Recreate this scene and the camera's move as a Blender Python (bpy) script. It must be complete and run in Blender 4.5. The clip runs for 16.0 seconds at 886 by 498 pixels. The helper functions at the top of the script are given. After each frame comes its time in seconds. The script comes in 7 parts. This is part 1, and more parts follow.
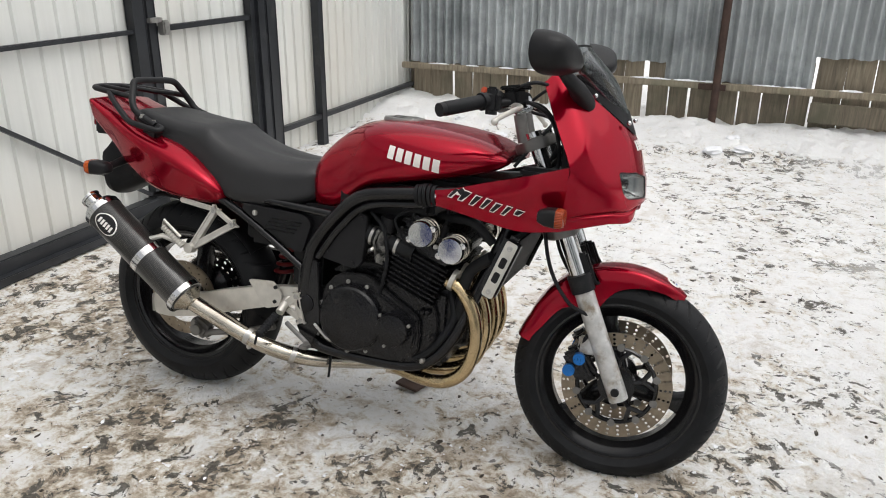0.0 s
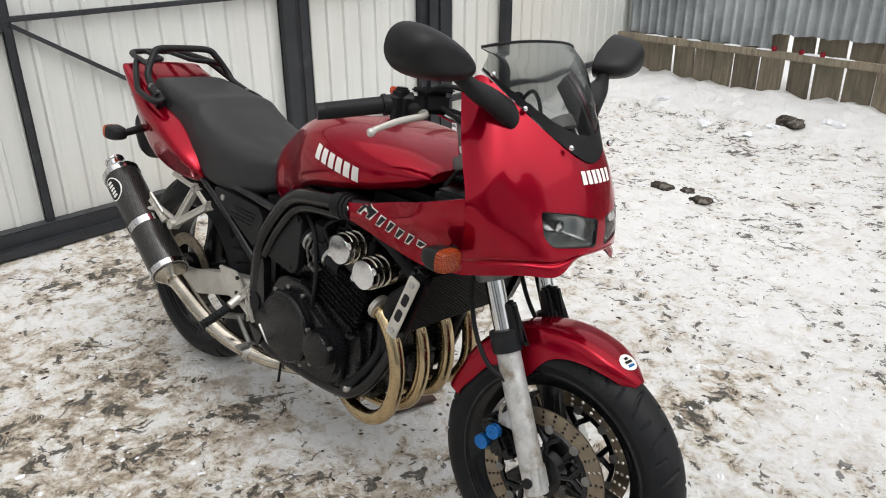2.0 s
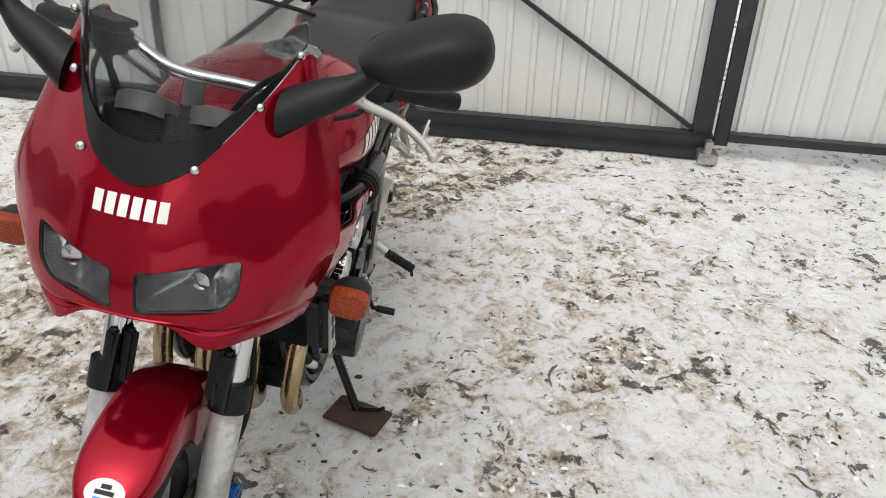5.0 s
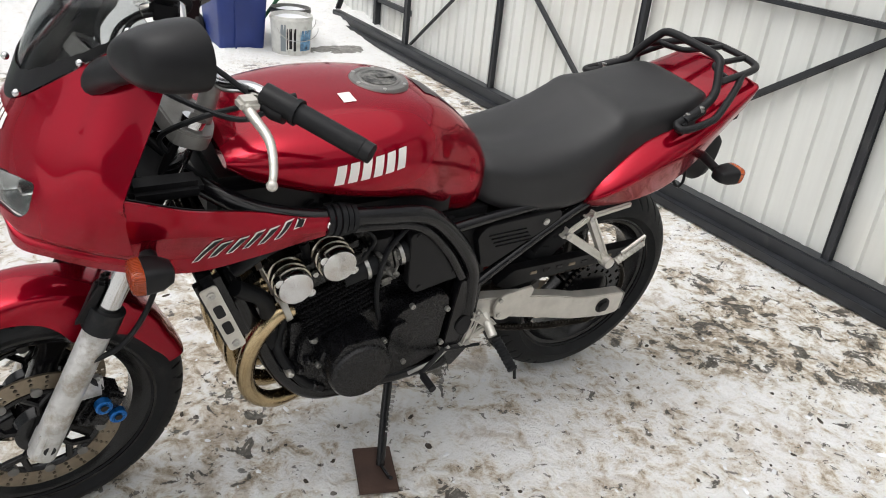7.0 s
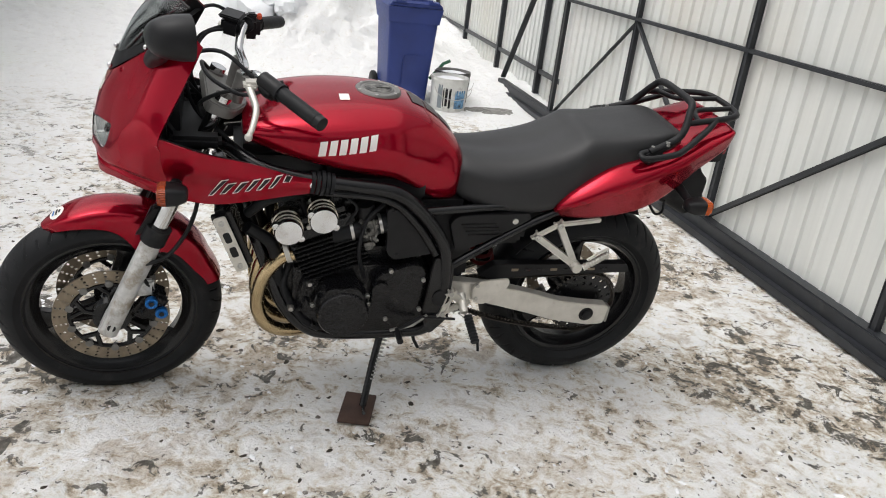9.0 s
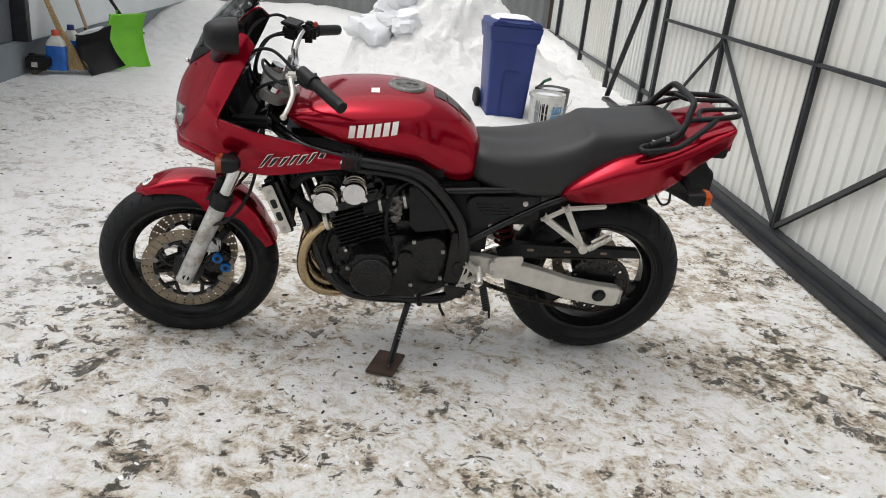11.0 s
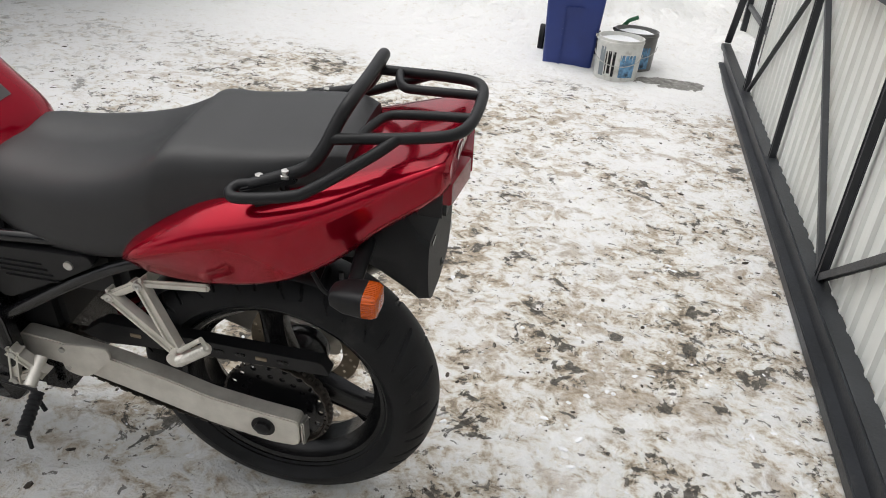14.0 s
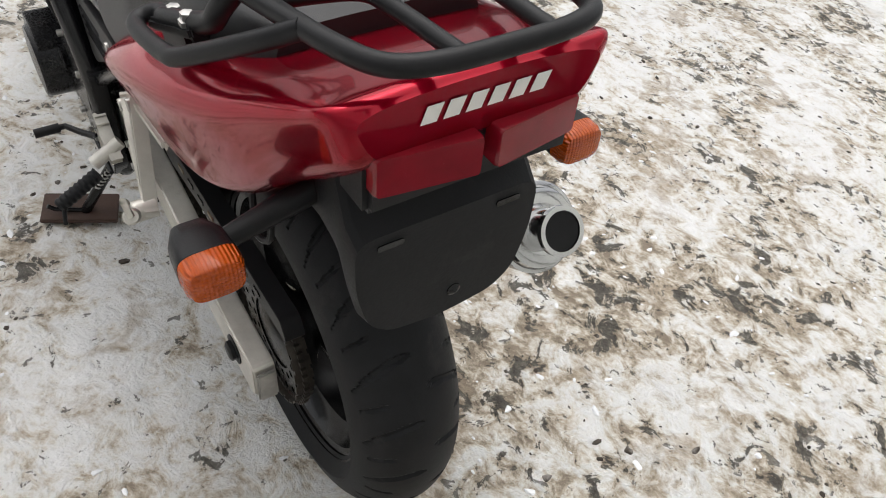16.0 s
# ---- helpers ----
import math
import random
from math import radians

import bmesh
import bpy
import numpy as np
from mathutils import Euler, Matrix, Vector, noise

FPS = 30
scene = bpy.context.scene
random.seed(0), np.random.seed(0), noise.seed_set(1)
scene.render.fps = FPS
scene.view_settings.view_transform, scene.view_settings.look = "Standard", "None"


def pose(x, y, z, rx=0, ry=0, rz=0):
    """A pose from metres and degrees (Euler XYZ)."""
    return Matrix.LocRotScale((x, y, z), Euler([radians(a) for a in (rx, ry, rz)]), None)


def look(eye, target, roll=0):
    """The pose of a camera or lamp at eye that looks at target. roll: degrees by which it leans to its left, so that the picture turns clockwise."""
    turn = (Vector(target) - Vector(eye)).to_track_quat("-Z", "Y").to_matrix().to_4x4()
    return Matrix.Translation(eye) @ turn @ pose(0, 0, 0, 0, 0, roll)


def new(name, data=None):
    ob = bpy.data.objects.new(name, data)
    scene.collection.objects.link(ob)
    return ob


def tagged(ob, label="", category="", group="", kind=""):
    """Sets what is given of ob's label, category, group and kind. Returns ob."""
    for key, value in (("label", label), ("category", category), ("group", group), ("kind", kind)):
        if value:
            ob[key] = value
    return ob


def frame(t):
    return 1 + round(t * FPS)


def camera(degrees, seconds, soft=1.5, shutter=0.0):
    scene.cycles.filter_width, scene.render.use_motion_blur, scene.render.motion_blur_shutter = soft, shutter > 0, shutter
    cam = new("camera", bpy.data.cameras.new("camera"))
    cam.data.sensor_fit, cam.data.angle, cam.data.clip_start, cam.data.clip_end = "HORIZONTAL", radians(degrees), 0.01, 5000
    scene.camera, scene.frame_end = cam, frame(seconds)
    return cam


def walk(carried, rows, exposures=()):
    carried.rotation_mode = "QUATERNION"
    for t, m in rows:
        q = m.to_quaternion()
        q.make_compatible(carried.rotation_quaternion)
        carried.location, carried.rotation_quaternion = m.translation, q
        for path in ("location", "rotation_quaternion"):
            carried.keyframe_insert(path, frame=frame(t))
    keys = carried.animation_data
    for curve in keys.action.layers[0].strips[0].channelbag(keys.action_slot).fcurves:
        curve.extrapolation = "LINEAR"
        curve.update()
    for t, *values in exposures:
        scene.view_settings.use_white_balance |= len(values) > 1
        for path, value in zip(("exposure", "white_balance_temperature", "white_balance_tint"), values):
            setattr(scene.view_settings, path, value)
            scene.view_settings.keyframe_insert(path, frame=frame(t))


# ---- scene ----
cam = camera(59.6, 16.0, 1.0)
PATH = [
    (0, (1.761, -1.776, 1.403), (1.049, -0.056, 0.671), 0.5),
    (0.5, (1.916, -1.605, 1.397), (1.0, 0.017, 0.666), -1.4),
    (1, (2.119, -1.402, 1.406), (1.053, 0.112, 0.65), -2.1),
    (1.5, (2.205, -1.204, 1.392), (1.055, 0.216, 0.577), -0.9),
    (2, (2.294, -0.983, 1.425), (1.0, 0.297, 0.597), -0.2),
    (2.5, (2.472, -0.708, 1.4), (1.019, 0.346, 0.518), -0.8),
    (3, (2.558, -0.448, 1.345), (1.084, 0.402, 0.295), 0.6),
    (3.5, (2.506, -0.174, 1.295), (1.036, 0.405, 0.068), 1.8),
    (4, (2.52, 0.135, 1.3), (0.961, 0.391, 0.074), 1.0),
    (4.5, (2.452, 0.5, 1.364), (0.757, 0.515, 0.302), 0.4),
    (5, (2.247, 0.78, 1.355), (0.532, 0.496, 0.367), 1.6),
    (5.2, (2.189, 0.891, 1.359), (0.503, 0.424, 0.39), 1.4),
    (7.3, (1.426, 1.717, 1.31), (0.577, 0.129, 0.44), 6.4),
    (7.5, (1.427, 1.786, 1.306), (0.61, 0.178, 0.443), 6.4),
    (8, (1.413, 1.95, 1.327), (0.67, 0.293, 0.489), 6.8),
    (8.5, (1.261, 2.109, 1.321), (0.646, 0.377, 0.533), 7.3),
    (9, (1.124, 2.247, 1.324), (0.64, 0.455, 0.579), 7.2),
    (9.2, (1.12, 2.314, 1.32), (0.68, 0.506, 0.587), 7.3),
    (11.5, (0.722, 2.647, 1.342), (0.63, 0.786, 0.615), 4.9),
    (12, (0.618, 2.463, 1.332), (0.55, 0.608, 0.587), 3.5),
    (12.5, (0.438, 2.16, 1.331), (0.359, 0.337, 0.512), 2.9),
    (13, (0.109, 1.907, 1.329), (0.132, 0.1, 0.472), 3.9),
    (13.5, (-0.179, 1.63, 1.314), (-0.055, -0.153, 0.417), 5.7),
    (14, (-0.431, 1.311, 1.315), (-0.09, -0.423, 0.38), 5.7),
    (14.5, (-0.618, 1.008, 1.3), (0.036, -0.595, 0.298), 7.4),
    (15, (-0.626, 0.763, 1.277), (0.265, -0.668, 0.202), 10.4),
    (15.5, (-0.621, 0.597, 1.235), (0.486, -0.564, 0.041), 14.2),
    (16, (-0.634, 0.53, 1.195), (0.532, -0.469, -0.087), 15.4),
]
STOPS = [(0, 0.44), (2.5, 0.46), (3.5, 0.25), (4.5, 0.32), (5.2, 0.40), (7.5, 0.62), (9, 0.47), (11.5, 0.35), (13, 0.45), (14, 0.42), (15, 0.44), (15.5, 0.55), (16, 0.57)]
walk(cam, [(t, look(eye, target, roll)) for t, eye, target, roll in PATH], STOPS)

# ---- world, sun, exposure ----
world = bpy.data.worlds.new("overcast_sky")
scene.world = world
world.use_nodes = True
wn = world.node_tree
sky = wn.nodes.new("ShaderNodeTexSky")
sky.sky_type = "NISHITA"
sky.sun_disc = False
sky.sun_elevation, sky.sun_rotation = radians(68), radians(95)
sky.air_density, sky.dust_density, sky.ozone_density = 1.0, 4.0, 1.0
grey = wn.nodes.new("ShaderNodeHueSaturation")
grey.inputs["Saturation"].default_value = 0.12
wn.links.new(sky.outputs["Color"], grey.inputs["Color"])
wn.links.new(grey.outputs["Color"], wn.nodes["Background"].inputs["Color"])
wn.nodes["Background"].inputs["Strength"].default_value = 0.15
sun = new("sun", bpy.data.lights.new("sun", "SUN"))
sun.data.energy, sun.data.angle, sun.data.color = 0.85, radians(100), (1.0, 0.955, 0.89)
sun.matrix_world = look((1.1, 0.35, 5.0), (0, 0, 0))


# ---- materials ----
def nodes_of(name):
    m = bpy.data.materials.new(name)
    m.use_nodes = True
    nt = m.node_tree
    return m, nt, nt.nodes["Principled BSDF"]


def noise_node(nt, scale, detail=4.0, rough=0.55, coord=None, distort=0.0):
    n = nt.nodes.new("ShaderNodeTexNoise")
    n.inputs["Scale"].default_value, n.inputs["Detail"].default_value = scale, detail
    n.inputs["Roughness"].default_value, n.inputs["Distortion"].default_value = rough, distort
    if coord is not None:
        nt.links.new(coord, n.inputs["Vector"])
    return n


def ramp(nt, src, stops):
    r = nt.nodes.new("ShaderNodeValToRGB")
    e = r.color_ramp.elements
    while len(e) < len(stops):
        e.new(0.5)
    for el, (p, c) in zip(e, stops):
        el.position = p
        el.color = (*c, 1) if len(c) == 3 else c
    nt.links.new(src, r.inputs["Fac"])
    return r.outputs["Color"]


def mixc(nt, fac, a, b):
    m = nt.nodes.new("ShaderNodeMix")
    m.data_type = "RGBA"
    for value, socket in ((fac, m.inputs[0]), (a, m.inputs[6]), (b, m.inputs[7])):
        if isinstance(value, (int, float)):
            socket.default_value = value
        elif isinstance(value, tuple):
            socket.default_value = (*value, 1)
        else:
            nt.links.new(value, socket)
    return m.outputs[2]


def bump(nt, bsdf, height, strength, dist):
    b = nt.nodes.new("ShaderNodeBump")
    b.inputs["Strength"].default_value, b.inputs["Distance"].default_value = strength, dist
    nt.links.new(height, b.inputs["Height"])
    nt.links.new(b.outputs["Normal"], bsdf.inputs["Normal"])


def mat(name, color, rough=0.5, metal=0.0, vary=0.25, scale=14.0, fine=160.0, relief=0.0, coat=0.0, dirt=None, dirt_at=0.62, spec=0.5):
    """Procedural surface: two scales of tone variation, roughness wear and fine relief."""
    m, nt, b = nodes_of(name)
    co = nt.nodes.new("ShaderNodeTexCoord").outputs["Object"]
    big, small = noise_node(nt, scale, 5, 0.6, co), noise_node(nt, fine, 3, 0.6, co)
    lo, hi = tuple(c * (1 - vary) for c in color), tuple(min(1, c * (1 + vary)) for c in color)
    base = ramp(nt, big.outputs["Fac"], [(0.3, lo), (0.7, hi)])
    if dirt:
        patch = ramp(nt, noise_node(nt, scale * 0.7, 6, 0.65, co).outputs["Fac"], [(dirt_at - 0.08, (0, 0, 0)), (dirt_at + 0.1, (1, 1, 1))])
        base = mixc(nt, patch, base, dirt)
    nt.links.new(base, b.inputs["Base Color"])
    r = nt.nodes.new("ShaderNodeMapRange")
    r.inputs["To Min"].default_value, r.inputs["To Max"].default_value = max(0.02, rough - 0.12), min(1, rough + 0.12)
    nt.links.new(small.outputs["Fac"], r.inputs["Value"])
    nt.links.new(r.outputs["Result"], b.inputs["Roughness"])
    b.inputs["Metallic"].default_value = metal
    b.inputs["Specular IOR Level"].default_value = spec
    if coat:
        b.inputs["Coat Weight"].default_value, b.inputs["Coat Roughness"].default_value = coat, 0.04
    if relief:
        bump(nt, b, small.outputs["Fac"], 0.6, relief)
    return m


RED = mat("candy_red_paint", (0.285, 0.0015, 0.0135), 0.17, 0.66, 0.06, 6, 900, 0, coat=0.45, spec=0.0)
RED.node_tree.nodes["Principled BSDF"].inputs["Coat IOR"].default_value = 1.45
RED.node_tree.nodes["Principled BSDF"].inputs["Coat Roughness"].default_value = 0.02
BLACK = mat("satin_black_paint", (0.006, 0.006, 0.007), 0.2, 0.0, 0.3, 20, 200, 0.0, spec=0.36)
PLASTIC = mat("black_plastic", (0.0105, 0.0105, 0.0115), 0.42, 0.0, 0.2, 18, 500, 0.0002, spec=0.2)
ENGINE = mat("black_engine_enamel", (0.005, 0.005, 0.006), 0.27, 0.0, 0.4, 25, 260, 0.0002, dirt=(0.04, 0.036, 0.032), dirt_at=0.70, spec=0.32)
RUBBER = mat("tyre_rubber", (0.008, 0.0085, 0.0098), 0.55, 0.0, 0.25, 18, 400, 0.0005, dirt=(0.028, 0.027, 0.026), dirt_at=0.66, spec=0.22)
VINYL = mat("seat_vinyl", (0.017, 0.017, 0.018), 0.45, 0.0, 0.15, 10, 900, 0.0006, spec=0.36)
ALU = mat("worn_cast_aluminium", (0.57, 0.55, 0.505), 0.40, 0.6, 0.12, 25, 300, 0.0006, dirt=(0.42, 0.38, 0.33), dirt_at=0.68)
SILVER = mat("silver_paint", (0.50, 0.50, 0.49), 0.38, 0.35, 0.24, 26, 300, 0.0006, dirt=(0.24, 0.20, 0.15), dirt_at=0.56)
CHROME = mat("chrome", (0.60, 0.60, 0.60), 0.12, 1.0, 0.06, 12, 200)
STEEL = mat("brushed_steel", (0.5, 0.46, 0.39), 0.2, 1.0, 0.18, 12, 240, 0.0002)
CASTING = mat("dull_grey_casting", (0.17, 0.166, 0.158), 0.45, 0.5, 0.2, 25, 300, 0.0006)
HEADER = mat("heat_tinted_steel", (0.46, 0.355, 0.21), 0.24, 1.0, 0.3, 9, 200)
DISC = mat("brake_disc_steel", (0.24, 0.20, 0.15), 0.38, 0.9, 0.2, 30, 400)
BLUE_ANO = mat("blue_anodised", (0.01, 0.13, 0.42), 0.3, 0.6, 0.15)


def lens_mat(name, color, ribs):
    """Moulded plastic lens with fine ribs."""
    m = mat(name, color, 0.2, 0.0, 0.15, 30, 300, 0.0, coat=0.3, spec=0.25)
    nt, b = m.node_tree, m.node_tree.nodes["Principled BSDF"]
    co = nt.nodes.new("ShaderNodeTexCoord").outputs["Object"]
    w = nt.nodes.new("ShaderNodeTexWave")
    w.bands_direction = "Y"
    w.inputs["Scale"].default_value = ribs
    nt.links.new(co, w.inputs["Vector"])
    v = nt.nodes.new("ShaderNodeTexWave")
    v.bands_direction = "Z"
    v.inputs["Scale"].default_value = ribs
    nt.links.new(co, v.inputs["Vector"])
    add = nt.nodes.new("ShaderNodeMath")
    nt.links.new(w.outputs["Fac"], add.inputs[0])
    nt.links.new(v.outputs["Fac"], add.inputs[1])
    bump(nt, b, add.outputs[0], 0.8, 0.0016)
    return m


ORANGE = lens_mat("amber_lens", (0.46, 0.07, 0.003), 80)
AMBER = lens_mat("dark_amber_lens", (0.27, 0.038, 0.006), 80)
REDLENS = mat("red_lamp_lens", (0.19, 0.004, 0.012), 0.22, 0.0, 0.15, 30, 300, 0.0, coat=0.3, spec=0.2)
SPRING = mat("dark_red_spring_paint", (0.10, 0.004, 0.005), 0.5, 0.0, 0.2, spec=0.2)
WHITE = mat("white_vinyl_mark", (0.75, 0.74, 0.7), 0.45, 0.0, 0.05)
CAP_RED = mat("orange_red_cap", (0.55, 0.08, 0.03), 0.4, 0.0, 0.1)
BOLT = mat("zinc_bolt", (0.45, 0.44, 0.42), 0.35, 0.9, 0.2, 40)
CHAIN = mat("oiled_chain_steel", (0.055, 0.047, 0.04), 0.45, 0.5, 0.4, 40)
GATE_BLACK = mat("gate_black_paint", (0.02, 0.022, 0.026), 0.42, 0.1, 0.3, 6, 120, 0.0008, dirt=(0.06, 0.06, 0.06), dirt_at=0.68)
ZINC = mat("weathered_zinc_sheet", (0.35, 0.375, 0.38), 0.55, 0.2, 0.28, 2.5, 60, 0.0006, dirt=(0.19, 0.21, 0.215), dirt_at=0.58)
RUST = mat("rusty_steel", (0.055, 0.030, 0.022), 0.75, 0.1, 0.4, 9, 150, 0.001)
CLOD = mat("frozen_earth", (0.055, 0.046, 0.038), 0.85, 0.0, 0.4, 30, 150, 0.003, dirt=(0.3, 0.28, 0.26), dirt_at=0.6, spec=0.15)
SNOW = mat("clean_snow", (0.76, 0.77, 0.79), 0.8, 0.0, 0.05, 3, 45, 0.006)


def wood_mat(name, color, streak):
    m, nt, b = nodes_of(name)
    tc = nt.nodes.new("ShaderNodeTexCoord")
    mp = nt.nodes.new("ShaderNodeMapping")
    mp.inputs["Scale"].default_value = (26, 26, 2.2)
    nt.links.new(tc.outputs["Object"], mp.inputs["Vector"])
    g = noise_node(nt, 1.6, 6, 0.65, mp.outputs["Vector"], 0.6)
    s = noise_node(nt, 3.0, 4, 0.6, tc.outputs["Object"])
    c = ramp(nt, g.outputs["Fac"], [(0.3, tuple(v * 0.55 for v in color)), (0.55, color), (0.75, tuple(v * 1.35 for v in color))])
    oi = nt.nodes.new("ShaderNodeObjectInfo")
    hv = nt.nodes.new("ShaderNodeHueSaturation")
    mr = nt.nodes.new("ShaderNodeMapRange")
    mr.inputs["To Min"].default_value, mr.inputs["To Max"].default_value = 0.7, 1.25
    nt.links.new(oi.outputs["Random"], mr.inputs["Value"])
    nt.links.new(mr.outputs["Result"], hv.inputs["Value"])
    nt.links.new(mixc(nt, ramp(nt, s.outputs["Fac"], [(0.5, (0, 0, 0)), (0.7, (1, 1, 1))]), c, streak), hv.inputs["Color"])
    nt.links.new(hv.outputs["Color"], b.inputs["Base Color"])
    b.inputs["Roughness"].default_value = 0.85
    bump(nt, b, g.outputs["Fac"], 0.7, 0.004)
    return m


WOOD = wood_mat("weathered_board", (0.22, 0.185, 0.135), (0.13, 0.125, 0.085))


def panel_mat():
    """Off-white profiled sheet with faint grime streaks running down."""
    m, nt, b = nodes_of("off_white_profiled_sheet")
    tc = nt.nodes.new("ShaderNodeTexCoord")
    mp = nt.nodes.new("ShaderNodeMapping")
    mp.inputs["Scale"].default_value = (9, 9, 0.6)
    nt.links.new(tc.outputs["Object"], mp.inputs["Vector"])
    st = noise_node(nt, 1.5, 5, 0.6, mp.outputs["Vector"])
    bg = noise_node(nt, 0.8, 3, 0.5, tc.outputs["Object"])
    c = ramp(nt, st.outputs["Fac"], [(0.3, (0.60, 0.61, 0.585)), (0.7, (0.675, 0.685, 0.66))])
    c = mixc(nt, ramp(nt, bg.outputs["Fac"], [(0.45, (0, 0, 0)), (0.7, (0.6, 0.6, 0.6))]), c, (0.62, 0.59, 0.53))
    nt.links.new(c, b.inputs["Base Color"])
    b.inputs["Roughness"].default_value = 0.42
    return m


PANEL = panel_mat()


def ground_mat():
    """Trodden snow: white crumbs, sandy slush, dark flecks of wet asphalt; clean on banks, heaps and the yard's far end."""
    m, nt, b = nodes_of("trodden_dirty_snow")
    co = nt.nodes.new("ShaderNodeTexCoord").outputs["Object"]
    big = noise_node(nt, 0.8, 4, 0.55, co, 0.3).outputs["Fac"]
    mid = noise_node(nt, 3.2, 6, 0.62, co, 0.6).outputs["Fac"]
    lump = noise_node(nt, 16, 9, 0.68, co, 0.6).outputs["Fac"]
    crumb = noise_node(nt, 55, 7, 0.70, co, 0.3).outputs["Fac"]
    fleck = noise_node(nt, 12.0, 9, 0.70, co, 0.9).outputs["Fac"]
    speck = noise_node(nt, 27, 6, 0.64, co, 0.5).outputs["Fac"]
    xyz = nt.nodes.new("ShaderNodeSeparateXYZ")
    nt.links.new(co, xyz.inputs[0])

    def math_(op, a, c):
        n = nt.nodes.new("ShaderNodeMath")
        n.operation = op
        for k, v in enumerate((a, c)):
            if isinstance(v, (int, float)):
                n.inputs[k].default_value = v
            else:
                nt.links.new(v, n.inputs[k])
        return n.outputs[0]

    def span(v, lo, hi):
        n = nt.nodes.new("ShaderNodeMapRange")
        n.interpolation_type = "SMOOTHSTEP"
        n.inputs["From Min"].default_value, n.inputs["From Max"].default_value = lo, hi
        nt.links.new(v, n.inputs["Value"])
        return n.outputs["Result"]
    far = span(math_("ADD", xyz.outputs["Y"], math_("MULTIPLY", big, 1.6)), -2.2, -3.2)
    bank = span(math_("ADD", xyz.outputs["Z"], math_("MULTIPLY", mid, 0.06)), 0.06, 0.12)
    side = math_("MULTIPLY", span(math_("ADD", xyz.outputs["X"], math_("MULTIPLY", big, 1.5)), 2.1, 3.4), 0.7)
    rear = math_("MULTIPLY", span(math_("ADD", xyz.outputs["Y"], math_("MULTIPLY", mid, 1.2)), 1.5, 2.9), 0.45)
    clean = math_("MAXIMUM", math_("MAXIMUM", far, bank), math_("MAXIMUM", side, rear))
    dirt_area = math_("SUBTRACT", 1.0, clean)
    near = span(xyz.outputs["Y"], 0.9, -0.3)
    relief = math_("ADD", math_("MULTIPLY", lump, 0.68), math_("MULTIPLY", crumb, 0.32))
    stain = math_("ADD", math_("ADD", math_("MULTIPLY", math_("SUBTRACT", big, 0.5), 0.36), math_("MULTIPLY", math_("SUBTRACT", mid, 0.5), 0.40)), math_("MULTIPLY", near, 0.02))
    trodden = math_("MULTIPLY", span(math_("ABSOLUTE", math_("SUBTRACT", xyz.outputs["X"], 0.6), 0.0), 1.9, 0.5), span(math_("ABSOLUTE", math_("SUBTRACT", xyz.outputs["Y"], 0.2), 0.0), 1.8, 0.4))
    stain = math_("ADD", stain, math_("MULTIPLY", trodden, 0.022))
    level = math_("ADD", math_("SUBTRACT", relief, math_("MULTIPLY", stain, dirt_area)), math_("MULTIPLY", clean, 0.10))
    c = ramp(nt, level, [(0.355, (0.28, 0.23, 0.175)), (0.405, (0.49, 0.425, 0.34)), (0.45, (0.65, 0.61, 0.545)), (0.50, (0.755, 0.745, 0.72)), (0.575, (0.80, 0.80, 0.795))])
    patch = noise_node(nt, 5.0, 7, 0.62, co, 0.8).outputs["Fac"]
    sand = math_("MULTIPLY", math_("MULTIPLY", span(math_("SUBTRACT", patch, math_("MULTIPLY", math_("SUBTRACT", lump, 0.5), 0.35)), 0.51, 0.64), dirt_area), math_("ADD", 0.34, math_("MULTIPLY", near, 0.36)))
    c = mixc(nt, sand, c, ramp(nt, crumb, [(0.35, (0.27, 0.21, 0.15)), (0.65, (0.55, 0.47, 0.37))]))
    wet = ramp(nt, crumb, [(0.3, (0.03, 0.028, 0.025)), (0.5, (0.075, 0.069, 0.06)), (0.7, (0.19, 0.175, 0.15))])
    darkness = math_("ADD", math_("ADD", fleck, math_("MULTIPLY", big, 0.30)), math_("ADD", math_("MULTIPLY", lump, -0.36), math_("MULTIPLY", mid, 0.42)))
    f1 = span(darkness, 0.778, 0.792)
    f2 = math_("MULTIPLY", span(math_("ADD", speck, math_("MULTIPLY", mid, 0.4)), 0.82, 0.838), 0.85)
    flecks = math_("MULTIPLY", math_("MULTIPLY", math_("MAXIMUM", f1, f2), 0.92), span(dirt_area, 0.1, 0.6))
    dx, dy = math_("ADD", xyz.outputs["X"], 0.84), math_("ADD", xyz.outputs["Y"], 4.0)
    oval = math_("SQRT", math_("ADD", math_("MULTIPLY", dx, math_("MULTIPLY", dx, 9.0)), math_("MULTIPLY", dy, math_("MULTIPLY", dy, 30.0))), 0.0)
    puddle = span(math_("ADD", oval, math_("MULTIPLY", math_("SUBTRACT", mid, 0.5), 2.6)), 0.72, 0.66)
    slush = ramp(nt, lump, [(0.35, (0.14, 0.135, 0.125)), (0.55, (0.27, 0.26, 0.245)), (0.7, (0.5, 0.49, 0.47))])
    c = mixc(nt, puddle, mixc(nt, flecks, c, wet), slush)
    nt.links.new(c, b.inputs["Base Color"])
    r = nt.nodes.new("ShaderNodeMapRange")
    r.inputs["To Min"].default_value, r.inputs["To Max"].default_value = 0.8, 0.45
    nt.links.new(flecks, r.inputs["Value"])
    nt.links.new(r.outputs["Result"], b.inputs["Roughness"])
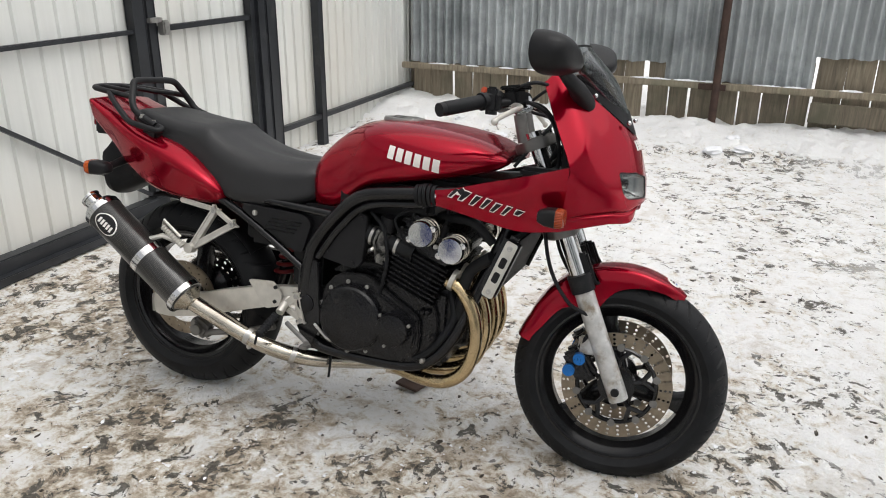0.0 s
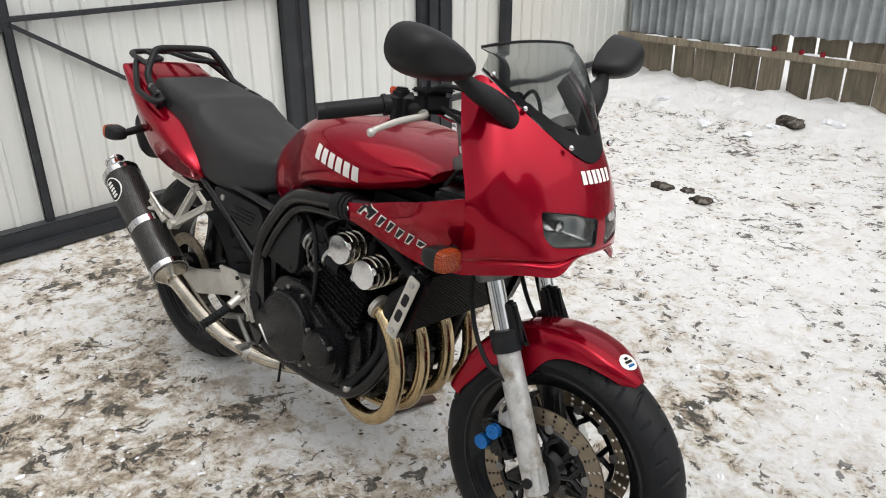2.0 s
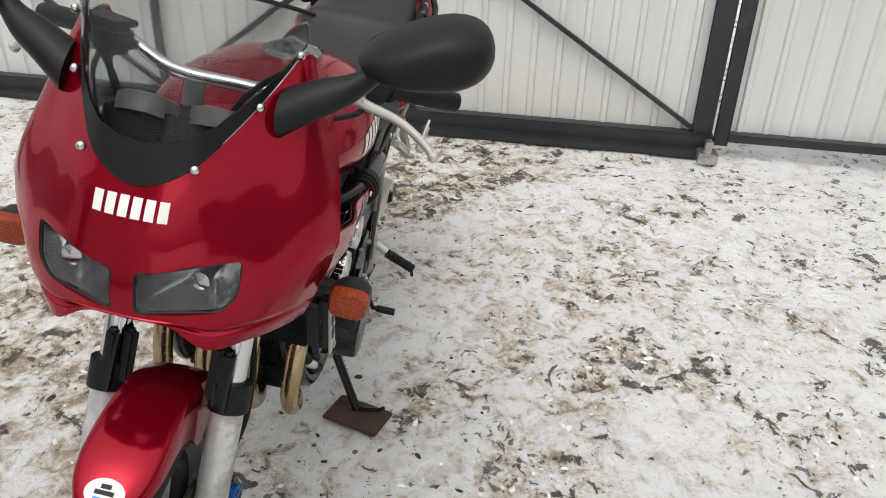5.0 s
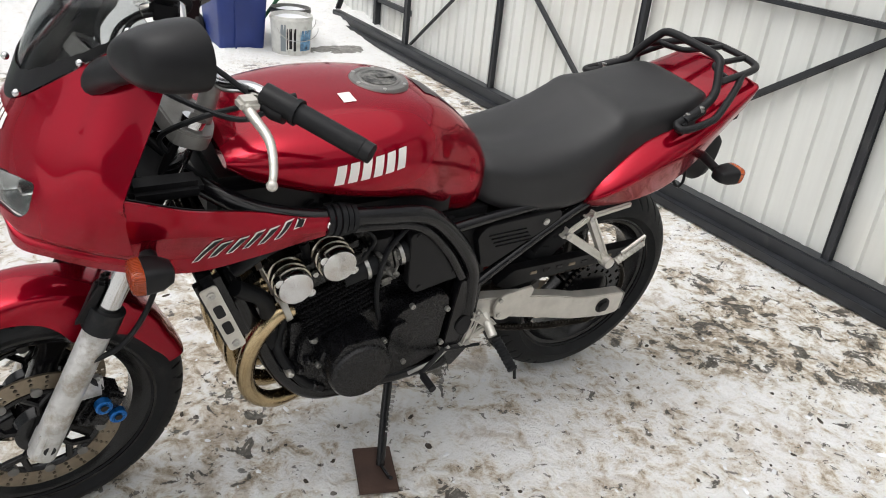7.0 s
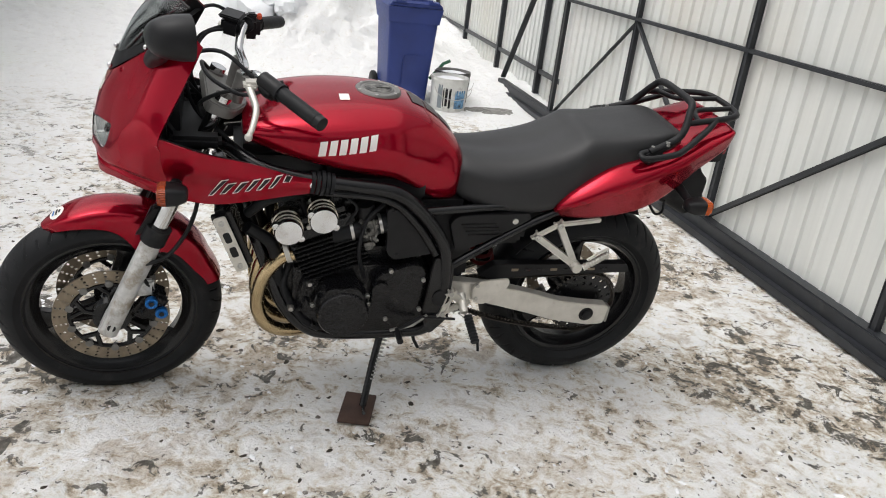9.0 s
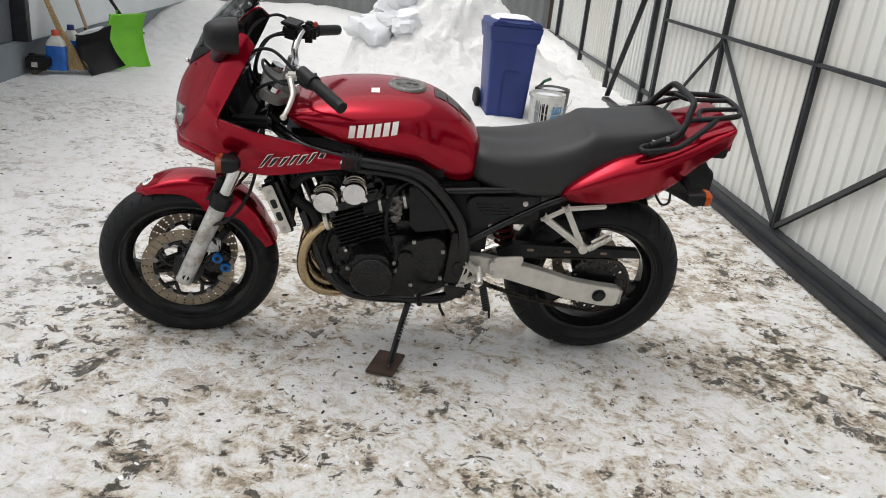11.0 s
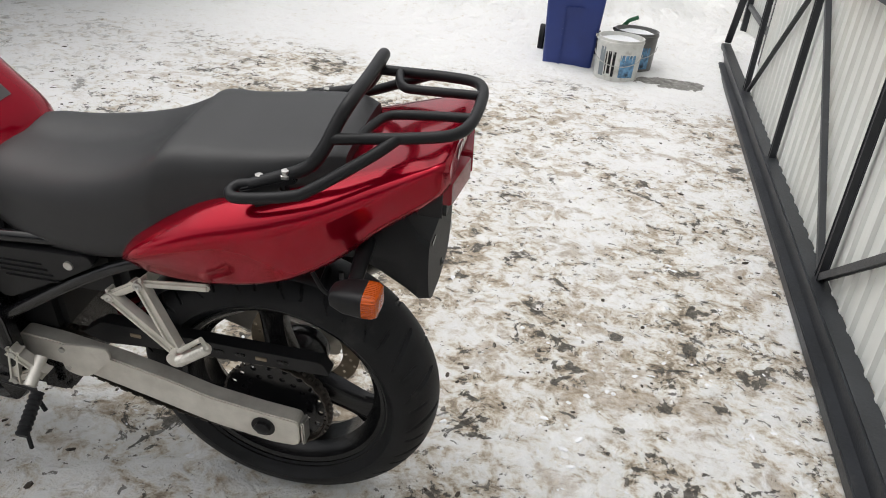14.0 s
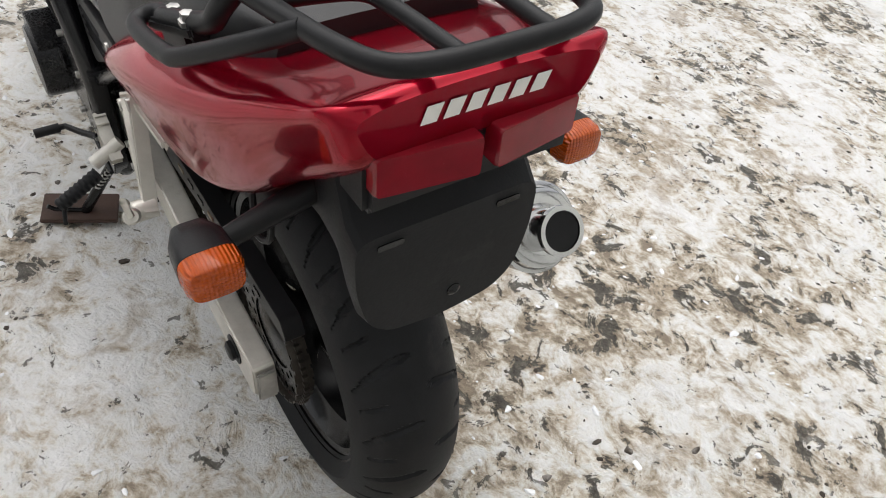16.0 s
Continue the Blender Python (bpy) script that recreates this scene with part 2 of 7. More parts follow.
    b.inputs["Specular IOR Level"].default_value = 0.3
    h = math_("ADD", math_("MULTIPLY", lump, 1.0), math_("ADD", math_("MULTIPLY", crumb, 0.45), math_("MULTIPLY", flecks, -0.25)))
    bump(nt, b, h, 1.0, 0.026)
    return m


GROUND = ground_mat()


# ---- mesh helpers ----
def crom(P, n, closed=False):
    """n samples along a Catmull-Rom curve through P."""
    P = [Vector(p) for p in P]
    k = len(P)
    out = []
    span = k if closed else k - 1
    for i in range(n):
        u = i * span / (n if closed else n - 1)
        j = min(int(u), span - 1)
        f = u - j
        get = (lambda a: P[a % k]) if closed else (lambda a: P[max(0, min(k - 1, a))])
        a, b, c, d = get(j - 1), get(j), get(j + 1), get(j + 2)
        if not closed and j == 0:
            a = b * 2 - c
        if not closed and j == k - 2:
            d = c * 2 - b
        out.append(0.5 * (2 * b + (c - a) * f + (2 * a - 5 * b + 4 * c - d) * f * f + (3 * b - a - 3 * c + d) * f ** 3))
    return out


def skin(bm, rings, around=True, caps=True):
    """Quads between successive rings of points; around closes each ring."""
    vs = [[bm.verts.new(p) for p in r] for r in rings]
    n = len(rings[0])
    for a, b in zip(vs, vs[1:]):
        for i in range(n if around else n - 1):
            j = (i + 1) % n
            bm.faces.new((a[i], a[j], b[j], b[i]))
    if caps and around:
        bm.faces.new(list(reversed(vs[0])))
        bm.faces.new(vs[-1])
    return vs


def tube(bm, pts, r, seg=12, n=0, closed=False, caps=True, r2=None):
    """A round bar through pts; n > 0 samples a smooth curve."""
    pts = crom(pts, n, closed) if n else [Vector(p) for p in pts]
    k = len(pts)
    rings = []
    up = None
    for i, p in enumerate(pts):
        if closed:
            d = (pts[(i + 1) % k] - pts[i - 1]).normalized()
        else:
            d = (pts[min(k - 1, i + 1)] - pts[max(0, i - 1)]).normalized()
        if up is None:
            up = d.orthogonal().normalized()
        up = (up - d * up.dot(d)).normalized()
        side = d.cross(up)
        rr = r if r2 is None else r + (r2 - r) * i / (k - 1)
        rings.append([p + rr * (math.cos(2 * math.pi * a / seg) * up + math.sin(2 * math.pi * a / seg) * side) for a in range(seg)])
    if closed:
        rings.append(rings[0])
        skin(bm, rings, caps=False)
        bmesh.ops.remove_doubles(bm, verts=bm.verts, dist=1e-6)
    else:
        skin(bm, rings, caps=caps)
    return bm


def lathe(bm, prof, seg=48, axis="y", at=(0, 0, 0)):
    """Turns (radius, along) points round an axis through at."""
    o = Vector(at)
    rings = []
    for r, h in prof:
        ring = []
        for i in range(seg):
            a = 2 * math.pi * i / seg
            c, s = max(r, 1e-5) * math.cos(a), max(r, 1e-5) * math.sin(a)
            ring.append(o + Vector({"y": (c, h, s), "x": (h, c, s), "z": (c, s, h)}[axis]))
        rings.append(ring)
    skin(bm, rings, caps=True)
    return bm


def prism(bm, poly, y0, y1, bevel=0.0, plane="xz"):
    """Extrudes a 2D outline between two depths, with bevelled rims."""
    def at(p, d):
        return {"xz": (p[0], d, p[1]), "yz": (d, p[0], p[1]), "xy": (p[0], p[1], d)}[plane]
    a = [bm.verts.new(at(p, y0)) for p in poly]
    b = [bm.verts.new(at(p, y1)) for p in poly]
    n = len(poly)
    faces = [bm.faces.new(a), bm.faces.new(list(reversed(b)))]
    faces += [bm.faces.new((a[(i + 1) % n], a[i], b[i], b[(i + 1) % n])) for i in range(n)]
    bmesh.ops.recalc_face_normals(bm, faces=faces)
    if bevel:
        bmesh.ops.bevel(bm, geom=list({e for f in faces for e in f.edges}), offset=bevel, segments=2, affect="EDGES", clamp_overlap=True)
    return bm


def box(bm, c, s, bevel=0.0, m=None):
    """A bevelled block: centre, size, optional turn."""
    r = bmesh.ops.create_cube(bm, size=1.0)
    vs = r["verts"]
    for v in vs:
        v.co = Vector((v.co.x * s[0], v.co.y * s[1], v.co.z * s[2]))
        if m is not None:
            v.co = m.to_3x3() @ v.co
        v.co += Vector(c)
    if bevel:
        bmesh.ops.bevel(bm, geom=list({e for v in vs for e in v.link_edges}), offset=bevel, segments=2, affect="EDGES", clamp_overlap=True)
    return bm


def rounded(poly, r, n=5):
    """A 2D outline with rounded corners."""
    out = []
    k = len(poly)
    for i in range(k):
        p, a, b = Vector(poly[i]), Vector(poly[i - 1]), Vector(poly[(i + 1) % k])
        da, db = a - p, b - p
        q = min(r, da.length * 0.45, db.length * 0.45)
        s, e = p + da.normalized() * q, p + db.normalized() * q
        for j in range(n + 1):
            t = j / n
            out.append(tuple((1 - t) ** 2 * s + 2 * t * (1 - t) * p + t * t * e))
    return out


def mesh_from(bm, name, material, smooth=38):
    bmesh.ops.recalc_face_normals(bm, faces=bm.faces)
    me = bpy.data.meshes.new(name)
    bm.to_mesh(me)
    bm.free()
    for p in me.polygons:
        p.use_smooth = True
    me.set_sharp_from_angle(angle=radians(smooth))
    me.materials.append(material)
    return me


def part(name, bm, material, parent=None, label="", smooth=38):
    """Links a bmesh as one mesh object under a thing or part."""
    ob = new(name, mesh_from(bm, name, material, smooth))
    if parent is not None:
        ob.parent = parent
    if label:
        tagged(ob, label)
    return ob


def thing(name, label, category, m=None, group="", kind=""):
    ob = new(name)
    ob.empty_display_size = 0.1
    if m is not None:
        ob.matrix_world = m
    return tagged(ob, label, category, group, kind)


def B():
    return bmesh.new()


# ---- ground ----
def sstep(a, b, x):
    t = max(0.0, min(1.0, (x - a) / (b - a)))
    return t * t * (3 - 2 * t)


def ground_height(x, y):
    """Trodden flat near the motorcycle, snow banks along the fences, a shovelled heap."""
    p = Vector((x, y, 0))
    z = 0.008 * noise.noise(p * 2.3) + 0.008 * noise.noise(p * 9) + 0.006 * noise.noise(p * 17)
    z += 0.14 * sstep(3.55, 4.45, y + 0.12 * noise.noise(p * 1.7)) * (1 + 0.25 * noise.noise(p * 3))
    z += 0.03 * sstep(2.6, 4.0, y) * sstep(-0.2, -1.1, x) * (1 + 0.4 * noise.noise(p * 3))
    bank = sstep(3.3, 4.1, y)
    z += bank * (0.035 * noise.noise(p * 5.5) + 0.025 * noise.noise(p * 12))
    far = sstep(-3.6, -5.2, y)
    z += far * (0.05 + 0.05 * noise.noise(p * 0.9) + 0.03 * noise.noise(p * 4) + 0.014 * noise.noise(p * 10))
    heap = 0.95 * math.exp(-((x - 0.45) / 0.95) ** 2 - ((y + 6.2) / 0.85) ** 2) + 0.35 * math.exp(-((x - 0.1) / 0.6) ** 2 - ((y + 7.2) / 1.3) ** 2)
    heap *= sstep(1.46, 1.26, x + 0.10 * noise.noise(p * 2.5)) * (1 + 0.16 * noise.noise(p * 2.6) + 0.10 * noise.noise(p * 7))
    cell = Vector((round(x * 6) / 6, round(y * 6) / 6, 0))
    heap += 0.22 * heap * noise.noise(cell * 7.3) * sstep(0.4, 1.1, x) + 0.10 * min(1.0, heap * 3) * noise.noise(p * 4.5) + 0.07 * min(1.0, heap * 3) * abs(noise.noise(p * 9)) + 0.035 * min(1.0, heap * 3) * noise.noise(p * 16)
    z += heap
    z += 0.25 * sstep(-6.5, -9.0, y) * (0.8 + 0.4 * noise.noise(p * 0.7))
    return z


def lines(lo, hi, step, reach):
    core = list(np.arange(lo, hi + 1e-6, step))
    grow, d, out = [], step, 0.0
    while out < reach:
        d *= 1.35
        out += d
        grow.append(out)
    return [lo - g for g in reversed(grow)] + [float(c) for c in core] + [hi + g for g in grow]


def build_ground():
    xs, ys = lines(-1.7, 4.3, 0.022, 400), lines(-8.0, 4.9, 0.026, 400)
    verts = [(x, y, ground_height(x, y) if abs(x) < 30 and abs(y) < 30 else 0.2) for y in ys for x in xs]
    w = len(xs)
    faces = [(j * w + i, j * w + i + 1, (j + 1) * w + i + 1, (j + 1) * w + i) for j in range(len(ys) - 1) for i in range(w - 1)]
    me = bpy.data.meshes.new("ground")
    me.from_pydata(verts, [], faces)
    me.polygons.foreach_set("use_smooth", [True] * len(faces))
    me.materials.append(GROUND)
    tagged(new("ground", me), "trodden dirty snow over wet asphalt yard", "ground", kind="structure")


build_ground()


# ---- gate, wicket and side fence (plane x = -1.24) ----
GX = -1.24


def ribbed_sheet(y0, y1, z0, z1, x, pitch=0.115, depth=0.014, tilt=0.0):
    """Profiled sheet: flat bands with narrow raised ribs running upright."""
    bm = B()
    prof, y = [], y0
    while y < y1 - 1e-4:
        for f, d in ((0, 0), (0.70, 0), (0.76, depth), (0.94, depth)):
            if y + f * pitch < y1:
                prof.append((y + f * pitch, d))
        y += pitch
    prof.append((y1, 0))
    for d0 in (0.0, -0.0015):
        lo = [bm.verts.new((x + d + d0, yy, z0)) for yy, d in prof]
        hi = [bm.verts.new((x + d + d0, yy, z1)) for yy, d in prof]
        for i in range(len(prof) - 1):
            bm.faces.new((lo[i], lo[i + 1], hi[i + 1], hi[i]))
    return bm


def bar(parent, name, a, b, w=0.04, d=0.04, mat_=None):
    """Square tube from a to b (y, z) in the gate's plane, proud of the sheets."""
    a, b = Vector((GX, *a)), Vector((GX, *b))
    v = b - a
    bm = B()
    box(bm, (a + b) / 2, (d, w, v.length), 0.004, v.to_track_quat("Z", "X").to_matrix().to_4x4())
    ob = part(name, bm, mat_ or GATE_BLACK, parent)
    return ob


gate = thing("sliding_gate", "black steel sliding gate clad in off-white profiled sheet", "gate", pose(0, 0, 0))
bm = B()
box(bm, (GX + 0.005, -1.84, 0.06), (0.07, 6.54, 0.095), 0.006)
box(bm, (GX + 0.055, -1.84, 0.025), (0.05, 6.54, 0.04), 0.004)
part("bottom_beam", bm, GATE_BLACK, gate)
for y, w in ((-3.71, 0.045), (-2.47, 0.026), (-1.23, 0.026), (0.03, 0.026), (1.38, 0.075)):
    bar(gate, "upright", (y, 0.108), (y, 2.05), w, 0.045 if w > 0.05 else 0.022)
bar(gate, "rail", (-3.675, 0.98), (1.343, 0.98), 0.03, 0.022)
bar(gate, "top_rail", (-3.745, 2.07), (1.417, 2.07), 0.04, 0.04)
for a, b in (((-3.62, 0.125), (-2.48, 0.96)), ((-2.46, 0.96), (-1.25, 0.125)), ((-1.21, 0.125), (0.02, 0.96)), ((0.04, 0.96), (1.33, 0.125)), ((-5.08, 0.12), (-3.75, 1.95))):
    bar(gate, "brace", a, b, 0.05 if a[0] < -5 else 0.024, 0.018)
for y0, y1 in ((-3.70, -2.47), (-2.47, -1.23), (-1.23, 0.03), (0.03, 1.38)):
    part("sheet", ribbed_sheet(y0 + 0.002, y1 - 0.002, 0.10, 2.06, GX - 0.034), PANEL, gate, smooth=20)
bm = B()
box(bm, (GX + 0.10, 1.405, 0.03), (0.09, 0.085, 0.05), 0.006)
box(bm, (GX + 0.09, 1.405, 0.075), (0.05, 0.03, 0.05), 0.004)
part("roller_catch", bm, BOLT, gate, "bare steel gate catch on the ground")
part("gate_lock", box(box(B(), (GX + 0.05, 1.52, 0.99), (0.05, 0.05, 0.075), 0.008), (GX + 0.04, 1.47, 1.03), (0.03, 0.09, 0.025), 0.004), BOLT, gate, "steel latch with padlock")

wicket = thing("wicket_gate", "closed wicket door of white profiled sheet in a black frame", "gate")
for y, w in ((1.47, 0.05), (2.34, 0.045)):
    bar(wicket, "upright", (y, 0.06), (y, 2.0), w)
bar(wicket, "rail", (1.495, 0.98), (2.317, 0.98), 0.034, 0.03)
bar(wicket, "bottom_rail", (1.495, 0.095), (2.317, 0.095), 0.06, 0.036)
bar(wicket, "top_rail", (1.495, 1.98), (2.317, 1.98), 0.04, 0.036)
part("sheet", ribbed_sheet(1.45, 2.36, 0.07, 2.0, GX - 0.034), PANEL, wicket, smooth=20)

post = thing("gate_post", "thick black steel gate post", "post")
bar(post, "shaft", (2.405, -0.05), (2.405, 2.2), 0.07, 0.08)
bar(post, "shaft", (2.50, -0.05), (2.50, 2.2), 0.09, 0.09)

side = thing("side_fence", "white profiled sheet fence on black posts", "fence")
part("sheet", ribbed_sheet(2.56, 4.86, 0.04, 2.05, GX - 0.05), PANEL, side, smooth=20)
bar(side, "rail", (2.56, 0.225), (3.085, 0.225), 0.045, 0.035)
bar(side, "rail", (3.145, 0.225), (4.76, 0.225), 0.045, 0.035)
bar(side, "rail", (2.56, 1.72), (4.76, 1.72), 0.04, 0.03)
bar(side, "fence_post", (3.115, -0.02), (3.115, 2.05), 0.055, 0.05)
bar(side, "fence_post", (4.82, -0.02), (4.82, 2.1), 0.07, 0.06)
bm = B()
box(bm, (GX + 0.005, 4.73, 1.0), (0.025, 0.07, 2.05), 0.004)
box(bm, (GX + 0.035, 4.70, 1.05), (0.02, 0.03, 2.1), 0.003)
part("corner_board", bm, WOOD, side, "pale weathered corner board")

back = thing("back_fence", "white profiled sheet fence behind the gate tail", "fence")
BX = -1.47
part("sheet", ribbed_sheet(-10.2, -3.4, 0.0, 2.05, BX - 0.04), PANEL, back, smooth=20)
for y in (-9.4, -7.6, -6.1, -4.75, -3.45):
    bm = B()
    box(bm, (BX, y, 1.0), (0.05, 0.055, 2.1), 0.004)
    part("fence_post", bm, GATE_BLACK, back)
bm = B()
box(bm, (BX - 0.005, -6.8, 0.26), (0.03, 6.7, 0.04), 0.003)
part("rail", bm, GATE_BLACK, back)

# ---- old fence of corrugated sheet over boards (plane y = 4.55) ----
FY = 4.58
old = thing("old_fence", "grey corrugated sheet over weathered boards with a rail", "fence")


def corrugated(x0, x1, z0, z1, y, tilt=0.0, pitch=0.076, amp=0.019):
    bm = B()
    n = max(4, int((x1 - x0) / pitch * 8))
    prev = None
    for i in range(n + 1):
        x = x0 + (x1 - x0) * i / n
        dy = amp * math.sin(2 * math.pi * x / pitch)
        zb = z0 + tilt * (x - x0) + 0.006 * math.sin(x * 31)
        cur = [bm.verts.new((x, y + dy + o, z)) for z, o in ((zb, 0), (zb + 0.6, 0.0), (z1, 0), (z1, 0.003), (zb, 0.003))]
        if prev:
            for a in range(4):
                bm.faces.new((prev[a], cur[a], cur[a + 1], prev[a + 1]))
        prev = cur
    return bm


for x0, x1, z0, tilt, dy in ((-1.20, -0.02, 0.44, 0.0, 0.0), (-0.05, 1.03, 0.545, 0.02, -0.016), (1.0, 1.42, 0.43, 0.0, 0.01), (1.40, 2.06, 0.44, -0.03, -0.008), (2.03, 3.2, 0.66, 0.01, -0.02), (3.17, 4.6, 0.6, 0.0, 0.0), (4.57, 6.4, 0.55, 0.0, -0.012)):
    part("corrugated_sheet", corrugated(x0, x1, z0, 2.1, FY + dy, tilt), ZINC, old)
bm = B()
box(bm, (2.6, FY - 0.05, 0.415), (7.7, 0.05, 0.05), 0.005)
part("rail", bm, WOOD, old, "weathered wooden rail with snow on it")
bm = B()
box(bm, (2.6, FY + 0.05, 1.6), (7.7, 0.04, 0.05), 0.005)
part("rail", bm, WOOD, old)
rnd = random.Random(5)
x = -1.18
while x < 6.4:
    w = rnd.uniform(0.13, 0.2)
    h = rnd.uniform(0.36, 0.4)
    top = 0.7 if rnd.random() < 0.75 else 0.62
    bm = B()
    box(bm, (x + w / 2, FY + 0.046 + rnd.uniform(-0.006, 0.006), top / 2), (w, 0.024, top), 0.004, pose(0, 0, 0, 0, rnd.uniform(-1.2, 1.2), 0))
    part("board", bm, WOOD, old)
    x += w + rnd.choice((0.006, 0.012, 0.022, 0.045))
bm = B()
box(bm, (2.38, FY - 0.085, 0.27), (0.62, 0.025, 0.15), 0.005, pose(0, 0, 0, 0, 1.2, 0))
part("nailed_plank", bm, WOOD, old, "short plank nailed across the boards")
bm = B()
tube(bm, [(1.40, FY - 0.10, 0.0), (1.415, FY - 0.10, 2.25)], 0.03, 14)
part("rusty_pole", bm, RUST, old, "brown rusty steel pole")
bm = B()
box(bm, (1.37, FY - 0.08, 0.41), (0.2, 0.02, 0.045), 0.003)
part("rail_bracket", bm, RUST, old)
rnd = random.Random(9)
for i in range(26):
    x = -1.0 + i * 0.29 + rnd.uniform(-0.08, 0.08)
    bm = B()
    L, w = rnd.uniform(0.12, 0.34), rnd.uniform(0.012, 0.02)
    rings = []
    for k in range(15):
        f = k / 14
        q = max(0.05, math.sin(math.pi * f) ** 0.5) * (0.75 + 0.5 * noise.noise(Vector((x * 7 + k * 0.9, 3, 1))))
        c = Vector((x + L * f, FY - 0.053, 0.440))
        rings.append([c + Vector((0, 1.5 * w * q * math.cos(math.pi * a / 6), 0.9 * w * q * math.sin(math.pi * a / 6))) for a in range(7)])
    skin(bm, rings, around=True)
    part("snow_cap", bm, SNOW, old, "ridge of snow lying on the rail")


# ---- motorcycle ----
YAW, LEAN, PITCH = 2.6, -8.6, 0.8
bike = thing("motorcycle", "red half-faired motorcycle with black seat leaning on its side stand", "motorcycle",
             Matrix.Translation((0.087, 0.055, 0.004)) @ pose(0, 0, 0, 0, 0, YAW) @ pose(0, 0, 0, 0, PITCH, 0) @ pose(0, 0, 0, LEAN, 0, 0))
AX = Vector((1.405, 0.0, 0.293))
RAKE = Vector((-0.407, 0.0, 0.914))
STEER = Matrix.Translation((1.362, 0, 0.293)) @ Matrix.Rotation(radians(4), 4, RAKE) @ Matrix.Translation((-1.362, 0, -0.293))


def turn(bm):
    """Turns a front-end piece with the handlebar, a little to the left."""
    bm.transform(STEER)
    return bm


def fork_at(z):
    """Point on the fork's middle line at height z."""
    k = (z - AX.z) / RAKE.z
    return AX + RAKE * k


def tyre(R, W, rim, at, seg, pitch_n, flip=1):
    """Tyre with curved slanted tread grooves cut into its surface."""
    n_a, rings = 46, []
    H = W * 0.50
    for i in range(seg):
        th = 2 * math.pi * i / seg
        ring = []
        ring.append((rim - 0.004, -0.36 * W))
        ring.append((rim + 0.012, -0.43 * W))
        for j in range(n_a + 1):
            a = radians(-84 + 168 * j / n_a)
            y = W / 2 * math.sin(a)
            r = R - H + H * math.cos(a)
            t = abs(a) / 1.3
            if 0.06 < t < 0.85:
                s = 1 if a > 0 else -1
                u = (th * pitch_n / (2 * math.pi) + 0.55 * t * t * flip + (0.5 if s > 0 else 0)) % 1.0
                u2 = (th * pitch_n / (2 * math.pi) + 0.30 * t * flip + (0.0 if s > 0 else 0.5)) % 1.0
                wid = 0.05 if 0.12 < t < 0.72 else 0.02
                if abs(u - 0.5) < wid or (0.45 < t < 0.8 and abs(u2 - 0.5) < 0.03):
                    r -= 0.0045
            ring.append((r, y))
        ring.append((rim + 0.012, 0.43 * W))
        ring.append((rim - 0.004, 0.36 * W))
        c, s = math.cos(th), math.sin(th)
        rings.append([Vector(at) + Vector((r * c, y, r * s)) for r, y in ring])
    bm = B()
    rings.append(rings[0])
    skin(bm, rings, around=False)
    bmesh.ops.remove_doubles(bm, verts=bm.verts, dist=1e-6)
    return bm


def rim_mesh(r, w, at):
    bm = B()
    prof = [(r + 0.010, -w / 2), (r + 0.010, -w / 2 + 0.006), (r - 0.004, -w / 2 + 0.012), (r - 0.012, -w * 0.28), (r - 0.026, -w * 0.18), (r - 0.026, w * 0.18), (r - 0.012, w * 0.28), (r - 0.004, w / 2 - 0.012), (r + 0.010, w / 2 - 0.006), (r + 0.010, w / 2)]
    rings = []
    for i in range(97):
        a = 2 * math.pi * (i % 96) / 96
        c, s = math.cos(a), math.sin(a)
        outer = [Vector(at) + Vector((q * c, h, q * s)) for q, h in prof]
        inner = [Vector(at) + Vector(((q - 0.007) * c, h, (q - 0.007) * s)) for q, h in reversed(prof)]
        rings.append(outer + inner)
    skin(bm, rings, caps=False)
    bmesh.ops.remove_doubles(bm, verts=bm.verts, dist=1e-6)
    return bm


def spoke_mesh(r0, r1, at, ang, wid, depth):
    """One of three cast spokes, broad at hub and rim, narrower between."""
    bm = B()
    rings = []
    for k in range(9):
        f = k / 8
        r = r0 + (r1 - r0) * f
        w = wid * (1.0 - 0.9 * f * (1 - f) + (0.5 * max(0, f - 0.75) / 0.25))
        d = depth * (1 - 0.45 * f)
        bend = radians(ang + 8 * f)
        c, s = math.cos(bend), math.sin(bend)
        ring = []
        for q in range(12):
            b = 2 * math.pi * q / 12
            u, v = w / 2 * math.copysign(abs(math.cos(b)) ** 0.6, math.cos(b)), d / 2 * math.copysign(abs(math.sin(b)) ** 0.6, math.sin(b))
            ring.append(Vector(at) + Vector((r * c - u * s, v, r * s + u * c)))
        rings.append(ring)
    skin(bm, rings)
    return bm


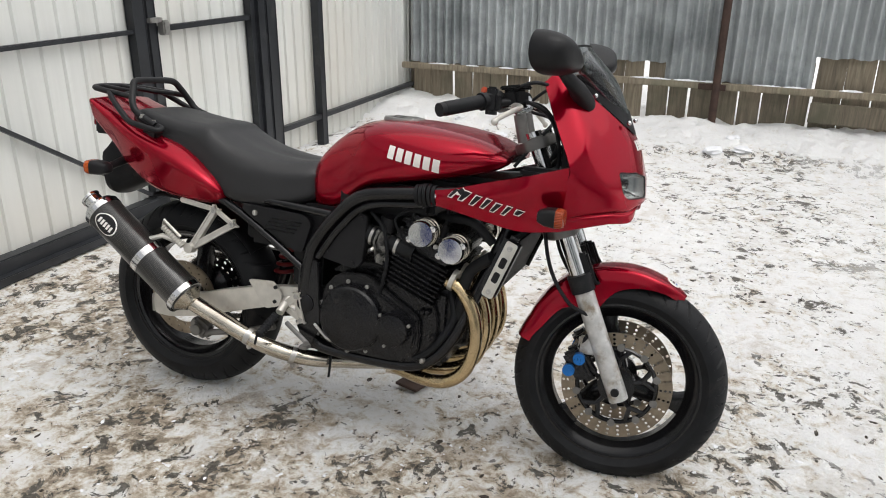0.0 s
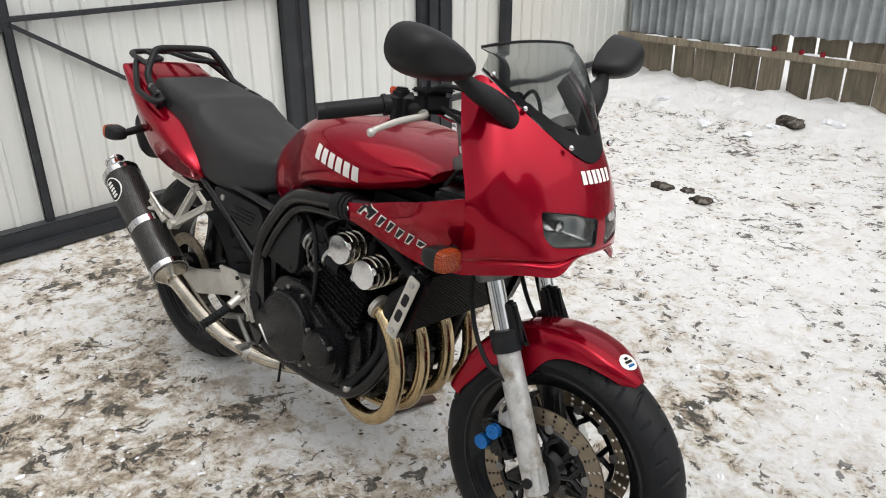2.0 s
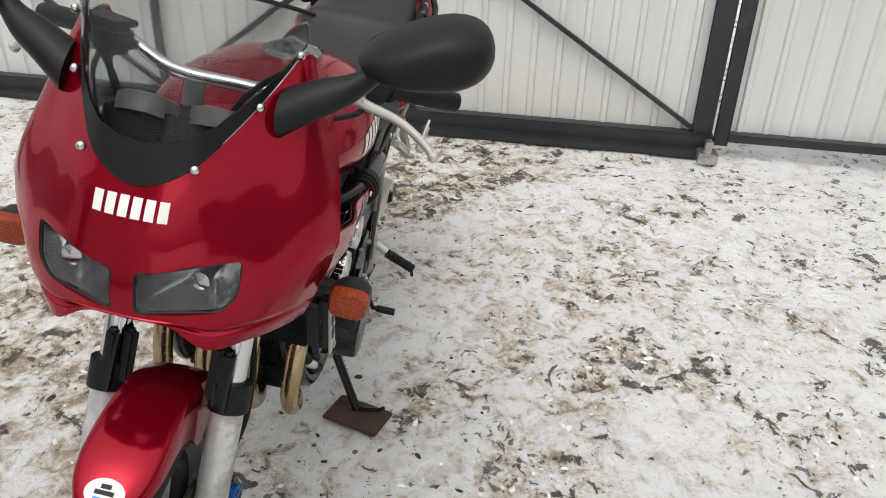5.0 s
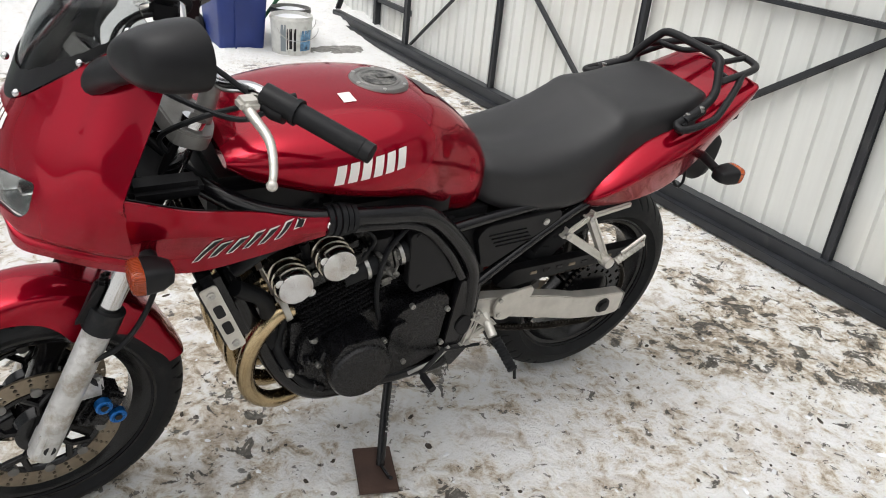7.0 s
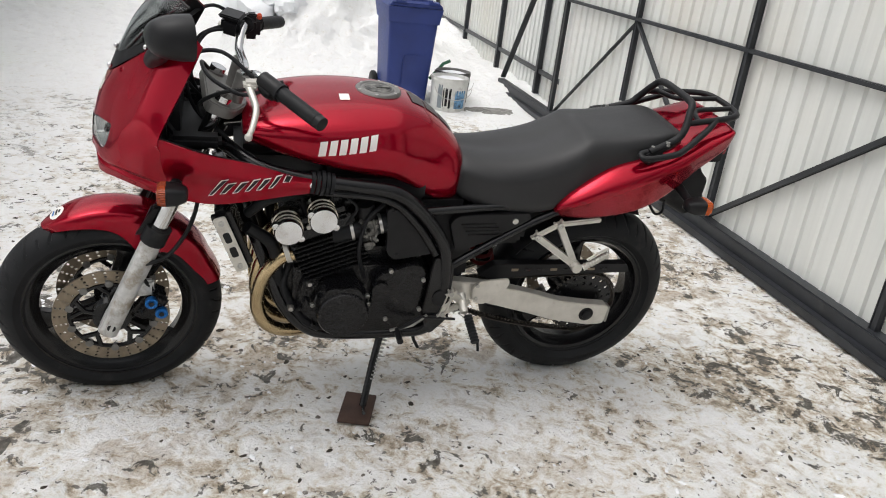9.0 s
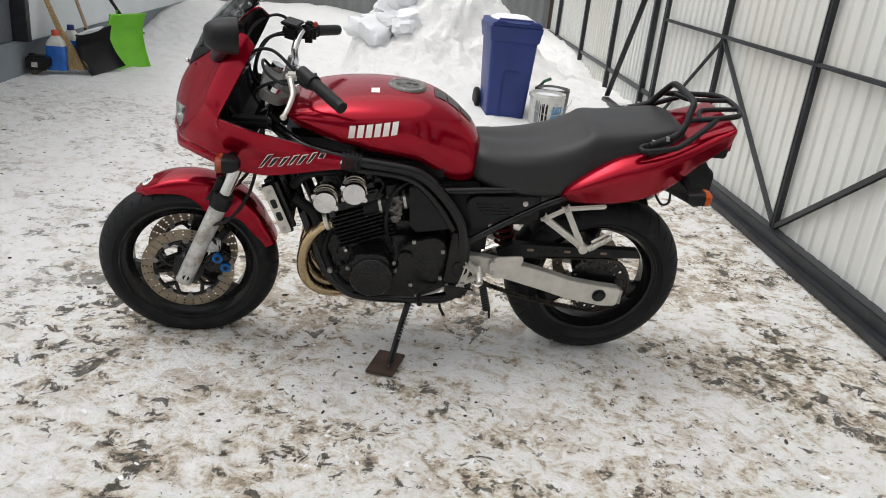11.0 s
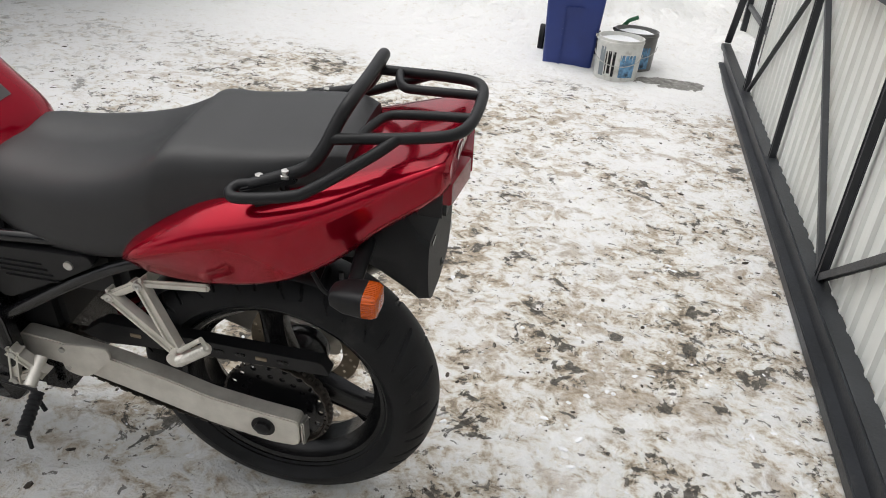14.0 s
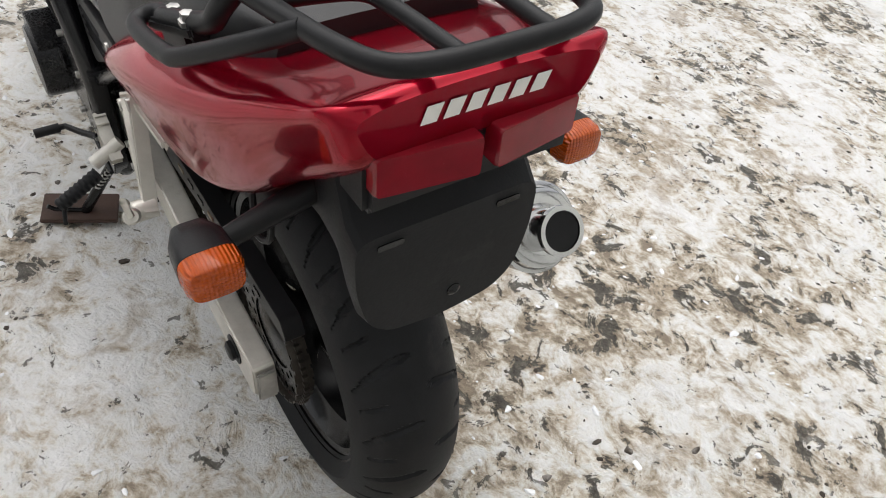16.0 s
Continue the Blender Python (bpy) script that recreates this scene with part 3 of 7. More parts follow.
def perforated(bm, r0, r1, rows, cols, y, t, at, hole, skip=2):
    """Flat ring with drilled round holes, t thick."""
    dr = (r1 - r0) / rows
    for side_, yy in ((1, y + t / 2), (-1, y - t / 2)):
        def pt(r, a):
            return Vector(at) + Vector((r * math.cos(a), yy, r * math.sin(a)))
        for i in range(rows):
            for j in range(cols):
                a0, a1 = 2 * math.pi * j / cols, 2 * math.pi * (j + 1) / cols
                ra, rb = r0 + i * dr, r0 + (i + 1) * dr
                am, rm = (a0 + a1) / 2, (ra + rb) / 2
                sq = [pt(ra, a0), pt(ra, am), pt(ra, a1), pt(rm, a1), pt(rb, a1), pt(rb, am), pt(rb, a0), pt(rm, a0)]
                if (j + i * 2) % skip:
                    bm.faces.new([bm.verts.new(p) for p in sq])
                    continue
                hs = []
                for k in range(8):
                    d = math.pi * 2 * k / 8
                    ang = {0: (-1, -1), 1: (-1, 0), 2: (-1, 1), 3: (0, 1), 4: (1, 1), 5: (1, 0), 6: (1, -1), 7: (0, -1)}[k]
                    nrm = math.hypot(*ang)
                    hs.append(pt(rm + hole * ang[0] / nrm, am + hole * ang[1] / nrm / rm))
                sv, hv = [bm.verts.new(p) for p in sq], [bm.verts.new(p) for p in hs]
                for k in range(8):
                    m_ = (k + 1) % 8
                    bm.faces.new((sv[k], sv[m_], hv[m_], hv[k]))
                if side_ > 0:
                    lo = [bm.verts.new(p - Vector((0, t, 0))) for p in hs]
                    for k in range(8):
                        m_ = (k + 1) % 8
                        bm.faces.new((hv[k], hv[m_], lo[m_], lo[k]))
    for r in (r0, r1):
        ring = []
        for yy in (y - t / 2, y + t / 2):
            ring.append([bm.verts.new(Vector(at) + Vector((r * math.cos(2 * math.pi * j / (cols * 2)), yy, r * math.sin(2 * math.pi * j / (cols * 2))))) for j in range(cols * 2)])
        for j in range(cols * 2):
            k = (j + 1) % (cols * 2)
            bm.faces.new((ring[0][j], ring[0][k], ring[1][k], ring[1][j]))
    bmesh.ops.remove_doubles(bm, verts=bm.verts, dist=1e-5)
    return bm


# front wheel
fw = part("front_wheel", turn(rim_mesh(0.216, 0.092, AX)), BLACK, bike, "gloss black three-spoke wheel")
part("tyre", turn(tyre(0.293, 0.113, 0.218, AX, 900, 22)), RUBBER, fw, smooth=30)
for a in (100, 220, 340):
    part("spoke", turn(spoke_mesh(0.035, 0.205, AX, a, 0.064, 0.046)), BLACK, fw)
part("hub", turn(lathe(B(), [(0.012, -0.075), (0.05, -0.07), (0.052, -0.045), (0.034, -0.03), (0.034, 0.03), (0.052, 0.045), (0.05, 0.07), (0.012, 0.075)], 32, "y", AX)), BLACK, fw)
for s in (1, -1):
    y = 0.064 * s
    disc = part("brake_disc", turn(perforated(B(), 0.112, 0.149, 3, 60, y, 0.005, AX, 0.0042, 2)), DISC, fw, "drilled brake disc with brownish film", smooth=30)
    for k in range(5):
        bm = B()
        a = 2 * math.pi * k / 5 + 0.3
        pts = [AX + Vector((r * math.cos(a + d), y, r * math.sin(a + d))) for r, d in ((0.045, 0), (0.075, 0.0), (0.104, -0.26))]
        tube(bm, pts, 0.007, 8)
        tube(bm, [AX + Vector((r * math.cos(a + d), y, r * math.sin(a + d))) for r, d in ((0.07, 0), (0.104, 0.26))], 0.007, 8)
        part("carrier_arm", turn(bm), BLACK, disc)
    bm = B()
    tube(bm, [AX + Vector((0.105 * math.cos(2 * math.pi * k / 60), y, 0.105 * math.sin(2 * math.pi * k / 60))) for k in range(60)], 0.006, 6, closed=True)
    part("carrier_ring", turn(bm), BLACK, disc)
    for k in range(10):
        a = 2 * math.pi * (k + 0.5) / 10
        c = AX + Vector((0.109 * math.cos(a), y, 0.109 * math.sin(a)))
        part("bobbin", turn(lathe(B(), [(0.003, -0.007), (0.0105, -0.006), (0.0105, 0.006), (0.007, 0.0075), (0.003, 0.0075)], 12, "y", c)), CASTING, disc)
part("axle", turn(lathe(B(), [(0.006, -0.128), (0.011, -0.128), (0.012, -0.11), (0.012, 0.11), (0.011, 0.122), (0.006, 0.122)], 20, "y", AX)), PLASTIC, fw)

# rear wheel
RX = Vector((0.010, 0.0, 0.312))
rw = part("rear_wheel", rim_mesh(0.216, 0.128, RX), BLACK, bike, "gloss black three-spoke wheel")
part("tyre", tyre(0.312, 0.163, 0.218, RX, 900, 20, -1), RUBBER, rw, smooth=30)
for a in (75, 195, 315):
    part("spoke", spoke_mesh(0.04, 0.205, RX, a, 0.066, 0.06), BLACK, rw)
part("hub", lathe(B(), [(0.012, -0.09), (0.055, -0.085), (0.058, -0.05), (0.045, -0.03), (0.045, 0.03), (0.075, 0.05), (0.07, 0.085), (0.012, 0.09)], 32, "y", RX), BLACK, rw)
part("brake_disc", perforated(B(), 0.085, 0.1225, 3, 48, -0.082, 0.005, RX, 0.0036, 3), DISC, rw, "drilled rear brake disc", smooth=30)


# ---- bodywork ----
def ring_tank(x, zt, zb, w, wtop):
    """Cross-section of the fuel tank."""
    h = zt - zb
    half = [(0.0, zb + 0.02), (w * 0.62, zb + 0.004), (w * 0.86, zb), (w * 0.96, zb + 0.10 * h), (w, zb + 0.36 * h), (w * 0.97, zb + 0.60 * h), (w * 0.86, zb + 0.80 * h), (wtop, zb + 0.94 * h), (wtop * 0.5, zb + 0.99 * h), (0.0, zt)]
    pts = [(x, y, z) for y, z in half] + [(x, -y, z) for y, z in reversed(half[1:-1])]
    return crom(pts, 72, True)


def body(rows, fn, n=40):
    """Lofts smoothly interpolated sections."""
    rows = crom3(rows, n)
    bm = B()
    skin(bm, [fn(*r) for r in rows])
    return bm


def crom3(rows, n):
    """Catmull-Rom through rows of any length."""
    rows = [np.array(r, float) for r in rows]
    k = len(rows)
    out = []
    for i in range(n):
        u = i * (k - 1) / (n - 1)
        j = min(int(u), k - 2)
        f = u - j
        a, b, c, d = rows[max(0, j - 1)], rows[j], rows[j + 1], rows[min(k - 1, j + 2)]
        if j == 0:
            a = 2 * b - c
        if j == k - 2:
            d = 2 * c - b
        out.append(0.5 * (2 * b + (c - a) * f + (2 * a - 5 * b + 4 * c - d) * f * f + (3 * b - a - 3 * c + d) * f ** 3))
    return out


tank = part("fuel_tank", body([
    (0.470, 0.800, 0.700, 0.085, 0.05), (0.500, 0.845, 0.690, 0.118, 0.07), (0.555, 0.895, 0.690, 0.132, 0.085), (0.610, 0.928, 0.725, 0.150, 0.095),
    (0.680, 0.948, 0.768, 0.180, 0.105), (0.780, 0.952, 0.792, 0.198, 0.115), (0.880, 0.944, 0.812, 0.196, 0.12), (0.970, 0.928, 0.832, 0.178, 0.115),
    (1.030, 0.908, 0.848, 0.155, 0.10), (1.062, 0.890, 0.865, 0.135, 0.09)], ring_tank), RED, bike, "glossy candy red fuel tank")


def ring_seat(x, zt, zb, w, wt, sag):
    h = zt - zb
    half = [(0.0, zb + 0.01), (w * 0.8, zb), (w, zb + 0.12 * h), (w * 0.99, zb + 0.45 * h), (w * 0.94, zb + 0.75 * h), (wt, zb + 0.95 * h), (wt * 0.5, zt), (0.0, zt - sag)]
    pts = [(x, y, z) for y, z in half] + [(x, -y, z) for y, z in reversed(half[1:-1])]
    return crom(pts, 64, True)


part("seat", body([
    (0.500, 0.800, 0.705, 0.105, 0.07, 0), (0.470, 0.806, 0.690, 0.128, 0.085, 0.002), (0.400, 0.803, 0.668, 0.148, 0.105, 0.004), (0.310, 0.812, 0.664, 0.160, 0.12, 0.004),
    (0.230, 0.832, 0.672, 0.162, 0.125, 0.002), (0.165, 0.862, 0.700, 0.160, 0.125, 0), (0.130, 0.884, 0.742, 0.152, 0.118, -0.002), (0.060, 0.889, 0.780, 0.143, 0.112, 0),
    (-0.045, 0.902, 0.812, 0.140, 0.114, 0), (-0.118, 0.910, 0.838, 0.127, 0.106, 0), (-0.156, 0.904, 0.855, 0.108, 0.090, 0)], ring_seat), VINYL, bike, "black vinyl dual seat with a stepped pillion pad")


def ring_tail(x, zt, zm, zb, w, wt, wb):
    """Section of the tail: sides leaning out to a crease, then a flat shoulder and top."""
    half = [(wb * 0.9, zb), (wb, zb + 0.012), (w, zm), (wt, zt - 0.004), (wt * 0.45, zt)]
    poly = half + [(-y, z) for y, z in reversed(half)]
    return [Vector((x, y, z)) for y, z in rounded(poly, 0.030, 6)]


tail = part("tail_cowl", body([
    (0.216, 0.690, 0.682, 0.670, 0.158, 0.13, 0.142), (0.205, 0.724, 0.702, 0.660, 0.186, 0.140, 0.156), (0.160, 0.764, 0.734, 0.652, 0.206, 0.150, 0.166),
    (0.060, 0.818, 0.780, 0.655, 0.208, 0.155, 0.170), (-0.050, 0.850, 0.814, 0.676, 0.198, 0.150, 0.163), (-0.140, 0.877, 0.846, 0.724, 0.181, 0.136, 0.151),
    (-0.215, 0.904, 0.881, 0.790, 0.161, 0.124, 0.137), (-0.270, 0.922, 0.909, 0.831, 0.146, 0.114, 0.127), (-0.304, 0.932, 0.926, 0.860, 0.136, 0.108, 0.121), (-0.318, 0.928, 0.916, 0.876, 0.118, 0.092, 0.106)], ring_tail, 60), RED, bike, "glossy red tail cowl", smooth=28)

# fairing: control columns from the nose to the rear edge, each listed from bottom to top (x, y, z)
COLS = [
    [(1.404, 0.0, 0.790), (1.414, 0.0, 0.803), (1.412, 0.0, 0.845), (1.402, 0.0, 0.885), (1.388, 0.0, 0.930), (1.366, 0.0, 0.968)],
    [(1.401, 0.055, 0.787), (1.408, 0.055, 0.802), (1.404, 0.06, 0.848), (1.393, 0.06, 0.892), (1.373, 0.06, 0.945), (1.348, 0.058, 0.990)],
    [(1.392, 0.105, 0.756), (1.384, 0.115, 0.802), (1.374, 0.12, 0.848), (1.360, 0.115, 0.905), (1.332, 0.108, 0.970), (1.295, 0.100, 1.035)],
    [(1.345, 0.150, 0.752), (1.350, 0.162, 0.802), (1.340, 0.170, 0.855), (1.320, 0.162, 0.920), (1.285, 0.150, 0.995), (1.235, 0.132, 1.082)],
    [(1.285, 0.178, 0.738), (1.295, 0.196, 0.795), (1.290, 0.213, 0.858), (1.280, 0.206, 0.930), (1.245, 0.185, 1.010), (1.185, 0.155, 1.115)],
    [(1.225, 0.192, 0.722), (1.235, 0.212, 0.780), (1.245, 0.234, 0.858), (1.247, 0.238, 0.895), (1.200, 0.213, 0.990), (1.150, 0.172, 1.088)],
]
WING = [
    [(1.225, 0.192, 0.722), (1.235, 0.212, 0.780), (1.245, 0.229, 0.835), (1.247, 0.238, 0.893)],
    [(1.130, 0.200, 0.712), (1.140, 0.215, 0.765), (1.145, 0.236, 0.812), (1.150, 0.242, 0.862)],
    [(1.030, 0.208, 0.728), (1.040, 0.218, 0.765), (1.042, 0.226, 0.797), (1.045, 0.222, 0.832)],
    [(0.940, 0.212, 0.746), (0.945, 0.220, 0.767), (0.945, 0.223, 0.785), (0.945, 0.219, 0.802)],
    [(0.872, 0.216, 0.757), (0.868, 0.219, 0.767), (0.868, 0.219, 0.780), (0.870, 0.217, 0.789)],
]


def net(cols, nu, nv):
    """Smooth grid through control columns."""
    fine = [crom(c, nv) for c in cols]
    return [list(r) for r in zip(*[crom([fine[i][j] for i in range(len(cols))], nu) for j in range(nv)])]


def shell(bm, thick):
    bmesh.ops.remove_doubles(bm, verts=bm.verts, dist=0.00002)
    bmesh.ops.recalc_face_normals(bm, faces=bm.faces)
    bmesh.ops.solidify(bm, geom=bm.faces[:], thickness=thick)
    return bm


mirror_y = lambda cols: [[(x, -y, z) for x, y, z in c] for c in cols]
bm = B()
plain = [*reversed(mirror_y(COLS[1:])), *COLS]
def grooved(col, f, d):
    """Adds a narrow horizontal groove between a column's two lowest points."""
    a, b = Vector(col[0]), Vector(col[1])
    inward = Vector((-0.8, -0.5, 0)) if a.y > 0.02 else Vector((-1, 0, 0))
    pts = [a.lerp(b, f - 0.16), a.lerp(b, f) + inward * d, a.lerp(b, f + 0.16)]
    return [col[0], *[tuple(p) for p in pts], *col[1:]]


COLS = [grooved(c, 0.55, 0.006 if k < 5 else 0.003) for k, c in enumerate(COLS)]
full = [*reversed(mirror_y(COLS[1:])), *COLS]
skin(bm, net(full, 161, 60), around=False)
fairing = part("fairing", shell(bm, 0.004), RED, bike, "glossy candy red half fairing", smooth=30)


def liner(grid, keep, front):
    """Dark inside skin, a little behind a panel's grid of points."""
    rows = []
    for i, row in enumerate(grid):
        out = []
        for j, p in enumerate(row):
            u = grid[min(i + 1, len(grid) - 1)][j] - grid[max(i - 1, 0)][j]
            v = row[min(j + 1, len(row) - 1)] - row[max(j - 1, 0)]
            n_ = u.cross(v).normalized()
            if n_.dot(Vector((max(0.0, p.x - 1.2) * front, p.y, 0))) > 0:
                n_ = -n_
            out.append(p + n_ * 0.008)
        rows.append(out)
    bm = B()
    skin(bm, rows, around=False)
    bmesh.ops.delete(bm, geom=[f for f in bm.faces if not keep(f.calc_center_median())], context="FACES")
    return bm


part("liner", shell(liner(net(plain, 61, 24), lambda c: c.x < 1.335, 1.0), 0.002), PLASTIC, fairing, "black inside of the fairing")
wings = []
for w in (WING, mirror_y(WING)):
    bm = B()
    skin(bm, net(w, 40, 14), around=False)
    wings.append(part("fairing_side", shell(bm, 0.004), RED, bike, "red fairing side panel with black script stripe", smooth=30))
    part("liner", shell(liner(net(w, 30, 10), lambda c: True, 0.0), 0.002), PLASTIC, wings[-1], "black inside of the panel")


def cut(ob, cutter_bm):
    """Cuts a solid out of a part."""
    c = new("cutter", mesh_from(cutter_bm, "cutter", BLACK))
    mod = ob.modifiers.new("cut", "BOOLEAN")
    mod.object, mod.operation, mod.solver = c, "DIFFERENCE", "EXACT"
    c.parent = ob.parent
    dg = bpy.context.evaluated_depsgraph_get()
    me = bpy.data.meshes.new_from_object(ob.evaluated_get(dg))
    ob.modifiers.clear()
    ob.data = me
    bpy.data.objects.remove(c)


LIGHT_L = rounded([(0.014, 0.866), (0.080, 0.880), (0.138, 0.884), (0.136, 0.835), (0.118, 0.814), (0.016, 0.810)], 0.010, 4)
LIGHT_R = [(-y, z) for y, z in reversed(LIGHT_L)]
for poly in (LIGHT_L, LIGHT_R):
    cut(fairing, prism(B(), poly, 1.31, 1.5, plane="yz"))
for p in fairing.data.polygons:
    p.use_smooth = True
fairing.data.set_sharp_from_angle(angle=radians(30))

from mathutils.bvhtree import BVHTree


def tree_of(ob):
    return BVHTree.FromPolygons([v.co.copy() for v in ob.data.vertices], [tuple(p.vertices) for p in ob.data.polygons])


def wrap(bm, tree, grid, way, lift=0.0012):
    """Lays a grid of points along a direction onto a surface."""
    rows = []
    for row in grid:
        out = []
        for p in row:
            hit, nrm, _, _ = tree.ray_cast(Vector(p), Vector(way))
            if hit is None:
                hit, nrm, _, _ = tree.find_nearest(Vector(p))
            if nrm.dot(Vector(way)) > 0:
                nrm = -nrm
            out.append(hit + nrm * lift)
        rows.append(out)
    skin(bm, rows, around=False)
    return bm


def quad_grid(a, b, c, d, nu=5, nv=5):
    """Bilinear grid between four corners."""
    a, b, c, d = map(Vector, (a, b, c, d))
    return [[(a.lerp(b, i / nu)).lerp(d.lerp(c, i / nu), j / nv) for i in range(nu + 1)] for j in range(nv + 1)]


def oval_grid(c, u, v, n=28, rings=(0.02, 0.35, 0.7, 1.0)):
    c, u, v = map(Vector, (c, u, v))
    return [[c + k * (u * math.cos(2 * math.pi * i / n) + v * math.sin(2 * math.pi * i / n)) for i in range(n + 1)] for k in rings]


fair_tree, tank_tree, tail_tree = tree_of(fairing), tree_of(tank), tree_of(tail)
wing_tree = {1: tree_of(wings[0]), -1: tree_of(wings[1])}


def glass(name, color, rough=0.02):
    m, nt, b = nodes_of(name)
    b.inputs["Base Color"].default_value = (*color, 1)
    b.inputs["Transmission Weight"].default_value = 1.0
    b.inputs["IOR"].default_value = 1.2
    n = noise_node(nt, 30, 3)
    r = nt.nodes.new("ShaderNodeMapRange")
    r.inputs["To Min"].default_value, r.inputs["To Max"].default_value = rough, rough + 0.05
    nt.links.new(n.outputs["Fac"], r.inputs["Value"])
    nt.links.new(r.outputs["Result"], b.inputs["Roughness"])
    return m


TINT = glass("smoked_screen", (0.50, 0.52, 0.52), 0.03)
TINT.node_tree.nodes["Principled BSDF"].inputs["IOR"].default_value = 1.22
CLEAR = glass("lamp_glass", (0.9, 0.92, 0.92), 0.03)


REFLECT = mat("lamp_reflector", (0.38, 0.39, 0.385), 0.2, 0.9, 0.06, 12, 60)
for poly, s in ((LIGHT_L, 1), (LIGHT_R, -1)):
    bm = B()
    cy = sum(p[0] for p in poly) / len(poly)
    cz = sum(p[1] for p in poly) / len(poly)
    rings = []
    for k in (0.0, 0.3, 0.6, 0.85, 1.0):
        ring = []
        for y, z in poly:
            p = Vector((1.5, cy + (y - cy) * k, cz + (z - cz) * k))
            hit, *_ = fair_tree.ray_cast(Vector((1.5, cy + (y - cy) * 1.06, cz + (z - cz) * 1.06)), Vector((-1, 0, 0)))
            edge = hit.x if hit else 1.38
            ring.append((p, edge))
        rings.append(ring)
    mid = sum(e for _, e in rings[-1]) / len(poly)
    pts = [[Vector((k * e + (1 - k) * mid + 0.010 * (1 - k * k) - 0.002, p.y, p.z)) for p, e in ring] for ring, k in zip(rings, (0.0, 0.3, 0.6, 0.85, 1.0))]
    skin(bm, pts, caps=False)
    lamp = part("headlight", bm, CLEAR, bike, "clear glass headlight with dull reflector", smooth=60)
    lamp.visible_shadow = False
    bm = B()
    back = [[Vector(((1 - f) * mid + f * p.x - 0.010 - d, cy + (p.y - cy) * f, cz + (p.z - cz) * f)) for p in pts[-1]] for d, f in ((0.0, 1.0), (0.02, 0.92), (0.04, 0.66), (0.05, 0.3), (0.052, 0.03))]
    skin(bm, back, caps=False)
    part("reflector", bm, REFLECT, lamp)
    part("bulb_shield", lathe(B(), [(0.001, 0.02), (0.013, 0.016), (0.014, -0.02), (0.001, -0.024)], 16, "x", (mid - 0.035, cy, cz)), CHROME, lamp)
    bm = B()
    tube(bm, pts[-1], 0.0026, 6, closed=True)
    part("lamp_seal", bm, PLASTIC, lamp)

# windscreen above the fairing's edge
low = [(1.366, 0.0, 0.968), (1.348, 0.058, 0.990), (1.295, 0.100, 1.035), (1.235, 0.132, 1.082), (1.178, 0.152, 1.122)]
high = [(1.222, 0.0, 1.186), (1.218, 0.05, 1.185), (1.208, 0.095, 1.181), (1.195, 0.130, 1.175), (1.176, 0.158, 1.166)]
mids = [tuple((Vector(a) + Vector(b)) / 2 + Vector((0.016, 0, 0.012))) for a, b in zip(low, high)]
cols = [[l, m_, h] for l, m_, h in zip(low, mids, high)]
full = [*reversed(mirror_y(cols[1:])), *cols]
grid = net(full, 49, 22)
bm = B()
skin(bm, grid, around=False)
screen = part("windscreen", shell(bm, 0.003), TINT, bike, "smoked windscreen with black border", smooth=60)
screen.visible_shadow = False
n_u = len(grid)
bm = B()
band = []
for i, col in enumerate(grid):
    f = abs(i / (n_u - 1) - 0.5) * 2
    reach = 0.21 - 0.14 * f
    fine_col = crom(col, 60)
    take = [fine_col[int(round(k * reach * 59 / 6))] for k in range(7)]
    band.append([p + Vector((0.0025, 0, 0.0018)) for p in take])
skin(bm, band, around=False)
part("border", shell(bm, 0.001), PLASTIC, screen, "black printed border", smooth=60)
bm = B()
tube(bm, [col[-1] for col in grid], 0.003, 6)
part("edge_trim", bm, PLASTIC, screen)
for s in (1, -1):
    for p in ((1.352, 0.072, 1.000), (1.268, 0.122, 1.062), (1.205, 0.152, 1.118)):
        c = Vector((p[0] + 0.004, p[1] * s, p[2] + 0.002))
        bm = B()
        bmesh.ops.create_uvsphere(bm, u_segments=12, v_segments=8, radius=0.0065)
        for v in bm.verts:
            v.co = c + v.co
        part("screw", bm, CHROME, screen)

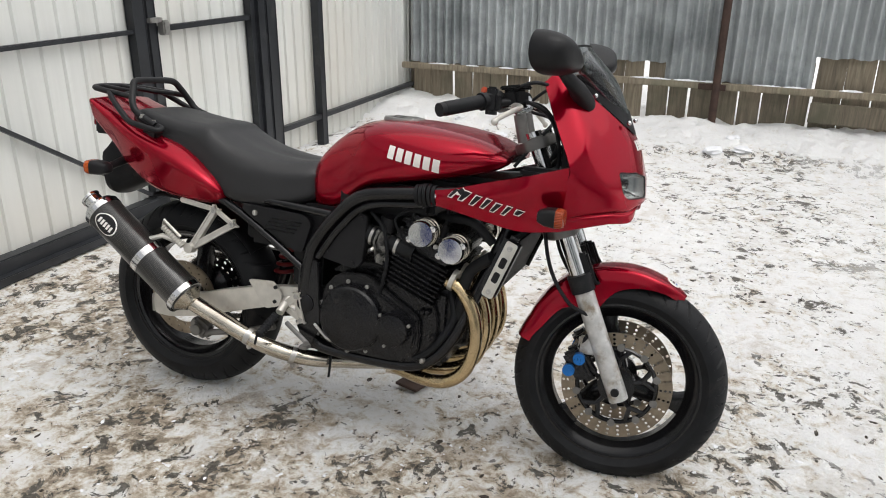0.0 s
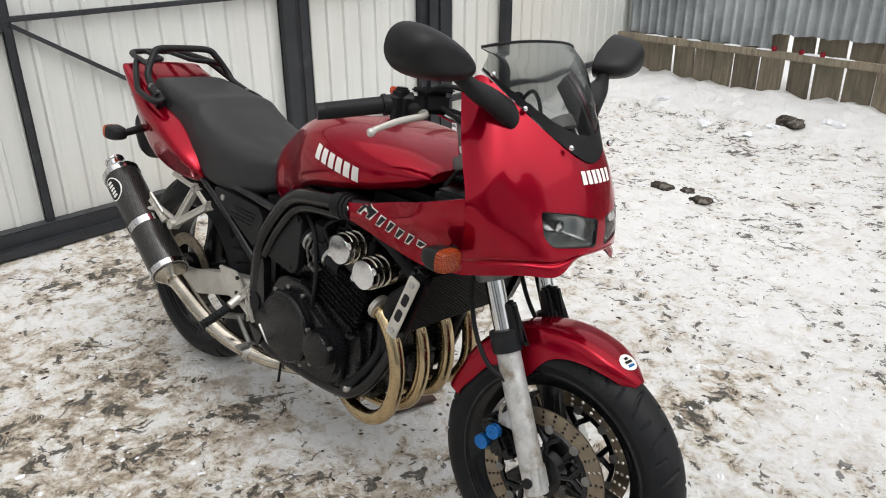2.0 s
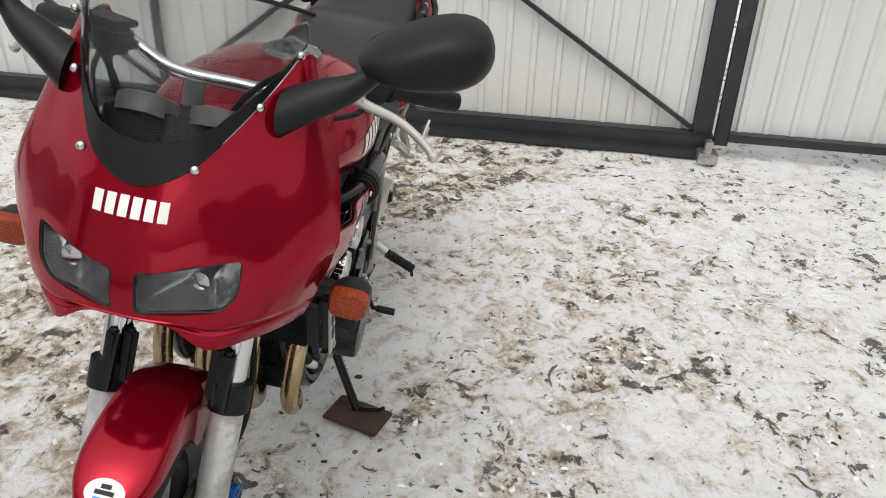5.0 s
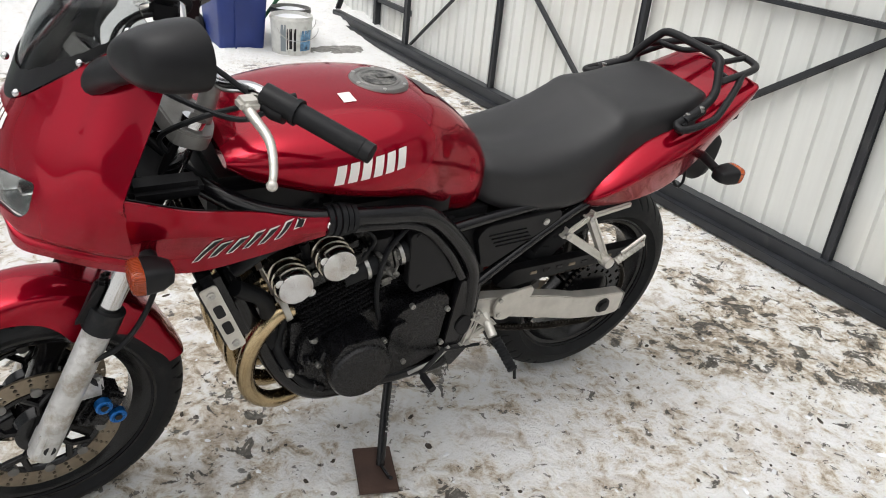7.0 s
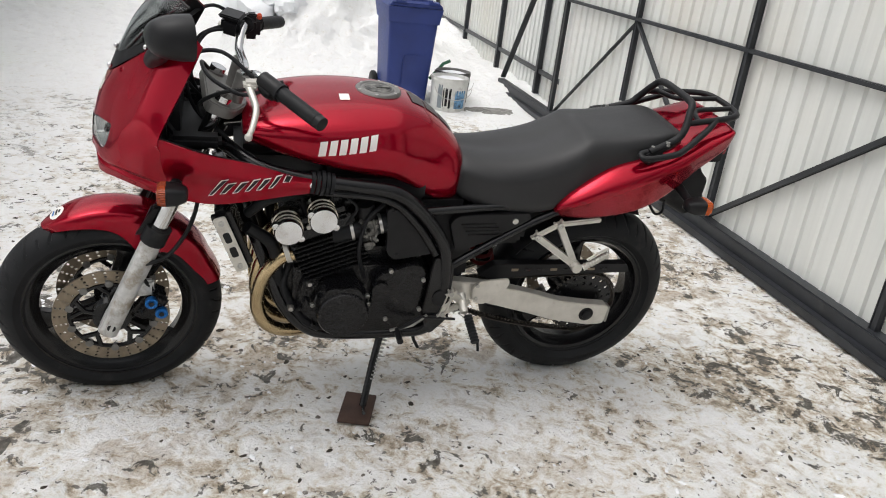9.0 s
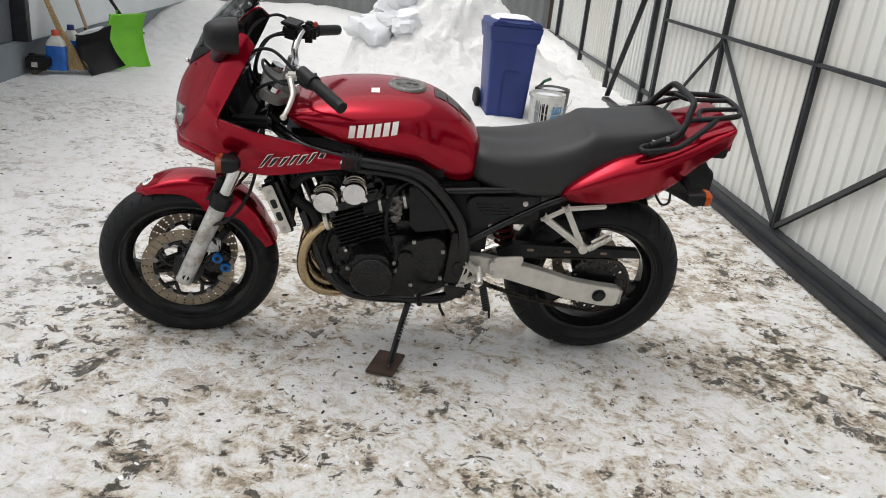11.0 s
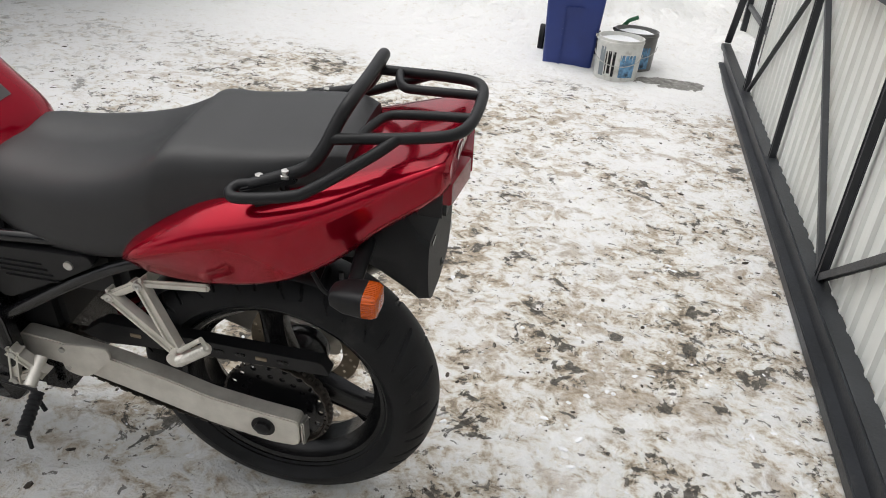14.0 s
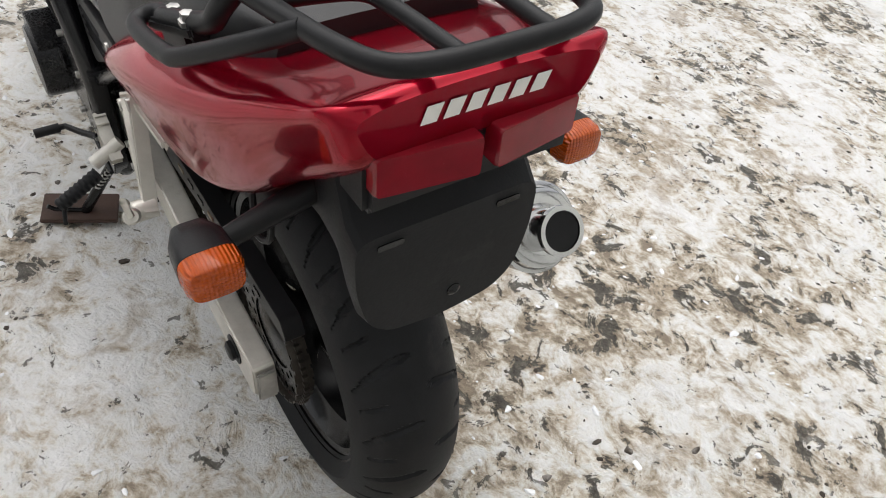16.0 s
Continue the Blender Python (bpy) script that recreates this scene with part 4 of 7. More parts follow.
# mirrors
for s in (1, -1):
    base = Vector((1.246, 0.166 * s, 1.066))
    head = Vector((1.175, 0.309 * s, 1.150))
    bm = B()
    pts = crom([base + Vector((0.0, -0.02 * s, -0.012)), base + Vector((-0.01, 0.022 * s, 0.012)), Vector((1.225, 0.225 * s, 1.095)), Vector((1.205, 0.262 * s, 1.125))], 14)
    rings = []
    for i, p in enumerate(pts):
        f = i / 13
        a, b = 0.036 - 0.020 * f, 0.024 - 0.010 * f
        d = Vector((-0.3, 0.8 * s, 0.55)).normalized()
        u = Vector((0.75, 0, -0.65)).normalized()
        v = d.cross(u).normalized()
        rings.append([p + a * math.cos(2 * math.pi * q / 16) * u + b * math.sin(2 * math.pi * q / 16) * v for q in range(16)])
    skin(bm, rings)
    arm = part("mirror", bm, PLASTIC, bike, "black rear-view mirror on a tapered arm")
    bm = B()
    L = Vector((-0.22, 1.0 * s, 0.27)).normalized()
    X = Vector((1, 0.24 * s, 0)).normalized()
    U = X.cross(L) * (1 if X.cross(L).z > 0 else -1)
    rings = []
    for i in range(15):
        a = math.pi * i / 14 / 2
        k, d = math.cos(a) ** 0.55 if i < 14 else 0.0, 0.082 * math.sin(a)
        ring = []
        for q in range(32):
            b = 2 * math.pi * q / 32
            l, u = math.copysign(abs(math.cos(b)) ** 0.9, math.cos(b)), math.copysign(abs(math.sin(b)) ** 0.9, math.sin(b))
            taper = 0.84 + 0.24 * l
            ring.append(head + X * d + max(k, 0.01) * (L * l * 0.090 + U * u * 0.052 * taper))
        rings.append(ring)
    skin(bm, rings)
    part("shell", bm, PLASTIC, arm)
    bm = B()
    ring = [[head - X * 0.001 + k * (L * math.copysign(abs(math.cos(2 * math.pi * q / 32)) ** 0.75, math.cos(2 * math.pi * q / 32)) * 0.084 + U * math.copysign(abs(math.sin(2 * math.pi * q / 32)) ** 0.8, math.sin(2 * math.pi * q / 32)) * 0.036) for q in range(32)] for k in (1.0, 0.02)]
    skin(bm, ring, caps=False)
    part("mirror_glass", bm, CHROME, arm)

# front indicators, rear indicators
def indicator(c, s, face, size, stalk_to, lens):
    """Black housing with an amber lens facing front (1) or rear (-1)."""
    c = Vector(c)
    bm = B()
    rings = []
    for f, k in ((-1.0, 0.35), (-0.9, 0.62), (-0.4, 0.92), (0.32, 1.0)):
        rings.append([c + Vector((face * f * size[0], 0, 0)) + Vector((0, size[1] * k * math.copysign(abs(math.cos(2 * math.pi * q / 24)) ** 0.55, math.cos(2 * math.pi * q / 24)), size[2] * k * math.copysign(abs(math.sin(2 * math.pi * q / 24)) ** 0.55, math.sin(2 * math.pi * q / 24)))) for q in range(24)])
    skin(bm, rings)
    ob = part("indicator", bm, PLASTIC, bike, "black indicator with amber lens")
    bm = B()
    rings = []
    for f, k in ((0.33, 0.99), (0.66, 0.97), (0.84, 0.86), (0.90, 0.55)):
        rings.append([c + Vector((face * f * size[0], 0, 0)) + Vector((0, size[1] * k * math.copysign(abs(math.cos(2 * math.pi * q / 24)) ** 0.55, math.cos(2 * math.pi * q / 24)), size[2] * k * math.copysign(abs(math.sin(2 * math.pi * q / 24)) ** 0.55, math.sin(2 * math.pi * q / 24)))) for q in range(24)])
    skin(bm, rings)
    part("lens", bm, lens, ob, "amber lens")
    part("stalk", tube(B(), [c + Vector((-face * size[0] * 0.3, -s * size[1] * 0.8, 0)), Vector(stalk_to)], 0.011, 12, r2=0.015), PLASTIC, ob)
    return ob


for s in (1, -1):
    indicator((1.222, 0.262 * s, 0.771), s, 1, (0.036, 0.031, 0.024), (1.215, 0.195 * s, 0.780), AMBER)
    indicator((-0.203, 0.211 * s, 0.727), s, -1, (0.042, 0.029, 0.0225), (-0.185, 0.09 * s, 0.750), ORANGE)

# front fender
def fender_mesh():
    rings = []
    for i in range(41):
        f = i / 40
        th = radians(60 + 102 * f)
        rt = 0.304 + 0.024 * math.sin(math.pi * min(1, f * 1.15)) ** 0.8
        hw = 0.061 * (1 - 0.72 * (max(0, 0.20 - f) / 0.20) ** 2.2) * (1 - 0.1 * max(0, f - 0.8) / 0.2)
        drop = 0.010 + 0.055 * math.exp(-((f - 0.52) / 0.12) ** 2) + 0.030 * sstep(0.05, 0.40, f) * (1 - 0.6 * sstep(0.75, 1.0, f))
        ring = []
        for k in range(25):
            q = -1 + 2 * k / 24
            y = hw * math.sin(q * math.pi / 2 * 1.0)
            a = abs(q)
            r = rt - 0.018 * a ** 2.2 - (drop * max(0, a - 0.72) / 0.28)
            ring.append(AX + Vector((r * math.cos(th), y, r * math.sin(th))))
        rings.append(ring)
    bm = B()
    skin(bm, rings, around=False)
    return shell(bm, 0.003)


fender = part("front_fender", turn(fender_mesh()), RED, bike, "glossy red front mudguard", smooth=45)

# fork
for s in (1, -1):
    y = 0.096 * s
    off = Vector((0, y, 0))
    lo, seal, top = AX + off - RAKE * 0.03, fork_at(0.555) + off, fork_at(0.955) + off
    bm = B()
    tube(bm, [lo, lo + RAKE * 0.02, lo + RAKE * 0.06, seal - RAKE * 0.04, seal - RAKE * 0.035, seal], 0.0265, 24)
    box(bm, AX + off + Vector((0.0, 0.0, 0.005)), (0.05, 0.046, 0.07), 0.01, RAKE.to_track_quat("Z", "Y").to_matrix().to_4x4())
    box(bm, AX + off + RAKE * 0.13 + Vector((-0.035, -0.006 * s, -0.01)), (0.05, 0.022, 0.05), 0.006)
    leg = part("fork_leg", turn(bm), SILVER, bike, "scuffed silver fork leg")
    bm = B()
    tube(bm, [seal - RAKE * 0.005, seal + RAKE * 0.016, seal + RAKE * 0.017, seal + RAKE * 0.042], 0.0325, 24)
    part("dust_seal", turn(bm), RUBBER, leg)
    bm = B()
    for d in (Vector((0.026, -0.006 * s, 0.012)), Vector((0.010, -0.027 * s, 0.008))):
        box(bm, seal + d + RAKE * 0.05, (0.020, 0.022, 0.09), 0.006, RAKE.to_track_quat("Z", "Y").to_matrix().to_4x4())
    part("fork_guard", turn(bm), PLASTIC, leg)
    part("fork_tube", turn(tube(B(), [seal, top], 0.0205, 24)), CHROME, leg, "chrome fork tube")
    bm = B()
    c = AX + Vector((-0.098, 0.082 * s, 0.055))
    tilt = Matrix.Rotation(radians(-35), 4, "Y")
    box(bm, c, (0.05, 0.05, 0.105), 0.012, tilt)
    box(bm, c + Vector((-0.012, 0.022 * s, 0.0)), (0.045, 0.02, 0.085), 0.008, tilt)
    cal = part("brake_caliper", turn(bm), ENGINE, bike, "black brake caliper with blue caps")
    for d in (Vector((-0.006, 0, 0.021)), Vector((-0.030, 0, -0.014))):
        p = c + d + Vector((0, 0.036 * s, 0))
        part("caliper_cap", turn(lathe(B(), [(0.001, -0.008), (0.0165, -0.008), (0.0165, 0.006), (0.013, 0.008), (0.008, 0.006), (0.001, 0.006)], 20, "y", p)), BLUE_ANO, cal, "blue anodised cap")
        part("cap_socket", turn(lathe(B(), [(0.001, 0.0), (0.0075, 0.0), (0.0075, 0.0015), (0.001, 0.0015)], 6, "y", p + Vector((0, 0.0075 * s, 0)))), PLASTIC, cal)
    hose = [c + Vector((-0.01, 0.01 * s, 0.045)), c + Vector((0.02, 0.03 * s, 0.13)), fork_at(0.52) + Vector((-0.05, 0.12 * s, 0)), fork_at(0.62) + Vector((-0.07, 0.105 * s, 0)), fork_at(0.80) + Vector((-0.03, 0.07 * s, 0))]
    part("brake_hose", turn(tube(B(), hose, 0.0055, 8, 24)), RUBBER, cal)

# yokes, handlebar, controls
for z, t in ((0.705, 0.03), (0.925, 0.028)):
    bm = B()
    c = fork_at(z)
    poly = rounded([(c.x + 0.035, -0.125), (c.x + 0.035, 0.125), (c.x - 0.03, 0.125), (c.x - 0.075, 0.03), (c.x - 0.075, -0.03), (c.x - 0.03, -0.125)], 0.025)
    prism(bm, poly, -t / 2, t / 2, 0.005, "xy")
    bm.transform(Matrix.Translation((c.x, 0, z)) @ Matrix.Rotation(radians(-24), 4, "Y") @ Matrix.Translation((-c.x, 0, 0)))
    if z > 0.8:
        for s in (1, -1):
            tube(bm, [fork_at(0.915) + Vector((0, 0.096 * s, 0)), fork_at(0.942) + Vector((0, 0.096 * s, 0))], 0.021, 18)
            tube(bm, [(1.082, 0.05 * s, 0.922), (1.062, 0.05 * s, 0.995)], 0.017, 14)
    part("top_yoke" if z > 0.8 else "bottom_yoke", turn(bm), CASTING, bike, "dull cast aluminium fork yoke")
HB = [(1.057, 0.0, 1.000), (1.060, 0.06, 1.001), (1.060, 0.105, 1.010), (1.045, 0.165, 1.033), (1.020, 0.215, 1.030), (0.930, 0.345, 1.000)]
bm = B()
tube(bm, [(x, -y, z) for x, y, z in reversed(HB[1:])] + HB, 0.011, 14, 60)
bars = part("handlebar", turn(bm), CHROME, bike, "chrome handlebar with black grips")
for s in (1, -1):
    a, b = Vector((1.000, 0.243 * s, 1.024)), Vector((0.932, 0.342 * s, 1.001))
    d = (b - a).normalized()
    bm = B()
    tube(bm, [a + d * k * 0.01 for k in range(13)], 0.0172, 18)
    tube(bm, [a - d * 0.004, a + d * 0.004], 0.022, 18)
    part("grip", turn(bm), RUBBER, bars, "black rubber grip")
    bm = B()
    tube(bm, [b - d * 0.002, b + d * 0.004, b + d * 0.005, b + d * 0.014], 0.0165, 18)
    part("bar_end", turn(bm), PLASTIC, bars)
    bm = B()
    c = a - d * 0.032
    tube(bm, [c - d * 0.028, c - d * 0.024, c - d * 0.010, c + d * 0.012, c + d * 0.024, c + d * 0.028], 0.0195, 18)
    tube(bm, [c + Vector((0.006, 0, -0.012)) - d * 0.018, c + Vector((0.007, 0, -0.015)), c + Vector((0.006, 0, -0.012)) + d * 0.018], 0.015, 14)
    tube(bm, [c + Vector((-0.006, 0, 0.004)), c + Vector((-0.027, 0, 0.008))], 0.006, 10)
    if s < 0:
        box(bm, c + Vector((0.002, 0, -0.006)), (0.048, 0.052, 0.060), 0.012)
        box(bm, c + Vector((0.0, 0.004, 0.026)), (0.026, 0.022, 0.012), 0.004)
    gear = part("switchgear", turn(bm), PLASTIC, bars, "black switch housing")
    if s < 0:
        part("stop_switch", turn(box(B(), c + Vector((-0.020, 0.0, 0.022)), (0.014, 0.014, 0.016), 0.003)), CAP_RED, gear, "small red switch")
    bm = B()
    piv = a - d * 0.055 + Vector((0.035, 0, -0.012))
    if s > 0:
        pts = [piv, piv + Vector((-0.004, 0.020, -0.010)), piv + Vector((-0.010, 0.070, -0.026)), piv + Vector((0.000, 0.112, -0.046)), piv + Vector((0.012, 0.136, -0.064))]
    else:
        pts = [piv, piv + Vector((0.030, -0.035, -0.004)), piv + Vector((0.020, -0.092, -0.014)), piv + Vector((-0.004, -0.126, -0.032)), piv + Vector((-0.010, -0.136, -0.040))]
    tube(bm, pts, 0.0095 if s > 0 else 0.0075, 10, 20, r2=0.006)
    bmesh.ops.create_uvsphere(bm, u_segments=12, v_segments=8, radius=0.009, matrix=Matrix.Translation(pts[-1]))
    box(bm, piv - Vector((0.006, 0.004 * s, 0)), (0.035, 0.035, 0.02), 0.006)
    part("lever", turn(bm), ALU, bars, "bare aluminium lever")
bm = B()
c = Vector((1.070, -0.180, 1.058))
box(bm, c - Vector((0, 0, 0.020)), (0.050, 0.064, 0.044), 0.009, pose(0, 0, 0, 0, -8, -20))
box(bm, c + Vector((0, 0, 0.006)), (0.056, 0.070, 0.010), 0.0035, pose(0, 0, 0, 0, -8, -20))
tube(bm, [c + Vector((0.0, -0.02, -0.03)), c + Vector((-0.03, -0.03, -0.035))], 0.012, 10)
part("fluid_reservoir", turn(bm), PLASTIC, bars, "black brake fluid reservoir")
CABLES = [
    [(1.04, 0.18, 1.02), (1.12, 0.12, 1.07), (1.19, 0.05, 1.02), (1.18, 0.03, 0.90), (1.10, 0.06, 0.82)],
    [(1.03, -0.20, 1.03), (1.12, -0.20, 1.08), (1.20, -0.12, 1.04), (1.19, -0.08, 0.92), (1.09, -0.07, 0.83)],
    [(1.06, -0.17, 1.03), (1.14, -0.15, 1.02), (1.18, -0.10, 0.94), (1.14, -0.09, 0.84)],
    [(1.05, 0.16, 1.00), (1.13, 0.15, 0.98), (1.17, 0.10, 0.92), (1.10, 0.10, 0.84)],
    [(1.02, 0.21, 1.02), (1.08, 0.20, 1.00), (1.14, 0.05, 0.98), (1.15, -0.08, 0.97), (1.07, -0.10, 0.86)],
    [(1.08, -0.18, 1.04), (1.16, -0.17, 1.00), (1.19, -0.13, 0.90), (1.17, -0.11, 0.80)],
]
for c in CABLES:
    part("cable", turn(tube(B(), c, 0.0048, 8, 26)), RUBBER, bars)

# instruments and inner fairing
DIAL = mat("dial_glass", (0.012, 0.012, 0.013), 0.06, 0.0, 0.1, 20, 200, spec=0.8)
bm = B()
box(bm, (1.245, 0, 0.985), (0.06, 0.21, 0.085), 0.02, pose(0, 0, 0, 0, -38, 0))
dash = part("instrument_panel", bm, PLASTIC, bike, "black instrument panel with round dials")
for y, r in ((0.058, 0.045), (-0.045, 0.045), (0.0, 0.02)):
    n_ = Vector((-0.62, 0, 0.785))
    c = Vector((1.225, y, 1.012)) if r > 0.03 else Vector((1.205, -0.098, 0.99))
    q = n_.to_track_quat("Z", "Y").to_matrix().to_4x4()
    bm = lathe(B(), [(r, -0.02), (r, 0.006), (r * 0.92, 0.008), (r * 0.9, 0.002), (0.001, 0.002)], 28, "z")
    bm.transform(Matrix.Translation(c) @ q)
    part("dial", bm, CASTING, dash, "dull silver dial rim")
    bm = lathe(B(), [(r * 0.88, 0.003), (0.001, 0.0035)], 28, "z")
    bm.transform(Matrix.Translation(c) @ q)
    part("dial_face", bm, DIAL, dash, "dark glossy dial face")
bm = B()
box(bm, (1.255, 0, 0.90), (0.10, 0.30, 0.15), 0.03)
box(bm, (1.20, 0, 0.83), (0.14, 0.26, 0.05), 0.02)
for s in (1, -1):
    box(bm, (1.17, 0.155 * s, 0.86), (0.12, 0.05, 0.03), 0.01)
    tube(bm, [(1.10, 0.06 * s, 0.80), (1.22, 0.12 * s, 0.86), (1.28, 0.10 * s, 0.95)], 0.009, 8)
part("fairing_stay", bm, PLASTIC, bike, "black inner fairing and lamp bucket")

# ---- frame ----
for s in (1, -1):
    bm = B()
    tube(bm, [(1.13, 0.06 * s, 0.83), (1.03, 0.16 * s, 0.80), (0.93, 0.196 * s, 0.785), (0.80, 0.200 * s, 0.770), (0.68, 0.192 * s, 0.745), (0.60, 0.182 * s, 0.680), (0.53, 0.175 * s, 0.585), (0.508, 0.17 * s, 0.50), (0.505, 0.165 * s, 0.38), (0.535, 0.155 * s, 0.285), (0.62, 0.14 * s, 0.260), (0.80, 0.135 * s, 0.258), (0.885, 0.135 * s, 0.285), (0.955, 0.125 * s, 0.37), (1.01, 0.10 * s, 0.52), (1.09, 0.06 * s, 0.74)], 0.0185, 16, 90)
    tube(bm, [(0.86, 0.19 * s, 0.745), (0.70, 0.186 * s, 0.722), (0.61, 0.18 * s, 0.645), (0.545, 0.175 * s, 0.55)], 0.012, 12, 30)
    tube(bm, [(0.53, 0.165 * s, 0.47), (0.46, 0.158 * s, 0.52), (0.235, 0.150 * s, 0.655), (0.02, 0.13 * s, 0.715)], 0.012, 12, 24)
    tube(bm, [(0.60, 0.165 * s, 0.675), (0.46, 0.15 * s, 0.68), (0.25, 0.14 * s, 0.69)], 0.012, 12)
    prism(bm, rounded([(0.485, 0.52), (0.545, 0.545), (0.56, 0.34), (0.53, 0.27), (0.48, 0.33)], 0.02), 0.155 * s, 0.180 * s, 0.006)
    part("frame", bm, BLACK, bike, "black tubular cradle frame")
    bm = lathe(B(), [(0.005, 0.176 * s), (0.026, 0.178 * s), (0.028, 0.184 * s), (0.02, 0.187 * s), (0.005, 0.187 * s)], 24, "y", (0.508, 0, 0.405))
    part("pivot_cap", bm, PLASTIC, bike)
    bm = B()
    for k in range(5):
        x = 0.845 + 0.012 * k
        tube(bm, [(x, 0.200 * s, 0.772 + 0.0008 * k), (x + 0.009, 0.200 * s, 0.773 + 0.0008 * k)], 0.032 - 0.002 * abs(k - 2), 18)
    part("ribbed_boot", bm, RUBBER, bike, "ribbed rubber boot on the frame tube")

# ---- engine ----
U2, V2 = Vector((0.36, 0, 0.933)), Vector((0.933, 0, -0.36))
CB = Vector((0.800, 0, 0.475))
eng_rot = Matrix.Rotation(math.atan2(0.36, 0.933), 4, "Y")
bm = B()
prism(bm, rounded([(0.53, 0.45), (0.545, 0.33), (0.58, 0.285), (0.66, 0.268), (0.84, 0.272), (0.895, 0.315), (0.915, 0.40), (0.895, 0.47), (0.80, 0.505), (0.64, 0.50)], 0.03), -0.15, 0.15, 0.012)
prism(bm, rounded([(0.56, 0.50), (0.80, 0.50), (0.78, 0.545), (0.62, 0.54)], 0.02), -0.12, 0.12, 0.01)
prism(bm, rounded([(0.66, 0.275), (0.80, 0.275), (0.78, 0.235), (0.69, 0.235)], 0.015), -0.08, 0.08, 0.01)
engine = part("engine", bm, ENGINE, bike, "black four-cylinder engine")
bm = B()
box(bm, CB + U2 * 0.07, (0.135, 0.31, 0.14), 0.008, eng_rot)
part("cylinder_block", bm, ENGINE, engine)
for k in range(9):
    bm = B()
    box(bm, CB + U2 * (0.022 + 0.0135 * k) + V2 * 0.004, (0.185, 0.345 - 0.004 * (k % 2), 0.0045), 0.0018, eng_rot)
    part("fin", bm, ENGINE, engine)
bm = B()
box(bm, CB + U2 * 0.158, (0.17, 0.33, 0.04), 0.008, eng_rot)
box(bm, CB + U2 * 0.195 + V2 * 0.004, (0.19, 0.32, 0.055), 0.02, eng_rot)
part("cylinder_head", bm, ENGINE, engine)
for s in (1, -1):
    for x, z in ((0.949, 0.632), (0.862, 0.666)):
        bm = lathe(B(), [(0.03, 0.12 * s), (0.038, 0.125 * s), (0.038, 0.15 * s), (0.034, 0.152 * s), (0.034, 0.158 * s), (0.038, 0.160 * s), (0.038, 0.170 * s), (0.034, 0.172 * s), (0.034, 0.178 * s), (0.0385, 0.180 * s), (0.0385, 0.186 * s), (0.01, 0.187 * s)], 32, "y", (x, 0, z))
        drum = part("cam_drum", bm, STEEL, engine, "dull chrome ribbed drum")
        bm = lathe(B(), [(0.01, 0.185 * s), (0.036, 0.186 * s), (0.0365, 0.200 * s), (0.034, 0.204 * s), (0.001, 0.205 * s)], 32, "y", (x, 0, z))
        for q in (0.5, 3.64):
            lathe(bm, [(0.001, 0.186 * s), (0.009, 0.187 * s), (0.009, 0.202 * s), (0.001, 0.203 * s)], 12, "y", (x + 0.037 * math.cos(q), 0, z + 0.037 * math.sin(q)))
        part("cam_cap", bm, CHROME, drum, "chrome end cap")


def cover(bm, c, r, y0, y1, dome, seg=40):
    """Round engine cover with stepped rim."""
    s = 1 if y1 > 0 else -1
    lathe(bm, [(r * 1.06, y0), (r * 1.06, y0 + 0.3 * (y1 - y0)), (r * 1.0, y0 + 0.36 * (y1 - y0)), (r * 0.98, y1 - 0.006 * s), (r * 0.92, y1), (r * 0.6, y1 + dome * 0.7 * s), (0.001, y1 + dome * s)], seg, "y", (c[0], 0, c[1]))
    return bm


def bolts(c, r, n, y, s, parent, rad=0.0062, start=0.0, end=2 * math.pi):
    for k in range(n):
        a = start + (end - start) * k / n
        bm = lathe(B(), [(0.0025, y - 0.004 * s), (rad, y - 0.004 * s), (rad, y + 0.006 * s), (rad * 0.6, y + 0.0065 * s), (rad * 0.55, y + 0.002 * s), (0.001, y + 0.002 * s)], 12, "y", (c[0] + r * math.cos(a), 0, c[1] + r * math.sin(a)))
        part("bolt", bm, BOLT, parent)


bm = cover(B(), (0.658, 0.386), 0.098, -0.148, -0.196, 0.006)
prism(bm, rounded([(0.62, 0.49), (0.74, 0.475), (0.86, 0.40), (0.85, 0.31), (0.76, 0.29), (0.60, 0.295)], 0.04), -0.148, -0.176, 0.006)
prism(bm, rounded([(0.555, 0.45), (0.60, 0.51), (0.70, 0.52), (0.79, 0.46), (0.865, 0.42), (0.865, 0.31), (0.80, 0.275), (0.60, 0.275), (0.553, 0.33)], 0.03), -0.148, -0.166, 0.004)
clutch = part("clutch_cover", bm, ENGINE, engine, "black round clutch cover with alloy bolts")
bolts((0.658, 0.386), 0.106, 11, -0.166, -1, clutch, start=0.6, end=0.6 + 2 * math.pi)
bm = cover(B(), (0.792, 0.378), 0.050, -0.150, -0.200, 0.004)
small = part("pickup_cover", bm, ENGINE, engine, "small round black cover")
bolts((0.792, 0.378), 0.054, 3, -0.19, -1, small, 0.005, 0.4)
bm = cover(B(), (0.795, 0.385), 0.072, 0.148, 0.228, 0.003)
prism(bm, rounded([(0.735, 0.43), (0.76, 0.47), (0.84, 0.47), (0.87, 0.42)], 0.015), 0.15, 0.220, 0.005)
gen = part("generator_cover", bm, ENGINE, engine, "black scuffed generator cover")
bolts((0.795, 0.385), 0.078, 6, 0.17, 1, gen)
bm = B()
prism(bm, rounded([(0.565, 0.50), (0.60, 0.52), (0.705, 0.485), (0.715, 0.36), (0.66, 0.32), (0.58, 0.325)], 0.03), 0.148, 0.180, 0.01)
